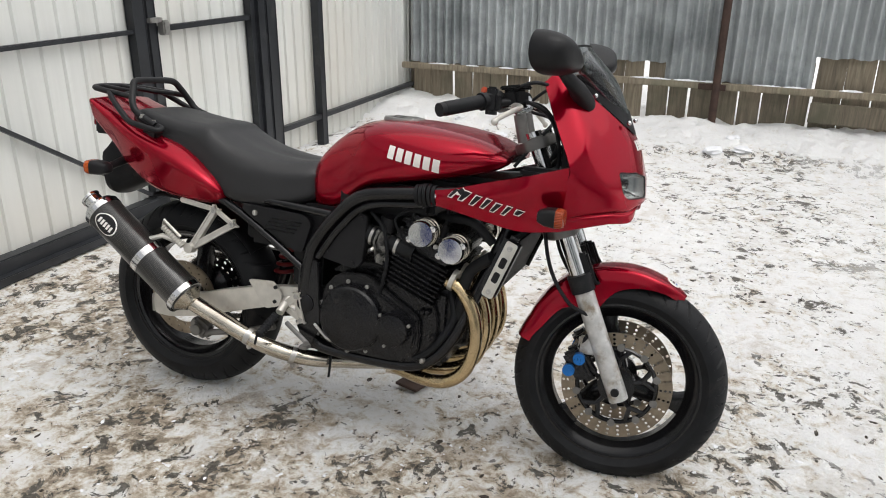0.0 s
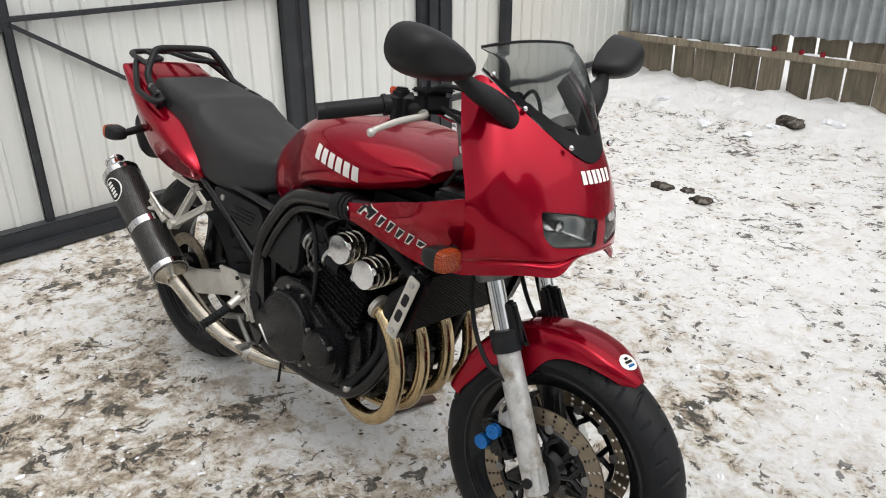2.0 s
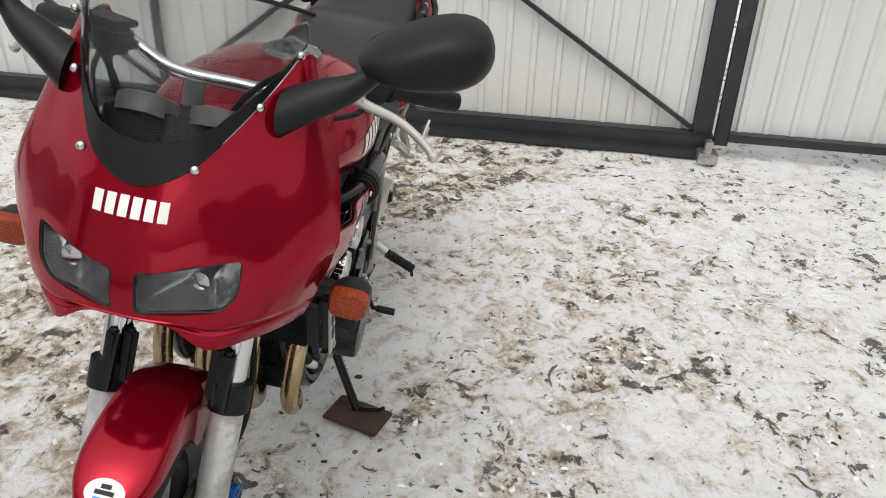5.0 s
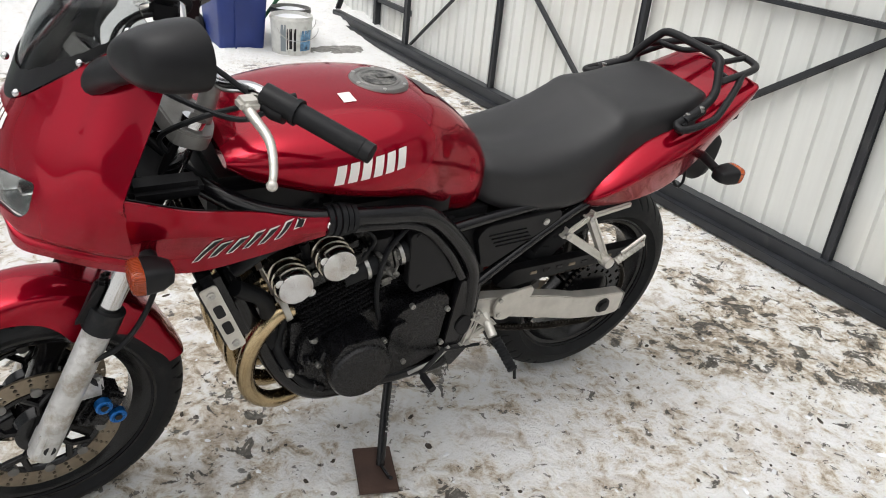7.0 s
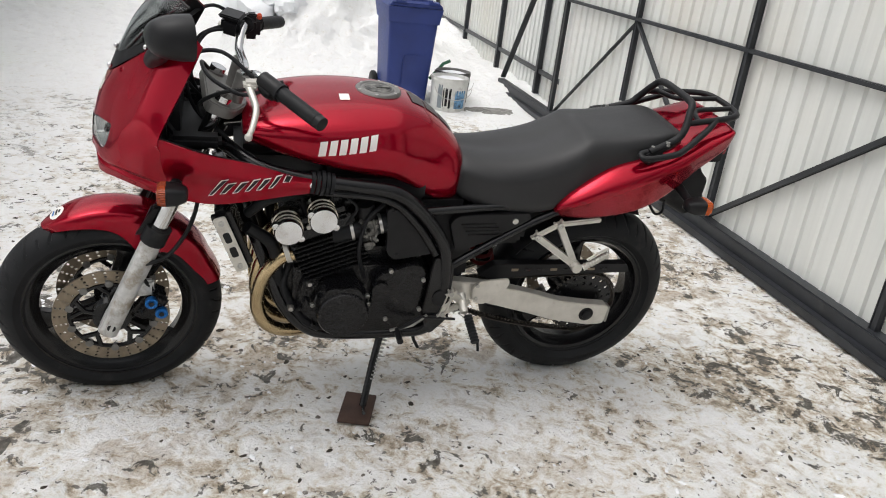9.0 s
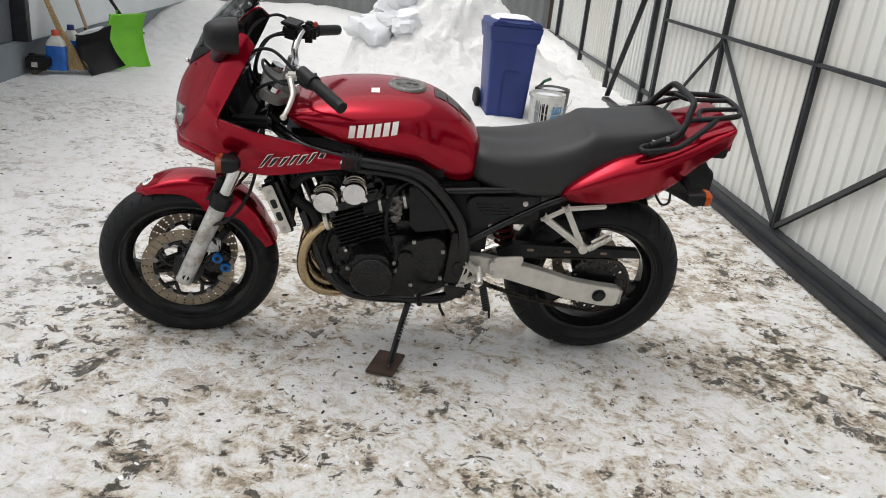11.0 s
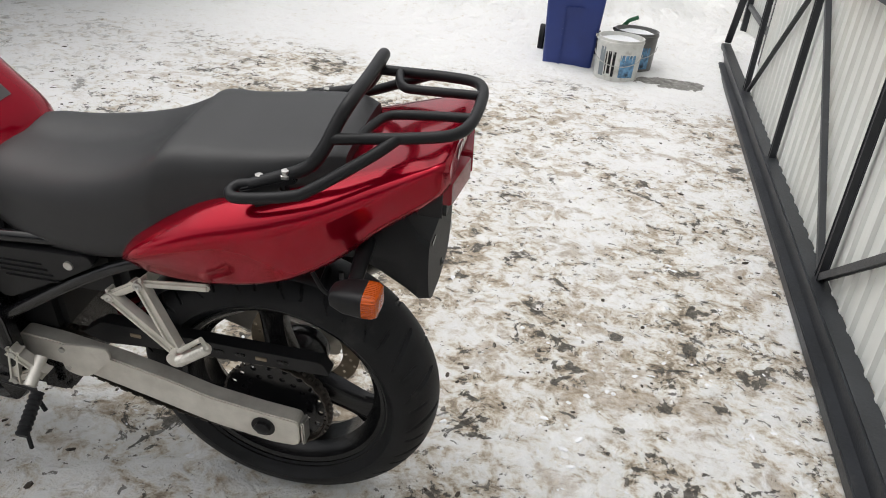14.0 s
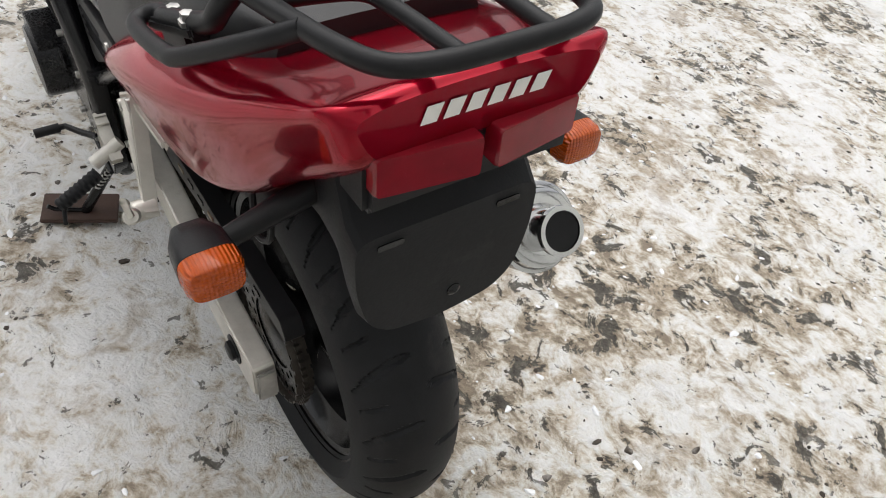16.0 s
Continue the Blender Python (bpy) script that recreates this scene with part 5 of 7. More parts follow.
lathe(bm, [(0.001, 0.18), (0.022, 0.181), (0.024, 0.19), (0.001, 0.192)], 20, "y", (0.69, 0, 0.44))
spc = part("sprocket_cover", bm, ENGINE, engine, "black sprocket cover")
bolts((0.64, 0.42), 0.085, 5, 0.182, 1, spc)
rnd = random.Random(3)
for k in range(16):
    s = 1 if k % 2 else -1
    x, z = rnd.uniform(0.76, 0.93), rnd.uniform(0.28, 0.46)
    bm = lathe(B(), [(0.001, 0.12 * s), (0.01, 0.121 * s), (0.01, 0.158 * s), (0.006, 0.164 * s), (0.001, 0.164 * s)], 8, "y", (x, 0, z))
    part("engine_fitting", bm, BOLT if k % 5 == 0 else ENGINE, engine)
for s in (1, -1):
    part("oil_line", tube(B(), [(0.93, 0.11 * s, 0.50), (0.95, 0.13 * s, 0.42), (0.90, 0.15 * s, 0.33), (0.85, 0.15 * s, 0.29)], 0.011, 10, 20), RUBBER, engine)
    part("coolant_hose", tube(B(), [(1.05, 0.15 * s, 0.66), (1.00, 0.17 * s, 0.71), (0.93, 0.14 * s, 0.71), (0.88, 0.10 * s, 0.70)], 0.013, 10, 20), RUBBER, engine)

bm = lathe(B(), [(0.001, 0.86), (0.046, 0.862), (0.048, 0.90), (0.045, 0.955), (0.036, 0.965), (0.001, 0.966)], 28, "x", (0, 0.0, 0.345))
box(bm, (0.905, 0, 0.42), (0.07, 0.27, 0.16), 0.015)
box(bm, (0.90, 0, 0.31), (0.06, 0.24, 0.09), 0.015)
part("oil_filter", bm, ENGINE, engine, "black oil filter and front of the crankcase")
for s in (1, -1):
    part("water_pipe", tube(B(), [(0.955, 0.10 * s, 0.36), (0.965, 0.12 * s, 0.45), (0.985, 0.135 * s, 0.56), (1.05, 0.15 * s, 0.62)], 0.017, 12, 18), RUBBER, engine)

# black blocks added so the gap between engine and swingarm looks dark
bm = B()
box(bm, (0.497, 0, 0.345), (0.085, 0.25, 0.15), 0.012)
box(bm, (0.50, 0, 0.255), (0.07, 0.20, 0.05), 0.012)
part("dark_gap_filler", bm, ENGINE, engine, "added black filler blocks that keep the gap behind the engine dark")

for y in (0.135, 0.046, -0.046, -0.135):
    part("plug_lead", tube(B(), [CB + U2 * 0.215 + V2 * 0.03 + Vector((0, y, 0)), CB + U2 * 0.262 + V2 * 0.02 + Vector((0, y, 0)), Vector((0.90, y * 0.8, 0.752)), Vector((0.82, y * 0.5, 0.758))], 0.0048, 8, 18), RUBBER, engine)
    part("plug_cap", tube(B(), [CB + U2 * 0.200 + V2 * 0.03 + Vector((0, y, 0)), CB + U2 * 0.238 + V2 * 0.028 + Vector((0, y, 0))], 0.0105, 10), PLASTIC, engine)
for s in (1, -1):
    for k in range(5):
        p = CB + U2 * 0.178 + V2 * (-0.075 + 0.036 * k) + Vector((0, 0.166 * s, 0))
        part("head_bolt", lathe(B(), [(0.001, -0.004), (0.0065, -0.004), (0.0065, 0.004), (0.001, 0.0045)], 6, "y", p), BOLT if k % 2 else ENGINE, engine)
    part("vent_hose", tube(B(), [(0.70, 0.165 * s, 0.70), (0.745, 0.178 * s, 0.66), (0.76, 0.18 * s, 0.58), (0.752, 0.176 * s, 0.52), (0.735, 0.165 * s, 0.47)], 0.0055, 8, 26), RUBBER, engine)
    part("wire_loom", tube(B(), [(0.86, 0.15 * s, 0.745), (0.80, 0.165 * s, 0.715), (0.775, 0.172 * s, 0.69), (0.79, 0.165 * s, 0.65), (0.82, 0.15 * s, 0.60)], 0.0042, 8, 26), RUBBER, engine)
    part("link_rod", tube(B(), [(0.545, 0.186 * s, 0.35), (0.585, 0.190 * s, 0.318), (0.65, 0.188 * s, 0.300)], 0.0045, 8), BOLT, engine)
    part("hose_clamp", tube(B(), [(0.775, 0.150 * s, 0.612), (0.783, 0.150 * s, 0.610)], 0.0285, 16), BOLT, engine)
    part("hose_clamp", tube(B(), [(0.700, 0.150 * s, 0.632), (0.708, 0.150 * s, 0.630)], 0.0285, 16), BOLT, engine)

# carburettors, airbox covers
CARB = mat("oxidised_alloy", (0.2, 0.195, 0.18), 0.5, 0.6, 0.4, 60, 300, 0.001, dirt=(0.03, 0.03, 0.03), dirt_at=0.5)
rnd = random.Random(12)
for y in (0.150, 0.055, -0.055, -0.150):
    s = 1 if y > 0 else -1
    bm = B()
    box(bm, (0.738, y, 0.622), (0.046, 0.036, 0.066), 0.008, pose(0, 0, 0, 0, 14, 0))
    box(bm, (0.733, y, 0.572), (0.038, 0.034, 0.036), 0.008, pose(0, 0, 0, 0, 14, 0))
    for q in range(9):
        x, z = 0.715 + 0.046 * rnd.random(), 0.56 + 0.095 * rnd.random()
        lathe(bm, [(0.001, y + 0.010 * s), (0.005, y + 0.012 * s), (0.005 + 0.003 * rnd.random(), y + (0.020 + 0.012 * rnd.random()) * s), (0.001, y + 0.033 * s)], 8, "y", (x, 0, z))
    tube(bm, [(0.728, y + 0.022 * s, 0.655), (0.716, y + 0.026 * s, 0.62), (0.722, y + 0.024 * s, 0.585)], 0.0035, 6)
    carb = part("carburettor", bm, CARB, engine, "oxidised alloy carburettor")
    part("carb_cap", tube(B(), [(0.742, y, 0.652), (0.750, y, 0.690)], 0.024, 16), PLASTIC, carb)
    part("intake_rubber", tube(B(), [(0.755, y, 0.618), (0.83, y, 0.598)], 0.026, 14), RUBBER, engine)
    part("inlet_rubber", tube(B(), [(0.655, y, 0.645), (0.72, y, 0.626)], 0.027, 14), RUBBER, engine)
bm = B()
box(bm, (0.60, 0, 0.63), (0.12, 0.26, 0.14), 0.02)
box(bm, (0.72, 0, 0.735), (0.30, 0.28, 0.09), 0.02)
box(bm, (0.96, 0, 0.775), (0.24, 0.20, 0.09), 0.02)
airbox = part("airbox", bm, PLASTIC, bike, "black airbox")
for s in (1, -1):
    bm = B()
    prism(bm, rounded([(0.695, 0.690), (0.658, 0.698), (0.556, 0.592), (0.552, 0.552), (0.662, 0.532), (0.684, 0.556)], 0.012), 0.155 * s, 0.178 * s, 0.006)
    plate = part("airbox_cover", bm, PLASTIC, airbox, "black plastic side plate")
    for x, z in ((0.676, 0.682), (0.570, 0.572), (0.655, 0.548)):
        part("cover_screw", lathe(B(), [(0.001, 0.176 * s), (0.006, 0.177 * s), (0.006, 0.181 * s), (0.001, 0.181 * s)], 10, "y", (x, 0, z)), PLASTIC, plate)
    bm = B()
    prism(bm, rounded([(0.512, 0.640), (0.49, 0.662), (0.285, 0.672), (0.278, 0.655), (0.315, 0.630), (0.465, 0.548), (0.485, 0.552)], 0.015), 0.135 * s, 0.163 * s, 0.008)
    pan = part("side_panel", bm, PLASTIC, bike, "black plastic side panel with louvres")
    for k in range(4):
        bm = B()
        zz = 0.638 - 0.011 * k
        box(bm, (0.43 - 0.008 * k, 0.163 * s, zz), (0.105, 0.006, 0.005), 0.002, pose(0, 0, 0, 0, 1, 0))
        part("louvre", bm, BLACK, pan)
    part("panel_lock", lathe(B(), [(0.001, 0.16 * s), (0.0085, 0.161 * s), (0.0085, 0.167 * s), (0.005, 0.167 * s), (0.001, 0.165 * s)], 14, "y", (0.325, 0, 0.648)), BOLT, pan)

# radiator
RT, RB = Vector((1.118, 0, 0.690)), Vector((1.055, 0, 0.525))
ax = (RT - RB)
rot = Matrix.Rotation(math.atan2(ax.x, ax.z), 4, "Y")
mid_r = (RT + RB) / 2
bm = B()
box(bm, mid_r, (0.026, 0.345, 0.165), 0.004, rot)
for s in (1, -1):
    box(bm, mid_r + Vector((0, 0.188 * s, 0.0)), (0.05, 0.042, 0.185), 0.014, rot)
rad = part("radiator", bm, BLACK, bike, "black finned radiator")
for k in range(30):
    bm = B()
    box(bm, mid_r + ax.normalized() * (-0.078 + 0.0054 * k) + rot.to_3x3() @ Vector((0.0135, 0, 0)), (0.004, 0.335, 0.0018), 0, rot)
    part("cooling_fin", bm, PLASTIC, rad)
for s in (1, -1):
    bm = B()
    poly = rounded([(-0.016, -0.082), (0.016, -0.082), (0.016, 0.082), (-0.016, 0.082)], 0.008)
    prism(bm, poly, 0.0, 0.004 * s, 0.001)
    m_ = Matrix.Translation(mid_r + Vector((0.004, 0.211 * s, -0.002))) @ rot
    bm.transform(m_)
    guard = part("radiator_guard", bm, ALU, rad, "bare aluminium radiator side plate")
    for z in (0.022, -0.022):
        bm = B()
        prism(bm, rounded([(-0.0085, z - 0.015), (0.0085, z - 0.015), (0.0085, z + 0.015), (-0.0085, z + 0.015)], 0.006), 0.0042 * s, 0.0056 * s, 0)
        bm.transform(m_)
        part("guard_slot", bm, PLASTIC, guard)
    for z in (0.065, -0.065):
        bm = lathe(B(), [(0.001, 0.003 * s), (0.0075, 0.004 * s), (0.0075, 0.008 * s), (0.004, 0.0085 * s), (0.001, 0.006 * s)], 14, "y", (0, 0, z))
        bm.transform(m_)
        part("guard_bolt", bm, BOLT, guard)

# ---- exhaust ----
for y in (0.135, 0.046, -0.046, -0.135):
    bm = B()
    tube(bm, [(0.925, y, 0.530), (0.960, y, 0.518), (1.005, y, 0.455), (1.020, 0.98 * y, 0.37), (1.000, 0.97 * y, 0.295 + 0.08 * y), (0.950, 0.93 * y, 0.252 + 0.13 * y), (0.88, 0.80 * y - 0.01, 0.236 + 0.12 * y), (0.76, 0.4 * y - 0.02, 0.220)], 0.0192, 16, 48)
    part("header_pipe", bm, HEADER, bike, "heat-tinted golden header pipe")
    part("exhaust_flange", tube(B(), [(0.938, y, 0.538), (0.950, y, 0.534)], 0.031, 12), ALU, bike)
bm = B()
tube(bm, [(0.80, -0.02, 0.220), (0.72, -0.03, 0.214), (0.60, -0.07, 0.206), (0.50, -0.135, 0.217), (0.40, -0.18, 0.245), (0.30, -0.198, 0.283), (0.12, -0.200, 0.352)], 0.0245, 18, 50)
box(bm, (0.78, -0.02, 0.221), (0.13, 0.15, 0.048), 0.018)
mid = part("link_pipe", bm, STEEL, bike, "polished steel link pipe")
for p, d in (((0.46, -0.155, 0.224), (0.10, 0.045, -0.04)), ((0.33, -0.193, 0.272), (0.10, 0.01, -0.04))):
    dd = Vector(d).normalized()
    bm = B()
    tube(bm, [Vector(p) - dd * 0.008, Vector(p) + dd * 0.008], 0.0275, 18)
    box(bm, Vector(p) + Vector((0, 0, -0.03)), (0.014, 0.014, 0.02), 0.003)
    part("pipe_clamp", bm, BOLT, mid)
CF, CR = Vector((0.128, -0.206, 0.352)), Vector((-0.225, -0.192, 0.600))


def carbon_mat():
    m, nt, b = nodes_of("carbon_fibre_weave")
    tc = nt.nodes.new("ShaderNodeTexCoord")
    w1, w2 = nt.nodes.new("ShaderNodeTexWave"), nt.nodes.new("ShaderNodeTexChecker")
    for n, sc in ((w1, 90), (w2, 190)):
        n.inputs["Scale"].default_value = sc
        nt.links.new(tc.outputs["Object"], n.inputs["Vector"])
    w1.bands_direction = "DIAGONAL"
    c = mixc(nt, w2.outputs["Fac"], ramp(nt, w1.outputs["Fac"], [(0.3, (0.008, 0.008, 0.008)), (0.7, (0.05, 0.048, 0.044))]), (0.016, 0.0155, 0.015))
    nt.links.new(c, b.inputs["Base Color"])
    b.inputs["Specular IOR Level"].default_value = 0.3
    b.inputs["Roughness"].default_value = 0.32
    b.inputs["Coat Weight"].default_value, b.inputs["Coat Roughness"].default_value = 0.35, 0.08
    return m


CARBON = carbon_mat()
cd = (CR - CF)
CL = cd.length
cq = Matrix.Translation(CF) @ cd.to_track_quat("Z", "Y").to_matrix().to_4x4()


def can_part(name, prof, material, parent, label=""):
    bm = lathe(B(), prof, 40, "z")
    bm.transform(cq)
    return part(name, bm, material, parent, label)


silencer = can_part("silencer", [(0.03, 0.012), (0.053, 0.014), (0.056, 0.03), (0.056, CL - 0.03), (0.053, CL - 0.012), (0.03, CL - 0.010)], CARBON, bike, "carbon fibre silencer with steel bands")
for h, w in ((0.018, 0.020), (CL * 0.42, 0.026), (CL - 0.034, 0.020)):
    can_part("band", [(0.0565, h), (0.0585, h + 0.001), (0.0585, h + w - 0.001), (0.0565, h + w)], CHROME, silencer, "polished steel band")
can_part("end_cap", [(0.001, CL - 0.014), (0.053, CL - 0.013), (0.050, CL - 0.004), (0.034, CL + 0.001), (0.030, CL), (0.001, CL)], CHROME, silencer, "polished steel end cap")
can_part("outlet", [(0.022, CL - 0.012), (0.0275, CL - 0.010), (0.0275, CL + 0.030), (0.031, CL + 0.032), (0.031, CL + 0.040), (0.025, CL + 0.040), (0.024, CL - 0.002), (0.001, CL - 0.003)], CHROME, silencer, "steel outlet with sooty bore")
can_part("outlet_bore", [(0.0242, CL + 0.038), (0.0238, CL - 0.001), (0.001, CL - 0.0015)], PLASTIC, silencer)
can_part("inlet_cone", [(0.026, -0.012), (0.032, -0.004), (0.052, 0.016), (0.03, 0.018)], STEEL, silencer)
sil_tree = tree_of(silencer)
ac = cd.normalized()
face_c = CF + cd * 0.78
bm = B()
side_u = ac
side_v = Vector((0, -1, 0)).cross(ac).normalized()
wrap(bm, sil_tree, oval_grid(face_c + Vector((0, -0.2, 0.06)), side_u * 0.042, side_v * 0.031), (0, 0.958, -0.287), 0.0012)
part("maker_badge", bm, WHITE, silencer, "white oval badge ring")
bm = B()
wrap(bm, sil_tree, oval_grid(face_c + Vector((0, -0.2, 0.06)), side_u * 0.038, side_v * 0.027), (0, 0.958, -0.287), 0.0020)
part("badge_field", bm, PLASTIC, silencer, "black badge field")
bm = B()
for k in range(5):
    c0 = face_c + Vector((0, -0.2, 0.06)) + side_u * (-0.024 + 0.012 * k)
    wrap(bm, sil_tree, quad_grid(c0 - side_u * 0.004 - side_v * 0.009, c0 + side_u * 0.004 - side_v * 0.007, c0 + side_u * 0.004 + side_v * 0.011, c0 - side_u * 0.004 + side_v * 0.009, 2, 2), (0, 0.958, -0.287), 0.0028)
part("badge_bars", bm, WHITE, silencer, "white blocks on the badge")
part("silencer_strap", tube(B(), [CF + cd * 0.46 + Vector((0, 0.0, 0.055)), CF + cd * 0.40 + Vector((0.02, 0.02, 0.085)), (0.10, -0.175, 0.515)], 0.008, 8), ALU, silencer)

# ---- rear end ----
for s in (1, -1):
    bm = B()
    y0, y1 = (0.112, 0.146) if s > 0 else (-0.146, -0.112)
    prism(bm, rounded([(0.50, 0.440), (0.42, 0.432), (0.30, 0.410), (0.20, 0.384), (0.12, 0.358), (0.02, 0.342), (-0.060, 0.334), (-0.056, 0.264), (0.0, 0.262), (0.12, 0.284), (0.22, 0.316), (0.32, 0.346), (0.42, 0.374), (0.50, 0.384)], 0.015, 4), y0, y1, 0.006)
    arm = part("swingarm", bm, ALU, bike, "dull aluminium box-section swingarm")
    bm = lathe(B(), [(0.001, 0.144 * s), (0.016, 0.145 * s), (0.017, 0.155 * s), (0.012, 0.158 * s), (0.001, 0.158 * s)], 6, "y", (0.014, 0, 0.305))
    lathe(bm, [(0.001, 0.142 * s), (0.024, 0.143 * s), (0.024, 0.148 * s), (0.001, 0.149 * s)], 20, "y", (0.014, 0, 0.305))
    part("axle_nut", bm, PLASTIC, arm)
    bm = B()
    box(bm, (-0.064, 0.129 * s, 0.298), (0.008, 0.03, 0.06), 0.003)
    part("chain_adjuster", bm, BOLT, arm)
    bm = B()
    prism(bm, rounded([(0.405, 0.372), (0.412, 0.420), (0.392, 0.444), (0.302, 0.452), (0.298, 0.428), (0.345, 0.376), (0.372, 0.362)] if s > 0 else [(0.300, 0.440), (0.390, 0.446), (0.420, 0.405), (0.410, 0.372), (0.362, 0.357)], 0.012), 0.152 * s, 0.160 * s, 0.003)
    heel = part("heel_guard", bm, ALU, bike, "bare aluminium heel guard")
    for x, z in ((0.398, 0.430), (0.396, 0.385)):
        part("guard_bolt", lathe(B(), [(0.001, 0.158 * s), (0.006, 0.159 * s), (0.006, 0.164 * s), (0.001, 0.1645 * s)], 10, "y", (x, 0, z)), BOLT if s > 0 else PLASTIC, heel)
    bm = B()
    for a, b in (((0.484, 0.424), (0.500, 0.352)), ((0.484, 0.424), (0.438, 0.385)), ((0.500, 0.352), (0.438, 0.385))):
        e0, e1 = Vector((a[0], 0.180 * s, a[1])), Vector((b[0], 0.180 * s, b[1]))
        q_ = (e1 - e0).normalized()
        side_ = Vector((0, 1, 0)).cross(q_).normalized()
        box(bm, (e0 + e1) / 2, (0.020, 0.012, (e1 - e0).length + 0.014), 0.004, Matrix((side_, side_.cross(q_) * -1, q_)).transposed().to_4x4())
    tube(bm, [(0.445, 0.165 * s, 0.405), (0.445, 0.215 * s, 0.375)], 0.012, 10)
    brk = part("footrest_bracket", bm, ALU, bike, "cast aluminium footrest bracket")
    for x, z in ((0.484, 0.424), (0.500, 0.352)):
        part("bracket_bolt", lathe(B(), [(0.001, 0.186 * s), (0.008, 0.187 * s), (0.008, 0.193 * s), (0.001, 0.193 * s)], 6, "y", (x, 0, z)), BOLT, brk)
    bm = B()
    a, b = Vector((0.432, 0.215 * s, 0.362)), Vector((0.424, 0.290 * s, 0.325))
    tube(bm, [a.lerp(b, k / 17) for k in range(18)], 0.0135, 12)
    for i, v in enumerate(bm.verts):
        ringno = i // 12
        cc = a.lerp(b, min(17, ringno) / 17)
        if ringno % 2:
            v.co = cc + (v.co - cc) * 0.82
    tube(bm, [b - Vector((0.008, 0.006 * s, 0)), b + Vector((-0.012, 0, -0.03))], 0.004, 8)
    part("footrest", bm, RUBBER, brk, "black rubber footrest")
    bm = B()
    if s > 0:
        tube(bm, [(0.56, 0.185, 0.345), (0.60, 0.205, 0.335), (0.64, 0.225, 0.33), (0.64, 0.265, 0.33)], 0.006, 8)
        tube(bm, [(0.64, 0.235, 0.33), (0.64, 0.28, 0.33)], 0.009, 10)
        tube(bm, [(0.46, 0.19, 0.335), (0.56, 0.188, 0.345)], 0.004, 8)
    else:
        tube(bm, [(0.455, -0.19, 0.338), (0.49, -0.20, 0.320), (0.535, -0.21, 0.296), (0.545, -0.235, 0.294)], 0.007, 8)
        box(bm, (0.545, -0.238, 0.297), (0.026, 0.032, 0.012), 0.003)
    part("foot_lever", bm, CASTING if s < 0 else PLASTIC, brk)
    bm = B()
    H0, H1, H2, H3 = (0.253, 0.602), (0.191, 0.640), (0.126, 0.520), (0.070, 0.655)
    for p, q, w in ((H0, H2, 0.019), (H1, H2, 0.019), (H0, H1, 0.017), (H1, H3, 0.016)):
        e0, e1 = Vector((p[0], (0.194 if p is H2 else 0.168) * s, p[1])), Vector((q[0], (0.194 if q is H2 else 0.168) * s, q[1]))
        way_ = e1 - e0
        side_ = Vector((0, 1, 0)).cross(way_).normalized()
        m_ = Matrix((side_, side_.cross(way_.normalized()) * -1, way_.normalized())).transposed().to_4x4()
        box(bm, (e0 + e1) / 2, (w, 0.010, way_.length + w * 0.7), 0.004, m_)
    lathe(bm, [(0.001, 0.184 * s), (0.015, 0.186 * s), (0.015, 0.216 * s), (0.001, 0.217 * s)], 14, "y", (H2[0], 0, H2[1]))
    hang = part("pillion_hanger", bm, ALU, bike, "cast aluminium pillion footrest hanger")
    for p in (H0, H1):
        part("hanger_bolt", lathe(B(), [(0.001, 0.170 * s), (0.009, 0.171 * s), (0.009, 0.180 * s), (0.004, 0.1805 * s), (0.001, 0.177 * s)], 12, "y", (p[0], 0, p[1])), BOLT, hang)
    bm = B()
    a, b = Vector((0.112, 0.220 * s, 0.527)), Vector((0.050, 0.230 * s, 0.580))
    tube(bm, [a.lerp(b, k / 19) for k in range(20)], 0.011, 10)
    for i, v in enumerate(bm.verts):
        cc = a.lerp(b, min(19, i // 10) / 19)
        if (i // 10) % 2:
            v.co = cc + (v.co - cc) * 0.78
    tube(bm, [a + Vector((-0.005, 0.004 * s, 0.028)), b + Vector((0.006, 0.004 * s, 0.022)), b], 0.0045, 8)
    part("pillion_footrest", bm, ALU, hang, "folded ribbed pillion footrest")
bm = B()
prism(bm, rounded([(0.385, 0.436), (0.335, 0.472), (0.26, 0.471), (-0.100, 0.468), (-0.116, 0.438), (0.02, 0.435), (0.20, 0.430), (0.34, 0.418)], 0.008), 0.084, 0.112, 0.004)
cg = part("chain_guard", bm, PLASTIC, bike, "black slotted chain guard")
for k in range(8):
    bm = B()
    box(bm, (0.27 - 0.042 * k, 0.1125, 0.452), (0.022, 0.003, 0.009), 0.001)
    part("guard_slot", bm, DISC if k % 3 == 0 else ENGINE, cg)
# sprocket and chain
sprocket = part("sprocket", perforated(B(), 0.058, 0.104, 2, 36, 0.0855, 0.006, RX, 0.0062, 2), BLACK, rw, "dark steel sprocket", smooth=30)
bm = B()
for k in range(47):
    a = 2 * math.pi * k / 47
    box(bm, RX + Vector((0.1055 * math.cos(a), 0.0855, 0.1055 * math.sin(a))), (0.007, 0.006, 0.006), 0.0, Matrix.Rotation(-a, 4, "Y"))
part("sprocket_teeth", bm, CHAIN, sprocket)
loop = []
for k in range(40):
    a = radians(-95 + 190 * k / 39 + 180)
    loop.append(Vector((0.01 + 0.109 * math.cos(a), 0.0855, 0.312 + 0.109 * math.sin(a))))
low_end, low_front = loop[-1].copy(), Vector((0.503, 0.0855, 0.336))
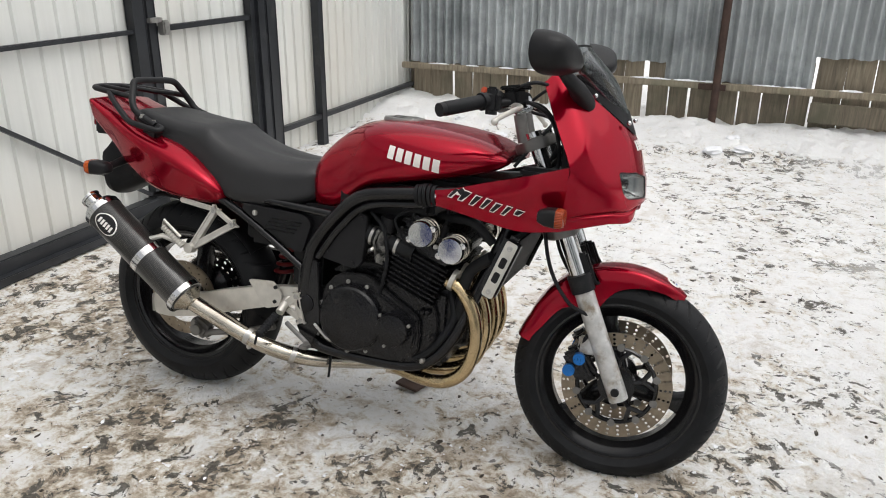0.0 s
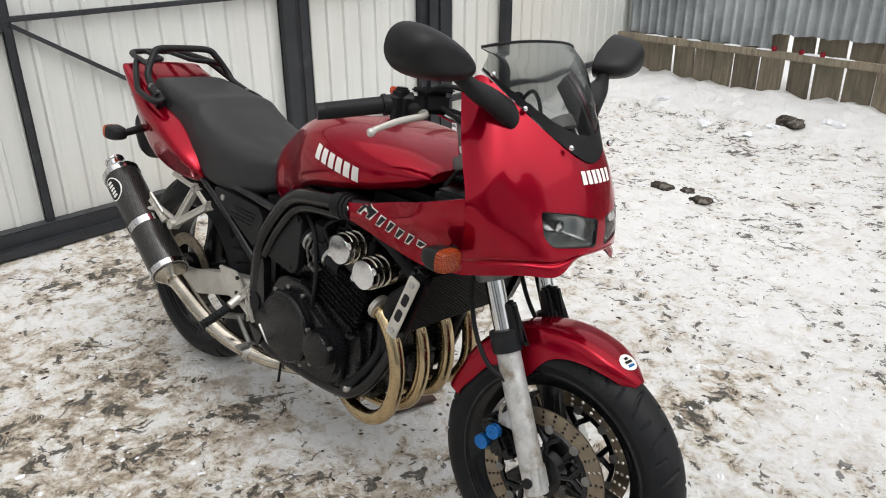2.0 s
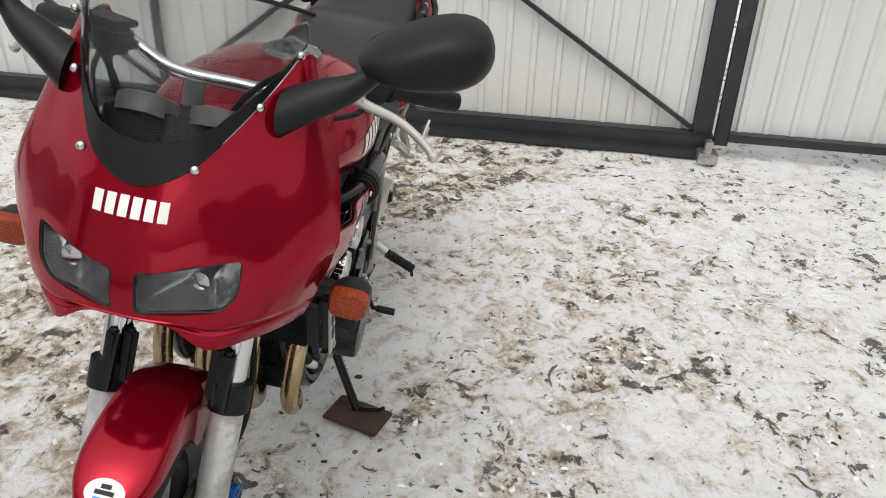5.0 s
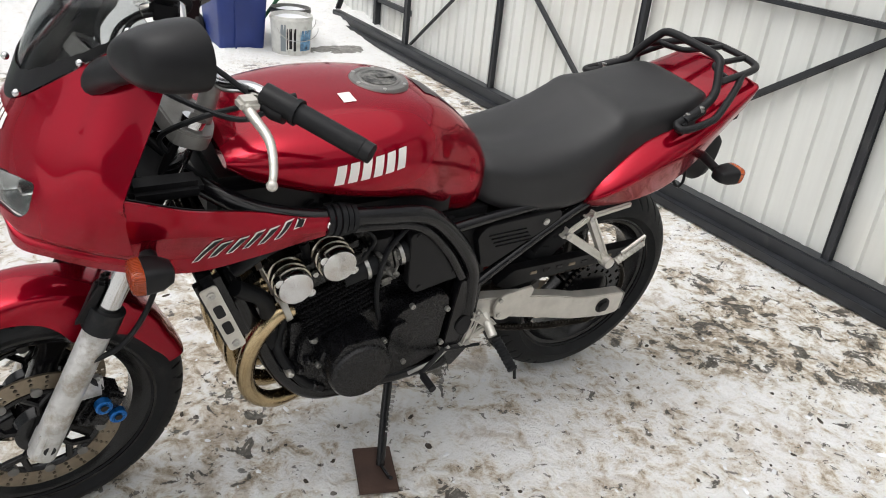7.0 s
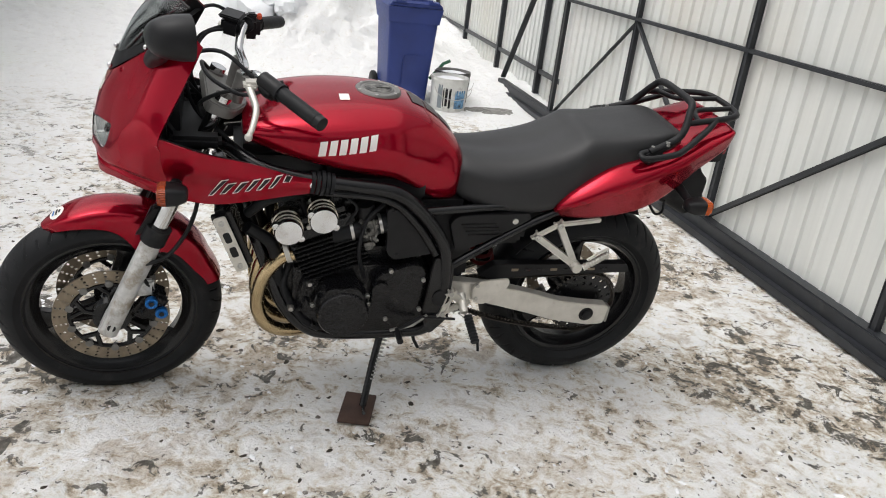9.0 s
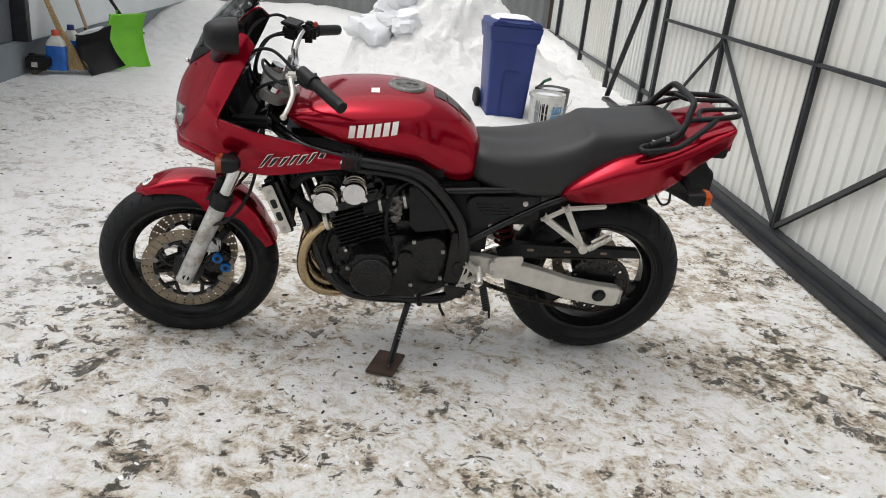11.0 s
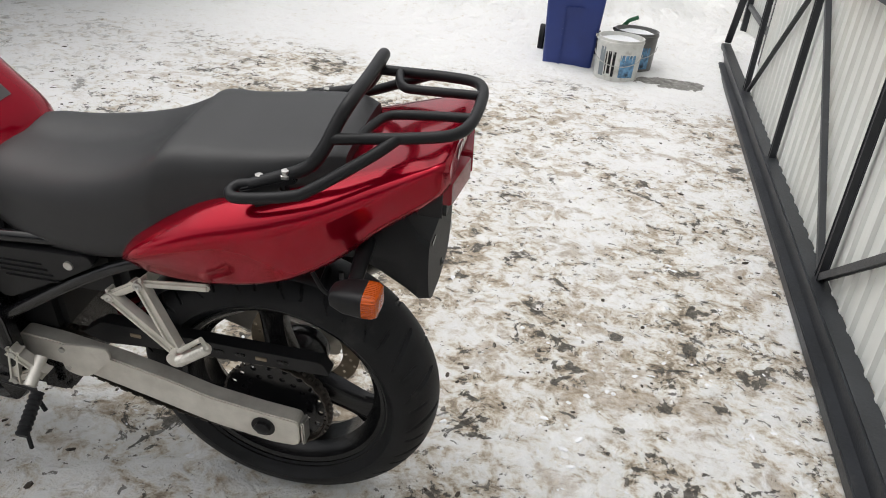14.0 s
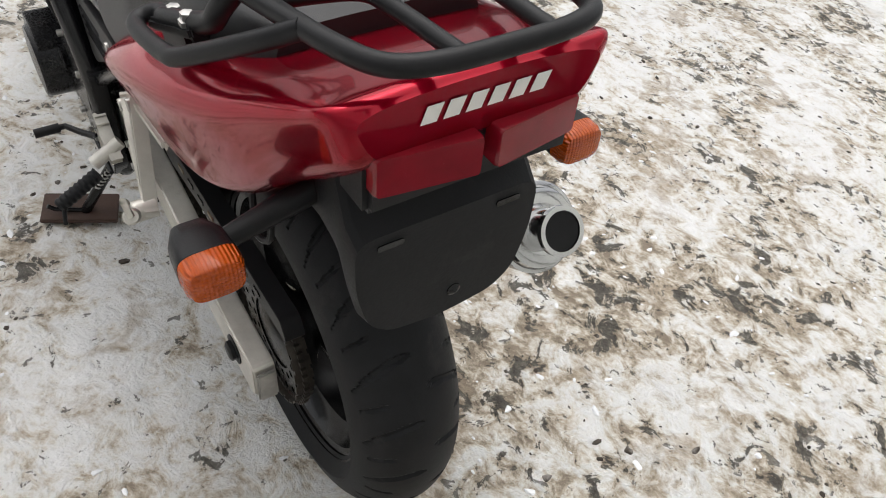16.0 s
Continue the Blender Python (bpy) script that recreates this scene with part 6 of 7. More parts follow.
for k in range(1, 10):
    loop.append(low_end.lerp(low_front, k / 10) - Vector((0, 0, 0.022 * math.sin(math.pi * k / 10))))
for k in range(14):
    a = radians(-85 + 170 * k / 13)
    loop.append(Vector((0.50 + 0.036 * math.cos(a), 0.0855, 0.372 + 0.036 * math.sin(a))))
loop.append(loop[0].copy())
dist = [0.0]
for a, b in zip(loop, loop[1:]):
    dist.append(dist[-1] + (b - a).length)
links = int(dist[-1] / 0.0125)
bm = B()
for k in range(links):
    t = dist[-1] * k / links
    j = max(i for i in range(len(dist)) if dist[i] <= t)
    j = min(j, len(loop) - 2)
    d = (loop[j + 1] - loop[j]).normalized()
    c = loop[j] + d * (t - dist[j])
    q = d.to_track_quat("X", "Y").to_matrix().to_4x4()
    w = 0.0085 if k % 2 else 0.006
    for sy in (w, -w):
        box(bm, c + Vector((0, sy, 0)), (0.0165, 0.0022, 0.0115), 0.0, q)
    box(bm, c, (0.007, 0.016, 0.008), 0.0, q)
part("chain", bm, CHAIN, bike, "oily drive chain")
# rear brake, shock, hugger
bm = B()
box(bm, (0.085, -0.09, 0.225), (0.075, 0.05, 0.05), 0.012, pose(0, 0, 0, 0, 30, 0))
lathe(bm, [(0.001, -0.13), (0.018, -0.128), (0.02, -0.11), (0.001, -0.1)], 16, "y", (0.085, 0, 0.225))
tube(bm, [(0.10, -0.095, 0.21), (0.25, -0.10, 0.245), (0.36, -0.10, 0.28)], 0.01, 10)
part("rear_caliper", bm, CASTING, bike, "corroded rear brake caliper on a torque arm")
bm = B()
tube(bm, [(0.335 + 0.035 * math.cos(k * 0.52) + 0.0007 * k, 0.035 * math.sin(k * 0.52), 0.42 + 0.0021 * k) for k in range(96)], 0.0065, 8)
part("shock_spring", bm, SPRING, bike, "red shock absorber spring")
part("shock_body", tube(B(), [(0.32, 0, 0.38), (0.40, 0, 0.64)], 0.022, 14), BLACK, bike)
rings = []
for i in range(25):
    th = radians(36 + 70 * i / 24)
    rr = 0.335 + 0.02 * sstep(70, 106, 36 + 70 * i / 24)
    rings.append([Vector((rr * math.cos(th), 0.098 * math.sin(q * math.pi / 2), 0.312 + (rr - 0.02 * q * q) * math.sin(th))) for q in [-1 + k / 6 for k in range(13)]])
bm = B()
skin(bm, rings, around=False)
part("inner_mudguard", shell(bm, 0.004), PLASTIC, bike, "black inner rear mudguard")
bm = B()
box(bm, (0.36, 0, 0.60), (0.20, 0.24, 0.12), 0.02)
box(bm, (0.17, 0, 0.672), (0.30, 0.22, 0.03), 0.01)
box(bm, (0.47, 0, 0.50), (0.10, 0.22, 0.16), 0.015)
box(bm, (0.53, 0, 0.62), (0.16, 0.28, 0.14), 0.02)
part("battery_box", bm, PLASTIC, bike, "black plastic battery tray under the seat")

# number plate carrier and tail lamps
bm = B()
rings = []
for x, zt, zb, wt, wb in ((-0.13, 0.705, 0.672, 0.085, 0.06), (-0.19, 0.775, 0.648, 0.094, 0.068), (-0.245, 0.815, 0.624, 0.100, 0.080), (-0.270, 0.780, 0.612, 0.104, 0.090), (-0.289, 0.764, 0.616, 0.102, 0.088)):
    prof = [(-wt, zt), (-wt * 1.0, (zt + zb) / 2 + 0.01), (-wb, zb + 0.03), (-wb * 0.72, zb + 0.008), (0, zb), (wb * 0.72, zb + 0.008), (wb, zb + 0.03), (wt, (zt + zb) / 2 + 0.01), (wt, zt)]
    rings.append([Vector((x, y, z)) for y, z in rounded(prof, 0.02, 3)])
skin(bm, rings)
carrier = part("plate_carrier", bm, RUBBER, bike, "black plastic number plate carrier, empty", smooth=25)
for s in (1, -1):
    bm = B()
    prism(bm, rounded([(0.066 * s - 0.014, 0.746), (0.066 * s + 0.014, 0.746), (0.066 * s + 0.014, 0.753), (0.066 * s - 0.014, 0.753)], 0.003), -0.2905, -0.288, 0, "yz")
    part("plate_slot", bm, BLACK, carrier)
part("carrier_screw", lathe(B(), [(0.001, -0.294), (0.008, -0.290), (0.009, -0.285)], 14, "x", (0, -0.012, 0.648)), BLACK, carrier)
for s in (1, -1):
    bm = B()
    rings = []
    for x, k in ((-0.272, 1.0), (-0.330, 1.0), (-0.334, 0.96)):
        rings.append([Vector((x + 0.014 * abs(y) / 0.1, y * s, z)) for y, z in rounded([(0.053 - 0.046 * k, 0.861 - 0.020 * k), (0.053 + 0.048 * k, 0.861 - 0.020 * k), (0.053 + 0.048 * k, 0.861 + 0.019 * k), (0.053 - 0.046 * k, 0.861 + 0.019 * k)], 0.004, 3)])
    skin(bm, rings)
    part("tail_lamp", bm, REDLENS, bike, "dark red rectangular tail lamp")
bm = B()
box(bm, (-0.288, 0, 0.846), (0.05, 0.21, 0.06), 0.006)
part("tail_lamp_housing", bm, PLASTIC, bike)
part("helmet_hook", tube(B(), [(-0.10, 0.125, 0.69), (-0.125, 0.135, 0.66), (-0.15, 0.13, 0.665), (-0.15, 0.125, 0.70)], 0.004, 8, 14), PLASTIC, bike)

# luggage rack
bm = B()
HOOP = [(-0.028, 0.163, 0.868), (-0.105, 0.146, 0.897), (-0.132, 0.139, 0.925), (-0.152, 0.112, 0.968), (-0.164, 0.086, 0.990), (-0.167, 0.0, 0.993)]
hoop = HOOP + [(x, -y, z) for x, y, z in reversed(HOOP[:-1])]
tube(bm, hoop, 0.0105, 14, 70)
rack = part("luggage_rack", bm, PLASTIC, bike, "black tubular steel luggage rack")
bm = B()
LOOP = [(-0.138, 0.130, 0.944), (-0.20, 0.121, 0.949), (-0.27, 0.110, 0.955), (-0.316, 0.094, 0.959), (-0.334, 0.060, 0.961), (-0.338, 0.0, 0.962)]
tube(bm, LOOP + [(x, -y, z) for x, y, z in reversed(LOOP[:-1])], 0.009, 12, 70)
part("rack_loop", bm, PLASTIC, rack)
for s in (1, -1):
    part("rack_bar", tube(B(), [(-0.337, 0.040 * s, 0.962), (-0.24, 0.045 * s, 0.956), (-0.208, 0.053 * s, 0.953), (-0.192, 0.085 * s, 0.950), (-0.184, 0.122 * s, 0.948)], 0.0075, 10, 30), PLASTIC, rack)
    brace = [(x, y * s, z) for x, y, z in ((-0.025, 0.158, 0.867), (-0.006, 0.162, 0.863), (0.0, 0.175, 0.859), (-0.010, 0.186, 0.858), (-0.040, 0.188, 0.862), (-0.095, 0.184, 0.872), (-0.125, 0.177, 0.883), (-0.205, 0.140, 0.930), (-0.240, 0.116, 0.953))]
    part("rack_brace", tube(B(), brace, 0.009, 12, 60), PLASTIC, rack)
    bm = B()
    box(bm, (-0.055, 0.156 * s, 0.872), (0.09, 0.026, 0.012), 0.003, pose(0, 0, 0, 0, 18, 10 * s))
    box(bm, (-0.05, 0.150 * s, 0.850), (0.06, 0.026, 0.05), 0.006, pose(0, 0, 0, 0, 18, 10 * s))
    part("rack_foot", bm, PLASTIC, rack)
    for x, z in ((-0.040, 0.874), (-0.082, 0.888)):
        part("rack_bolt", lathe(B(), [(0.009, -0.002), (0.009, 0.003), (0.0065, 0.0035), (0.0065, 0.010), (0.001, 0.0105)], 6, "z", (x, 0.156 * s, z)), BOLT, rack, "zinc-plated bolt")

# side stand
bm = B()
tube(bm, [(0.655, 0.115, 0.262), (0.685, 0.172, 0.165), (0.714, 0.234, 0.060)], 0.011, 12)
box(bm, (0.66, 0.12, 0.255), (0.05, 0.03, 0.045), 0.008)
box(bm, (0.716, 0.238, 0.052), (0.055, 0.035, 0.008), 0.002, pose(0, 0, 0, 8, 0, 20))
tube(bm, [(0.714, 0.234, 0.062), (0.722, 0.290, 0.082), (0.724, 0.302, 0.094)], 0.005, 8)
stand = part("side_stand", bm, BLACK, bike, "black steel side stand with coil spring")
bm = B()
tube(bm, [Vector((0.640, 0.125, 0.25)).lerp(Vector((0.692, 0.200, 0.128)), k / 90) + 0.007 * Vector((math.cos(k * 0.9), math.sin(k * 0.9), 0)) for k in range(91)], 0.002, 6)
part("stand_spring", bm, BOLT, stand)
part("drain_tube", tube(B(), [(0.56, 0.10, 0.24), (0.55, 0.11, 0.20), (0.535, 0.115, 0.175)], 0.005, 8), RUBBER, bike)
part("exhaust_drain", tube(B(), [(0.575, -0.13, 0.24), (0.572, -0.135, 0.17)], 0.004, 8), RUBBER, bike)

# ---- tank fittings and marks ----
bm = lathe(B(), [(0.001, 0.008), (0.036, 0.008), (0.038, 0.006), (0.041, 0.006), (0.043, 0.008), (0.051, 0.007), (0.054, 0.003), (0.055, -0.01), (0.001, -0.012)], 36, "z")
bm.transform(Matrix.Translation((0.716, 0, 0.948)) @ Matrix.Diagonal((1.12, 1.12, 1.0, 1.0)))
cap = part("fuel_cap", bm, CASTING, bike, "brushed steel fuel filler cap")
bm = B()
lathe(bm, [(0.036, 0.9558), (0.036, 0.9572), (0.001, 0.9576)], 32, "z", (0.716, 0, 0))
box(bm, (0.703, 0, 0.958), (0.035, 0.014, 0.003), 0.001)
part("cap_flap", bm, CARB, cap)
for k in range(6):
    a = 2 * math.pi * k / 6 + 0.3
    part("cap_screw", lathe(B(), [(0.001, 0.008), (0.004, 0.0075), (0.0045, 0.004)], 10, "z", (0.716 + 0.0535 * math.cos(a), 0.0535 * math.sin(a), 0.949)), BOLT, cap)
PAD = mat("scuffed_tank_pad", (0.05, 0.045, 0.045), 0.5, 0.0, 0.3)
for (x0, x1, y0, y1) in ((0.592, 0.630, -0.036, 0.036), (0.549, 0.588, -0.034, 0.034), (0.508, 0.545, -0.03, 0.03)):
    bm = B()
    wrap(bm, tank_tree, quad_grid((x0, y0, 1.1), (x1, y0 * 1.1, 1.1), (x1, y1 * 1.1, 1.1), (x0, y1, 1.1), 6, 8), (0, 0, -1), 0.002)
    part("tank_pad", bm, PAD, tank, "dark scuffed tank protector pad")
bm = B()
wrap(bm, tank_tree, quad_grid((0.800, 0.045, 1.1), (0.825, 0.045, 1.1), (0.825, 0.08, 1.1), (0.800, 0.08, 1.1), 3, 3), (0, 0, -1), 0.0012)
part("warning_label", bm, WHITE, tank, "small white label")


def marks(tree, start, end, up, way, n, parent, slant=0.0, fill=0.72, lift=0.0014, material=WHITE, label="plain white block mark"):
    """A row of plain slanted blocks between two points, each a part."""
    start, end, up = Vector(start), Vector(end), Vector(up)
    step = (end - start) / n
    for k in range(n):
        a = start + step * (k + (1 - fill) / 2)
        b = a + step * fill
        sl = (end - start).normalized() * slant
        bm = B()
        wrap(bm, tree, quad_grid(a - up / 2 - sl / 2, b - up / 2 - sl / 2, b + up / 2 + sl / 2, a + up / 2 + sl / 2, 3, 4), way, lift)
        part("block_mark", bm, material, parent, label)


marks(tank_tree, (0.748, -0.4, 0.877), (0.902, -0.4, 0.850), (0.004, 0, 0.034), (0, 1, 0), 6, tank)
marks(tank_tree, (0.740, 0.4, 0.882), (0.888, 0.4, 0.862), (-0.004, 0, 0.038), (0, -1, 0), 6, tank)
marks(fair_tree, (1.6, -0.050, 0.945), (1.6, 0.050, 0.945), (0, 0, 0.024), (-1, 0, 0), 6, fairing)
marks(tail_tree, (-0.6, 0.062, 0.907), (-0.6, -0.062, 0.906), (0, 0, 0.016), (1, 0, 0), 6, tail, 0.006)
STROKES = ((0.05, 0.10, -0.50, 0.75), (0.19, 0.13, -0.46, 0.34), (0.35, 0.11, -0.52, 0.30), (0.49, 0.10, -0.48, 0.36), (0.63, 0.11, -0.50, 0.28), (0.77, 0.09, -0.46, 0.34), (0.91, 0.14, -0.12, 0.30))
for s in (1, -1):
    first, last = Vector((1.135, 0.5, 0.760)), Vector((0.945, 0.5, 0.797))
    if s < 0:
        first, last = Vector((0.945, -0.5, 0.799)), Vector((1.140, -0.5, 0.757))
    along, up = last - first, Vector((0, 0, 0.034))
    for m_, lift, grow, lab in ((WHITE, 0.0012, 0.0026, "white edge of a painted brush stroke"), (PLASTIC, 0.0020, 0.0, "black painted brush stroke")):
        for u, w, v0, v1 in STROKES:
            d, lean_ = along.normalized(), 0.75 * 0.034
            lo, hi = first + along * u + up * v0 + d * lean_ * v0, first + along * u + up * v1 + d * lean_ * v1
            g_ = Vector((0, 0, grow))
            bm = B()
            wrap(bm, wing_tree[s], quad_grid(lo - d * (along.length * w * 0.16 + grow) - g_, lo + d * (along.length * w * 0.20 + grow) - g_, hi + d * (along.length * w * 0.46 + grow) + g_, hi - d * (along.length * w * 0.20 + grow) + g_, 4, 5), (0, -s, 0), lift)
            part("brush_stroke", bm, m_, wings[0 if s > 0 else 1], lab)
    part("fairing_screw", lathe(B(), [(0.001, 0.224 * s), (0.006, 0.2235 * s), (0.0075, 0.220 * s), (0.0075, 0.212 * s)], 14, "y", (0.900, 0, 0.778)), CHROME, wings[0 if s > 0 else 1])
fen_tree = tree_of(fender)
tip = STEER @ (AX + 0.31 * Vector((math.cos(radians(69)), 0, math.sin(radians(69)))))
way = -Vector((math.cos(radians(69)), 0, math.sin(radians(69))))
for k, (m_, a, b, dz) in enumerate(((WHITE, 0.027, 0.019, 0.0), (BLUE_ANO, 0.012, 0.0025, -0.009), (PLASTIC, 0.013, 0.003, 0.0), (PLASTIC, 0.007, 0.003, 0.008))):
    bm = B()
    vv = Vector((-math.sin(radians(69)), 0, math.cos(radians(69))))
    g = oval_grid(tip - way * 0.1 + vv * dz, Vector((0, a, 0)), vv * b) if k == 0 else quad_grid(*[tip - way * 0.1 + vv * (dz + q * b) + Vector((0, p * a, 0)) for p, q in ((-1, -1), (1, -1), (1, 1), (-1, 1))])
    wrap(bm, fen_tree, g, way, 0.001 + 0.0008 * (k > 0))
    part("sticker", bm, m_, fender, "round white sticker with dark bars" if k == 0 else "")

# steel plate under the stand
bm = B()
box(bm, (0, 0, 0.006), (0.093, 0.152, 0.010), 0.002)
plate = tagged(part("steel_plate", bm, RUST), "rusty steel plate under the side stand", "plate")
plate.matrix_world = pose(0.806, 0.334, 0.008, 0, 0, -16)


# ---- far end of the yard ----
BLUE = mat("blue_bin_plastic", (0.012, 0.03, 0.16), 0.45, 0.0, 0.15, 5, 300, 0.0006)
HOUSE = mat("pale_house_wall", (0.62, 0.65, 0.66), 0.7, 0.0, 0.06, 2, 90, 0.001)
PLINTH = mat("grey_plinth", (0.2, 0.23, 0.25), 0.75, 0.0, 0.12, 3, 120, 0.001)
GREY_FENCE = mat("grey_profiled_fence", (0.2, 0.21, 0.21), 0.55, 0.1, 0.15, 3, 80)
STRAW = mat("straw", (0.42, 0.3, 0.14), 0.8, 0.0, 0.3, 40, 200, 0.002)
GREEN = mat("green_plastic", (0.16, 0.5, 0.02), 0.4, 0.0, 0.1, 10, 200)
HANDLE = mat("wooden_handle", (0.3, 0.22, 0.15), 0.7, 0.0, 0.25, 20, 200)
JUG = mat("blue_fluid_jug", (0.015, 0.13, 0.50), 0.25, 0.0, 0.2, 12, 200)
PAIL = mat("white_paint_pail", (0.6, 0.6, 0.57), 0.4, 0.0, 0.15, 14, 200, dirt=(0.3, 0.28, 0.24), dirt_at=0.62)

LABEL = mat("blue_printed_label", (0.10, 0.22, 0.36), 0.5, 0.0, 0.8, 30, 200)

wb = thing("wheelie_bin", "dark blue plastic wheelie bin with snow on its lid", "bin", pose(-0.09, -4.27, 0.0, 0, 0, 5))


def tapered(bm, w0, d0, z0, w1, d1, z1, r=0.03):
    rings = []
    for f in (0, 0.02, 0.5, 0.98, 1):
        w, d, z = w0 + (w1 - w0) * f, d0 + (d1 - d0) * f, z0 + (z1 - z0) * f
        rings.append([Vector((x, y, z)) for x, y in rounded([(-w / 2, -d / 2), (w / 2, -d / 2), (w / 2, d / 2), (-w / 2, d / 2)], r, 4)])
    skin(bm, rings)
    return bm


part("body", tapered(B(), 0.33, 0.36, -0.05, 0.415, 0.44, 0.74), BLUE, wb)
part("rim", tapered(B(), 0.45, 0.49, 0.735, 0.455, 0.50, 0.775, 0.02), BLUE, wb)
bm = tapered(B(), 0.455, 0.50, 0.778, 0.40, 0.42, 0.825, 0.03)
box(bm, (0, 0.235, 0.795), (0.43, 0.055, 0.028), 0.010)
for q in (-0.14, 0.14):
    box(bm, (q, 0.255, 0.815), (0.09, 0.035, 0.022), 0.006)
box(bm, (0, 0.11, 0.828), (0.30, 0.20, 0.02), 0.008)
part("lid", bm, BLUE, wb)
part("flange", tapered(B(), 0.425, 0.452, 0.655, 0.447, 0.478, 0.736, 0.02), BLUE, wb)
bm = B()
tube(bm, [(-0.2, -0.285, 0.80), (0.2, -0.285, 0.80)], 0.014, 10)
part("handle", bm, BLUE, wb)
part("lid_snow", tapered(B(), 0.36, 0.36, 0.824, 0.24, 0.26, 0.858, 0.08), SNOW, wb, "patch of snow")
for s in (1, -1):
    part("wheel", lathe(B(), [(0.01, 0.18 * s), (0.09, 0.18 * s), (0.1, 0.19 * s), (0.1, 0.215 * s), (0.09, 0.222 * s), (0.01, 0.22 * s)], 28, "x", (0, -0.2, 0.09)), RUBBER, wb, "black rubber wheel")
bm = B()
box(bm, (0.06, 0.205, 0.20), (0.012, 0.010, 0.40), 0.004)
box(bm, (0.0, 0.215, 0.40), (0.13, 0.008, 0.010), 0.003)
part("seam", bm, BLUE, wb)


def pail(x, y, r, h, label, material, z=0.0):
    p = thing("paint_bucket", label, "bucket", pose(x, y, z))
    part("body", lathe(B(), [(0.001, 0.0), (r * 0.92, 0.0), (r * 0.93, 0.005), (r, h - 0.03), (r * 1.03, h - 0.028), (r * 1.03, h - 0.018), (r, h - 0.016), (r * 1.01, h), (r * 0.96, h), (r * 0.9, 0.02), (0.001, 0.018)], 36, "z"), material, p)
    part("snow_fill", lathe(B(), [(r * 0.955, h - 0.03), (r * 0.6, h - 0.012), (0.001, h - 0.008)], 30, "z"), SNOW, p, "snow lying inside")
    part("handle", tube(B(), [(r * math.cos(a), r * 1.02 * math.sin(a) * 0.3 + r * 0.98, h * 0.75 - 0.09 * math.sin(a)) for a in [math.pi * k / 12 for k in range(13)]], 0.003, 6), BOLT, p)
    for k in range(9):
        a = math.pi * 2 * k / 9
        part("lug", box(B(), (r * 1.02, 0, h - 0.012), (0.008, 0.016, 0.014), 0.002, pose(0, 0, 0, 0, 0, math.degrees(a))), material, p)
    for a0, a1, z0, z1, m_, lab in ((66, 74, 0.18, 0.72, PLASTIC, ""), (78, 85, 0.12, 0.72, PLASTIC, ""), (40, 56, 0.10, 0.80, PLINTH, "grey printed band"), (98, 140, 0.12, 0.66, LABEL, "blue printed picture"), (59, 62, 0.15, 0.72, PLASTIC, "")):
        bm = B()
        rings = [[Vector((r * (0.935 + 0.07 * z) * math.cos(radians(a0 + (a1 - a0) * q / 6)), r * (0.935 + 0.07 * z) * math.sin(radians(a0 + (a1 - a0) * q / 6)), h * z)) for q in range(7)] for z in (z0, z1)]
        skin(bm, rings, around=False)
        part("label_bar", shell(bm, 0.0015), m_, p, lab)
    return p


pail(-0.44, -3.99, 0.152, 0.27, "white paint bucket with dark label bars and snow inside", PAIL)
pail(-0.535, -4.29, 0.150, 0.27, "grey steel bucket with snow inside beside the bin", CASTING)
bm = B()
tube(bm, [(-0.36, -4.42, 0.16), (-0.47, -4.42, 0.30), (-0.53, -4.42, 0.33)], 0.014, 8)
tagged(part("green_stick", bm, mat("dark_green_plastic", (0.02, 0.12, 0.05), 0.5)), "dark green plastic handle sticking out of snow", "handle")

house = thing("house", "pale rendered house with a grey plinth and dark steel door", "house")
HX = 3.90
for y0, y1 in ((-8.80, -4.07), (-2.70, -0.6)):
    bm = B()
    box(bm, (HX + 2.5, (y0 + y1) / 2, 1.48), (5.0, y1 - y0, 2.40), 0.01)
    part("wall", bm, HOUSE, house)
bm = B()
box(bm, (HX + 2.5, -3.385, 2.475), (4.99, 1.36, 0.41), 0.01)
part("wall", bm, HOUSE, house)
bm = B()
box(bm, (HX + 2.56, -4.7, 0.09), (5.0, 8.16, 0.378), 0.01)
part("plinth", bm, PLINTH, house)
bm = B()
prism(bm, [(HX - 0.2, 2.66), (HX + 5.2, 2.66), (HX + 2.5, 3.7)], -9.2, -0.2)
part("roof", bm, ZINC, house)
bm = B()
for yy in (-4.03, -2.74):
    box(bm, (HX + 0.06, yy, 1.27), (0.16, 0.075, 1.98), 0.006)
box(bm, (HX + 0.06, -3.385, 2.245), (0.16, 1.21, 0.05), 0.006)
part("door_frame", bm, GATE_BLACK, house, "dark steel door frame")
bm = B()
box(bm, (HX + 0.12, -3.385, 1.25), (0.05, 1.20, 1.94), 0.008)
part("door", bm, mat("grey_steel_door", (0.10, 0.115, 0.13), 0.5, 0.1, 0.15), house, "dark grey steel door")
bm = B()
box(bm, (HX + 0.085, -3.80, 1.18), (0.03, 0.03, 0.16), 0.006)
part("door_handle", bm, GATE_BLACK, house)
bm = B()
box(bm, (HX - 0.01, -6.4, 0.035), (0.05, 4.7, 0.05), 0.01)
part("edging", bm, mat("brown_edging_board", (0.13, 0.1, 0.075), 0.8), house, "brown edging board along the plinth")


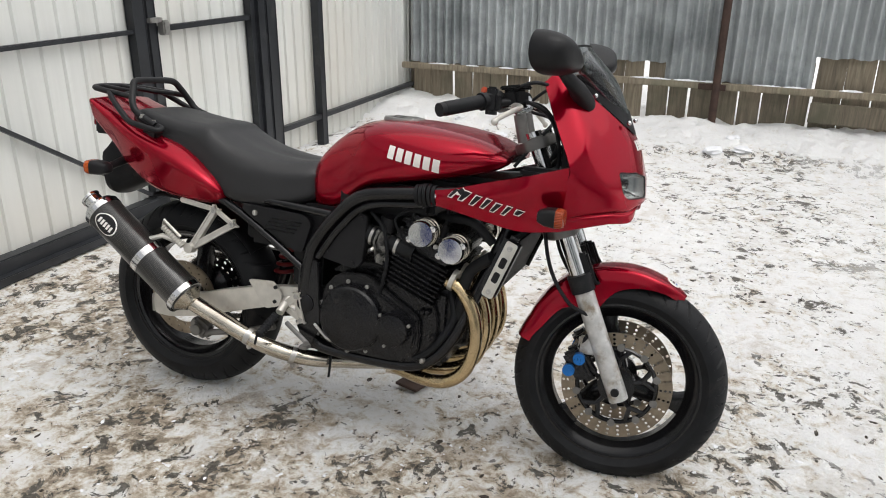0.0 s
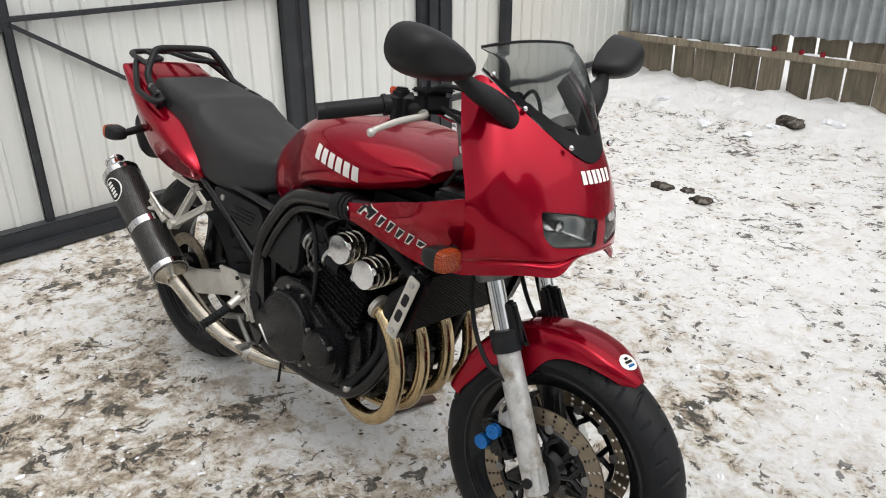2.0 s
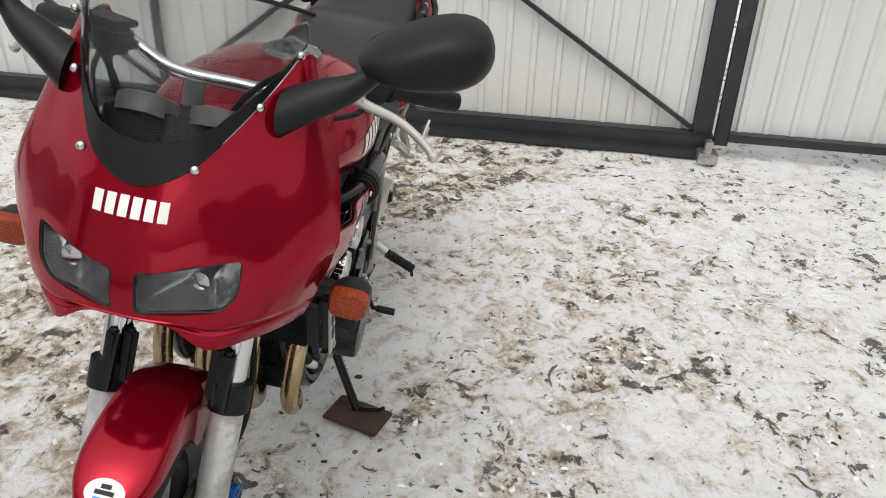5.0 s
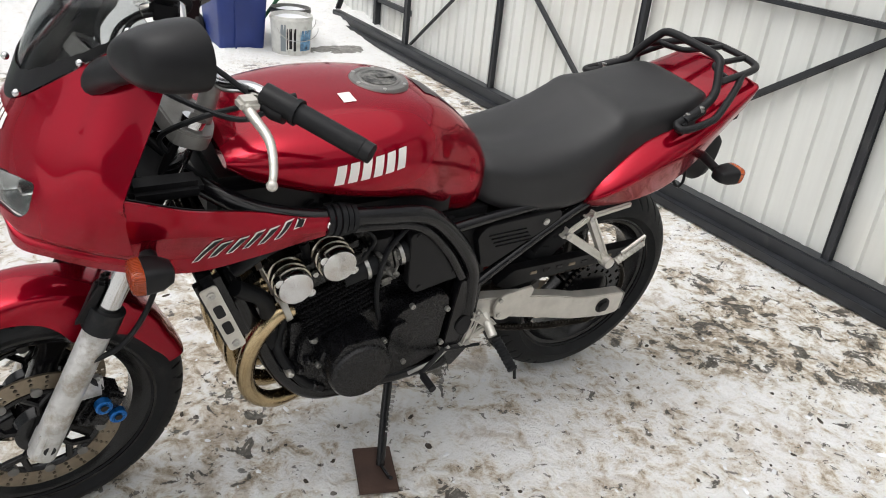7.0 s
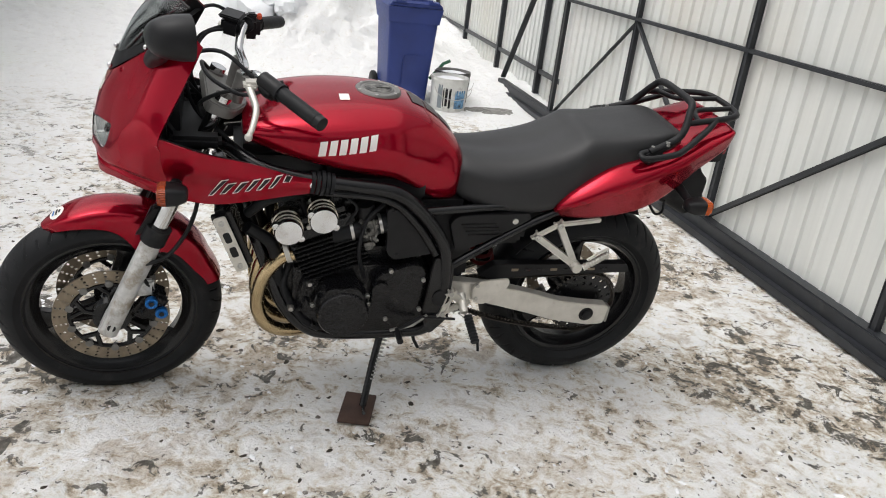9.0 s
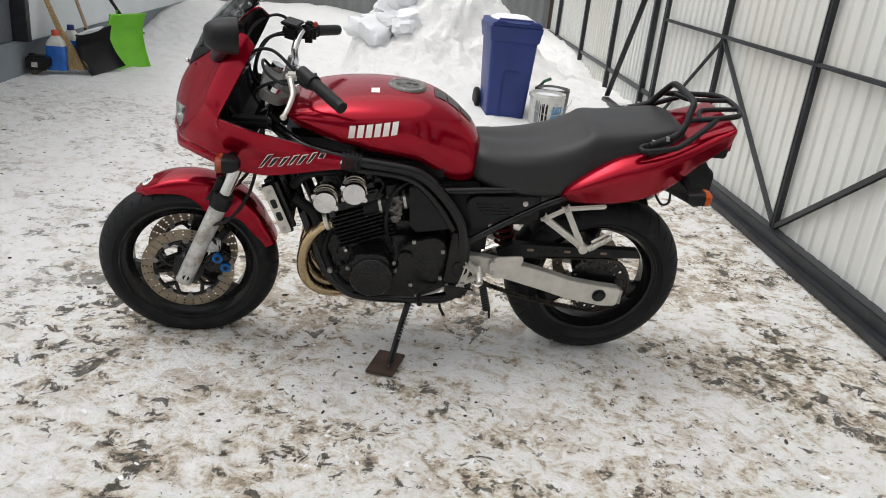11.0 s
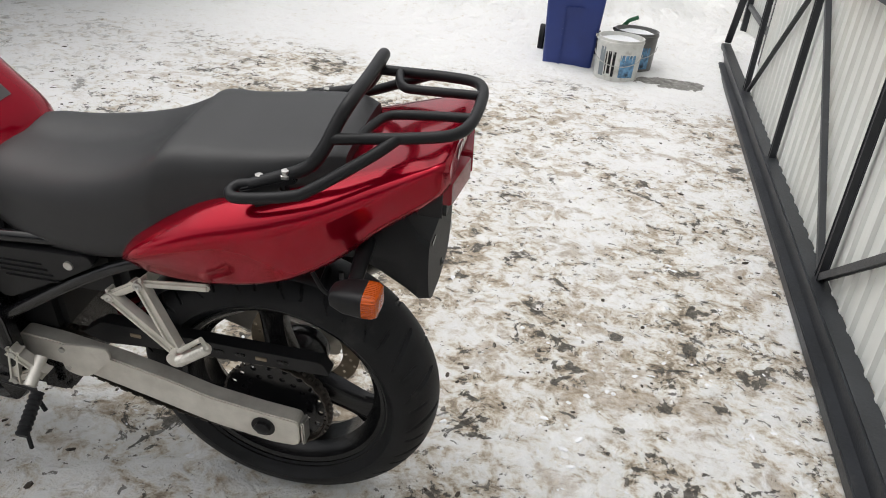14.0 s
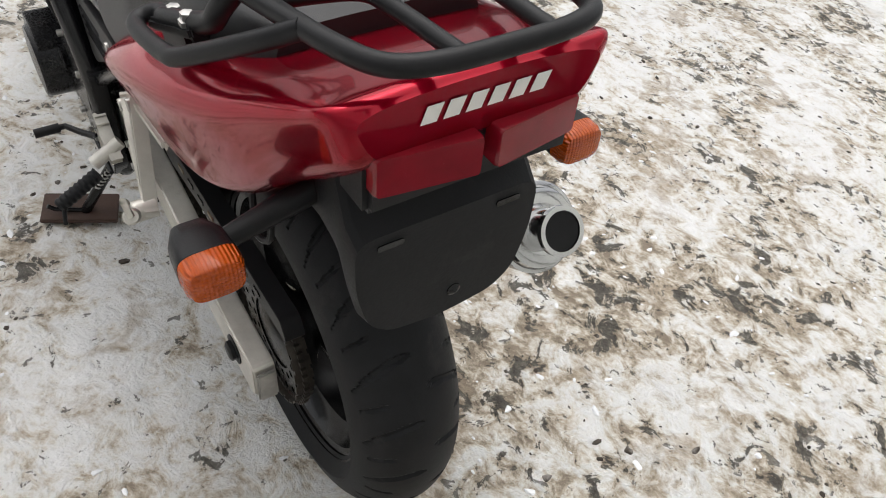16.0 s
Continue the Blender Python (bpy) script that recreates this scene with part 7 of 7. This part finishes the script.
def jug(x, y, z, yaw):
    j = thing("fluid_jug", "blue plastic screenwash jug against the plinth", "jug", pose(x, y, z, 0, 0, yaw), "jugs by the wall")
    part("body", tapered(B(), 0.155, 0.11, 0.0, 0.15, 0.105, 0.20, 0.03), JUG, j)
    bm = tapered(B(), 0.15, 0.105, 0.197, 0.13, 0.09, 0.235, 0.03)
    tapered(bm, 0.13, 0.09, 0.233, 0.05, 0.05, 0.285, 0.02)
    part("shoulder", bm, PAIL, j, "milky empty top of the jug")
    part("cap", lathe(B(), [(0.001, 0.28), (0.03, 0.281), (0.030, 0.32), (0.026, 0.326), (0.001, 0.327)], 16, "z"), CAP_RED if yaw > 0 else BLUE, j)
    for k in range(4):
        bm = tapered(B(), 0.157, 0.112, 0.035 + 0.042 * k, 0.157, 0.112, 0.047 + 0.042 * k, 0.03)
        part("moulded_ring", bm, JUG, j)


GZ = 0.05
jug(3.735, -4.17, GZ, 8)
jug(3.74, -4.50, GZ + 0.01, -12)
bm = B()
box(bm, (0, 0, 0.06), (0.17, 0.12, 0.12), 0.018)
box(bm, (0.035, 0, 0.125), (0.05, 0.05, 0.02), 0.006)
box(bm, (-0.095, 0, 0.07), (0.03, 0.07, 0.09), 0.012)
bat = tagged(part("black_box", bm, PLASTIC), "small black plastic box beside the jugs", "box")
part("label", box(B(), (0.02, 0.0615, 0.05), (0.045, 0.003, 0.04), 0.001), PAIL, bat, "small white label")
bat.matrix_world = pose(3.86, -4.08, GZ, 0, 0, 20)

broom = thing("broom", "straw broom leaning against the house wall", "broom")
foot, head_ = Vector((3.60, -4.24, GZ)), Vector((3.89, -4.345, 0.66))
rnd = random.Random(8)
bm = B()
for k in range(150):
    a, q = rnd.uniform(0, 2 * math.pi), math.sqrt(rnd.random())
    spread = Vector((math.cos(a) * 0.095 * q, math.sin(a) * 0.06 * q, 0.02 * rnd.random()))
    tube(bm, [foot + spread, foot.lerp(head_, 0.28) + spread * 0.5, foot.lerp(head_, 0.5) + spread * 0.24, foot.lerp(head_, 1.05 + 0.1 * rnd.random()) + spread * 0.16], 0.0042, 4)
part("bristles", bm, STRAW, broom)
part("handle", tube(B(), [foot.lerp(head_, 0.45), foot.lerp(head_, 1.1)], 0.016, 8), STRAW, broom)
for f in (0.35, 0.43, 0.51, 0.6, 0.7, 0.8, 0.9, 1.0):
    p = foot.lerp(head_, f)
    r = 0.036 - 0.017 * f
    part("binding", tube(B(), [p + Vector((r * math.cos(a), r * 0.8 * math.sin(a), 0.1 * r * math.cos(a))) for a in [2 * math.pi * k / 16 for k in range(16)]], 0.004, 6, closed=True), HANDLE, broom)


def shovel(base, up_way, facing, wide, tall, bow, top, material, handle, label, snowy=False):
    """Scoop standing on its lip: blade curved across and along, ribs, rolled upper edge, shaft to the wall."""
    sh = thing("snow_shovel", label, "shovel")
    base, d, n_ = Vector(base), Vector(up_way).normalized(), Vector(facing).normalized()
    side_ = d.cross(n_).normalized()
    n_ = side_.cross(d).normalized()

    def at(u, f, off=0.0):
        curl = bow * math.sin(math.pi * (0.1 + 0.75 * f)) + 0.9 * bow * max(0.0, f - 0.75) / 0.25 * -1.0
        return base + d * (tall * f) + side_ * (wide / 2 * u) - n_ * (curl - 0.06 * abs(u) ** 4 + off)
    bm = B()
    skin(bm, [[at(u / 7, f / 12) for u in range(-7, 8)] for f in range(13)], around=False)
    part("blade", shell(bm, 0.006), material, sh)
    for u in (-0.66, -0.33, 0.0, 0.33, 0.66):
        part("rib", tube(B(), [at(u, f / 8, 0.004) for f in range(1, 9)], 0.007, 6), material, sh)
    part("lip", tube(B(), [at(u / 5, 1.0) for u in range(-5, 6)], 0.010, 6), material, sh)
    part("socket", tube(B(), [at(0, 0.45, 0.03), at(0, 0.8, 0.03), at(0, 0.95, 0.02).lerp(Vector(top), 0.1)], 0.022, 10), material, sh)
    part("shaft", tube(B(), [at(0, 0.95, 0.02), Vector(top)], 0.015, 8), handle, sh)
    if snowy:
        bm = B()
        bmesh.ops.create_icosphere(bm, subdivisions=3, radius=1.0)
        for v in bm.verts:
            k = 1 + 0.3 * noise.noise(v.co * 1.7)
            v.co = at(0, 1.0) + side_ * (0.13 * v.co.x * k) + n_ * (0.06 * v.co.y * k + 0.01) + Vector((0, 0, 0.018 * v.co.z * k + 0.012))
        part("snow", bm, SNOW, sh, "snow left on the scoop")


shovel((3.38, -4.33, GZ - 0.01), (0.50, -0.1, 1.0), (-0.80, 0.60, 0.1), 0.34, 0.34, 0.08, (3.885, -4.75, 0.92), PLASTIC, HANDLE, "black plastic snow shovel with wooden shaft and snow on it", True)
shovel((3.27, -4.62, GZ - 0.01), (0.16, -0.1, 1.0), (-0.72, 0.66, 0.1), 0.34, 0.46, 0.07, (3.885, -5.0, 1.04), GREEN, PLASTIC, "bright green plastic snow shovel leaning on the house")

ff = thing("far_fence", "grey profiled sheet fence at the yard's end", "fence")
bm = B()
n = 120
prev = None
for i in range(n + 1):
    x = -1.6 + 9.0 * i / n
    y = -10.4 + (0.02 if i % 2 else 0.0)
    cur = [bm.verts.new((x, y, 0.0)), bm.verts.new((x, y, 2.1)), bm.verts.new((x, y - 0.01, 2.1)), bm.verts.new((x, y - 0.01, 0.0))]
    if prev:
        for a in range(3):
            bm.faces.new((prev[a], cur[a], cur[a + 1], prev[a + 1]))
    prev = cur
part("sheet", bm, GREY_FENCE, ff, smooth=15)
for x in (-1.5, 0.9, 3.3):
    bm = B()
    box(bm, (x, -10.35, 1.0), (0.05, 0.05, 2.1), 0.004)
    part("fence_post", bm, RUST, ff)

# blocks of packed snow on the shovelled face of the heap
rnd = random.Random(31)
for k in range(26):
    x, y = rnd.uniform(0.72, 1.34), rnd.uniform(-6.25, -5.45)
    r = rnd.uniform(0.05, 0.15) * (1.0 if x < 1.15 else 0.8)
    bm = B()
    bmesh.ops.create_cube(bm, size=2.0)
    bmesh.ops.subdivide_edges(bm, edges=bm.edges[:], cuts=5, use_grid_fill=True)
    for v in bm.verts:
        q = v.co.normalized().lerp(v.co, 0.45)
        q *= 1 + 0.28 * noise.noise(v.co * 1.3 + Vector((x, y, 0)) * 9) + 0.12 * noise.noise(v.co * 4 + Vector((x, y, 3)) * 9)
        v.co = Vector((q.x * r * 1.15, q.y * r, q.z * r * 0.8))
    ob = tagged(part("snow_block", bm, SNOW), "rough block of packed snow on the shovelled heap", "snow block", "snow blocks on the heap")
    ob.matrix_world = pose(x, y, ground_height(x, y) + r * 0.25, rnd.uniform(-25, 25), rnd.uniform(-25, 25), rnd.uniform(0, 180))

for k in range(9):
    x, y = rnd.uniform(-0.9, 3.2), rnd.uniform(3.75, 4.25)
    r = rnd.uniform(0.03, 0.06)
    bm = B()
    bmesh.ops.create_icosphere(bm, subdivisions=3, radius=r)
    for v in bm.verts:
        k = 1 + 0.55 * noise.noise(v.co * (1.6 / r) + Vector((x, y, 0)) * 7) + 0.25 * noise.noise(v.co * (5 / r))
        v.co = Vector((v.co.x * k * 1.4, v.co.y * k, v.co.z * k * 0.55))
    ob = tagged(part("snow_lump", bm, SNOW), "small lump of snow on the bank by the fence", "snow lump", "snow lumps on the bank")
    ob.matrix_world = pose(x, y, ground_height(x, y) + r * 0.1, 0, 0, rnd.uniform(0, 180))

# lumps of dark ice and small things by the old fence
rnd = random.Random(21)
for x, y, r in ((0.395, 4.06, 0.07), (0.596, 2.56, 0.042), (0.339, 2.61, 0.046), (0.46, 2.66, 0.03)):
    bm = B()
    bmesh.ops.create_icosphere(bm, subdivisions=3, radius=r)
    for v in bm.verts:
        k = 1 + 0.6 * noise.noise(v.co * (2.2 / r) + Vector((x, y, 0)) * 9) + 0.3 * noise.noise(v.co * (6 / r))
        v.co = Vector((v.co.x * k * 1.2, v.co.y * k, v.co.z * k * 0.5))
    ob = tagged(part("dirt_clod", bm, CLOD), "dark frozen clod of earth on snow", "clod", "clods on the snow")
    ob.matrix_world = pose(x, y, ground_height(x, y) + r * 0.18)
for x in (0.023, 0.214, 0.355):
    bm = lathe(B(), [(0.001, 0.0), (0.017, 0.001), (0.018, 0.022), (0.014, 0.032), (0.001, 0.034)], 14, "z")
    ob = tagged(part("red_cap", bm, REDLENS), "small dark red plastic cap on the fence rail", "cap", "caps on the rail")
    ob.matrix_world = pose(x, FY - 0.06, 0.44)


# loose crumbs of snow and dark grit on the trodden yard
def crumbs(name, count, seed, small, large, material, label):
    """Many small flattened lumps scattered on the ground, in one mesh."""
    r_ = random.Random(seed)
    t5 = (1 + 5 ** 0.5) / 2
    ico = [Vector(v).normalized() for v in ((-1, t5, 0), (1, t5, 0), (-1, -t5, 0), (1, -t5, 0), (0, -1, t5), (0, 1, t5), (0, -1, -t5), (0, 1, -t5), (t5, 0, -1), (t5, 0, 1), (-t5, 0, -1), (-t5, 0, 1))]
    tri = ((0, 11, 5), (0, 5, 1), (0, 1, 7), (0, 7, 10), (0, 10, 11), (1, 5, 9), (5, 11, 4), (11, 10, 2), (10, 7, 6), (7, 1, 8), (3, 9, 4), (3, 4, 2), (3, 2, 6), (3, 6, 8), (3, 8, 9), (4, 9, 5), (2, 4, 11), (6, 2, 10), (8, 6, 7), (9, 8, 1))
    verts, faces = [], []
    while len(verts) < count * 12:
        x, y = r_.uniform(-1.15, 3.4), r_.uniform(-2.8, 3.4)
        if noise.noise(Vector((x * 1.6, y * 1.6, seed))) < r_.uniform(-0.5, 0.3):
            continue
        q = small + (large - small) * r_.random() ** 3
        a, st = r_.uniform(0, math.pi), r_.uniform(1.0, 2.2)
        z = ground_height(x, y)
        n0 = len(verts)
        for v in ico:
            k = q * r_.uniform(0.65, 1.2)
            u, w = v.x * k * st, v.y * k
            verts.append((x + u * math.cos(a) - w * math.sin(a), y + u * math.sin(a) + w * math.cos(a), z + v.z * k * 0.45))
        faces.extend(tuple(n0 + i for i in f) for f in tri)
    me = bpy.data.meshes.new(name)
    me.from_pydata(verts, [], faces)
    me.materials.append(material)
    tagged(new(name, me), label, "debris", kind="stuff")


crumbs("snow_crumbs", 3000, 5, 0.003, 0.009, SNOW, "loose crumbs of trodden snow on the yard")
crumbs("dark_grit", 1800, 9, 0.002, 0.010, CLOD, "dark grit and bits of earth on the snow")
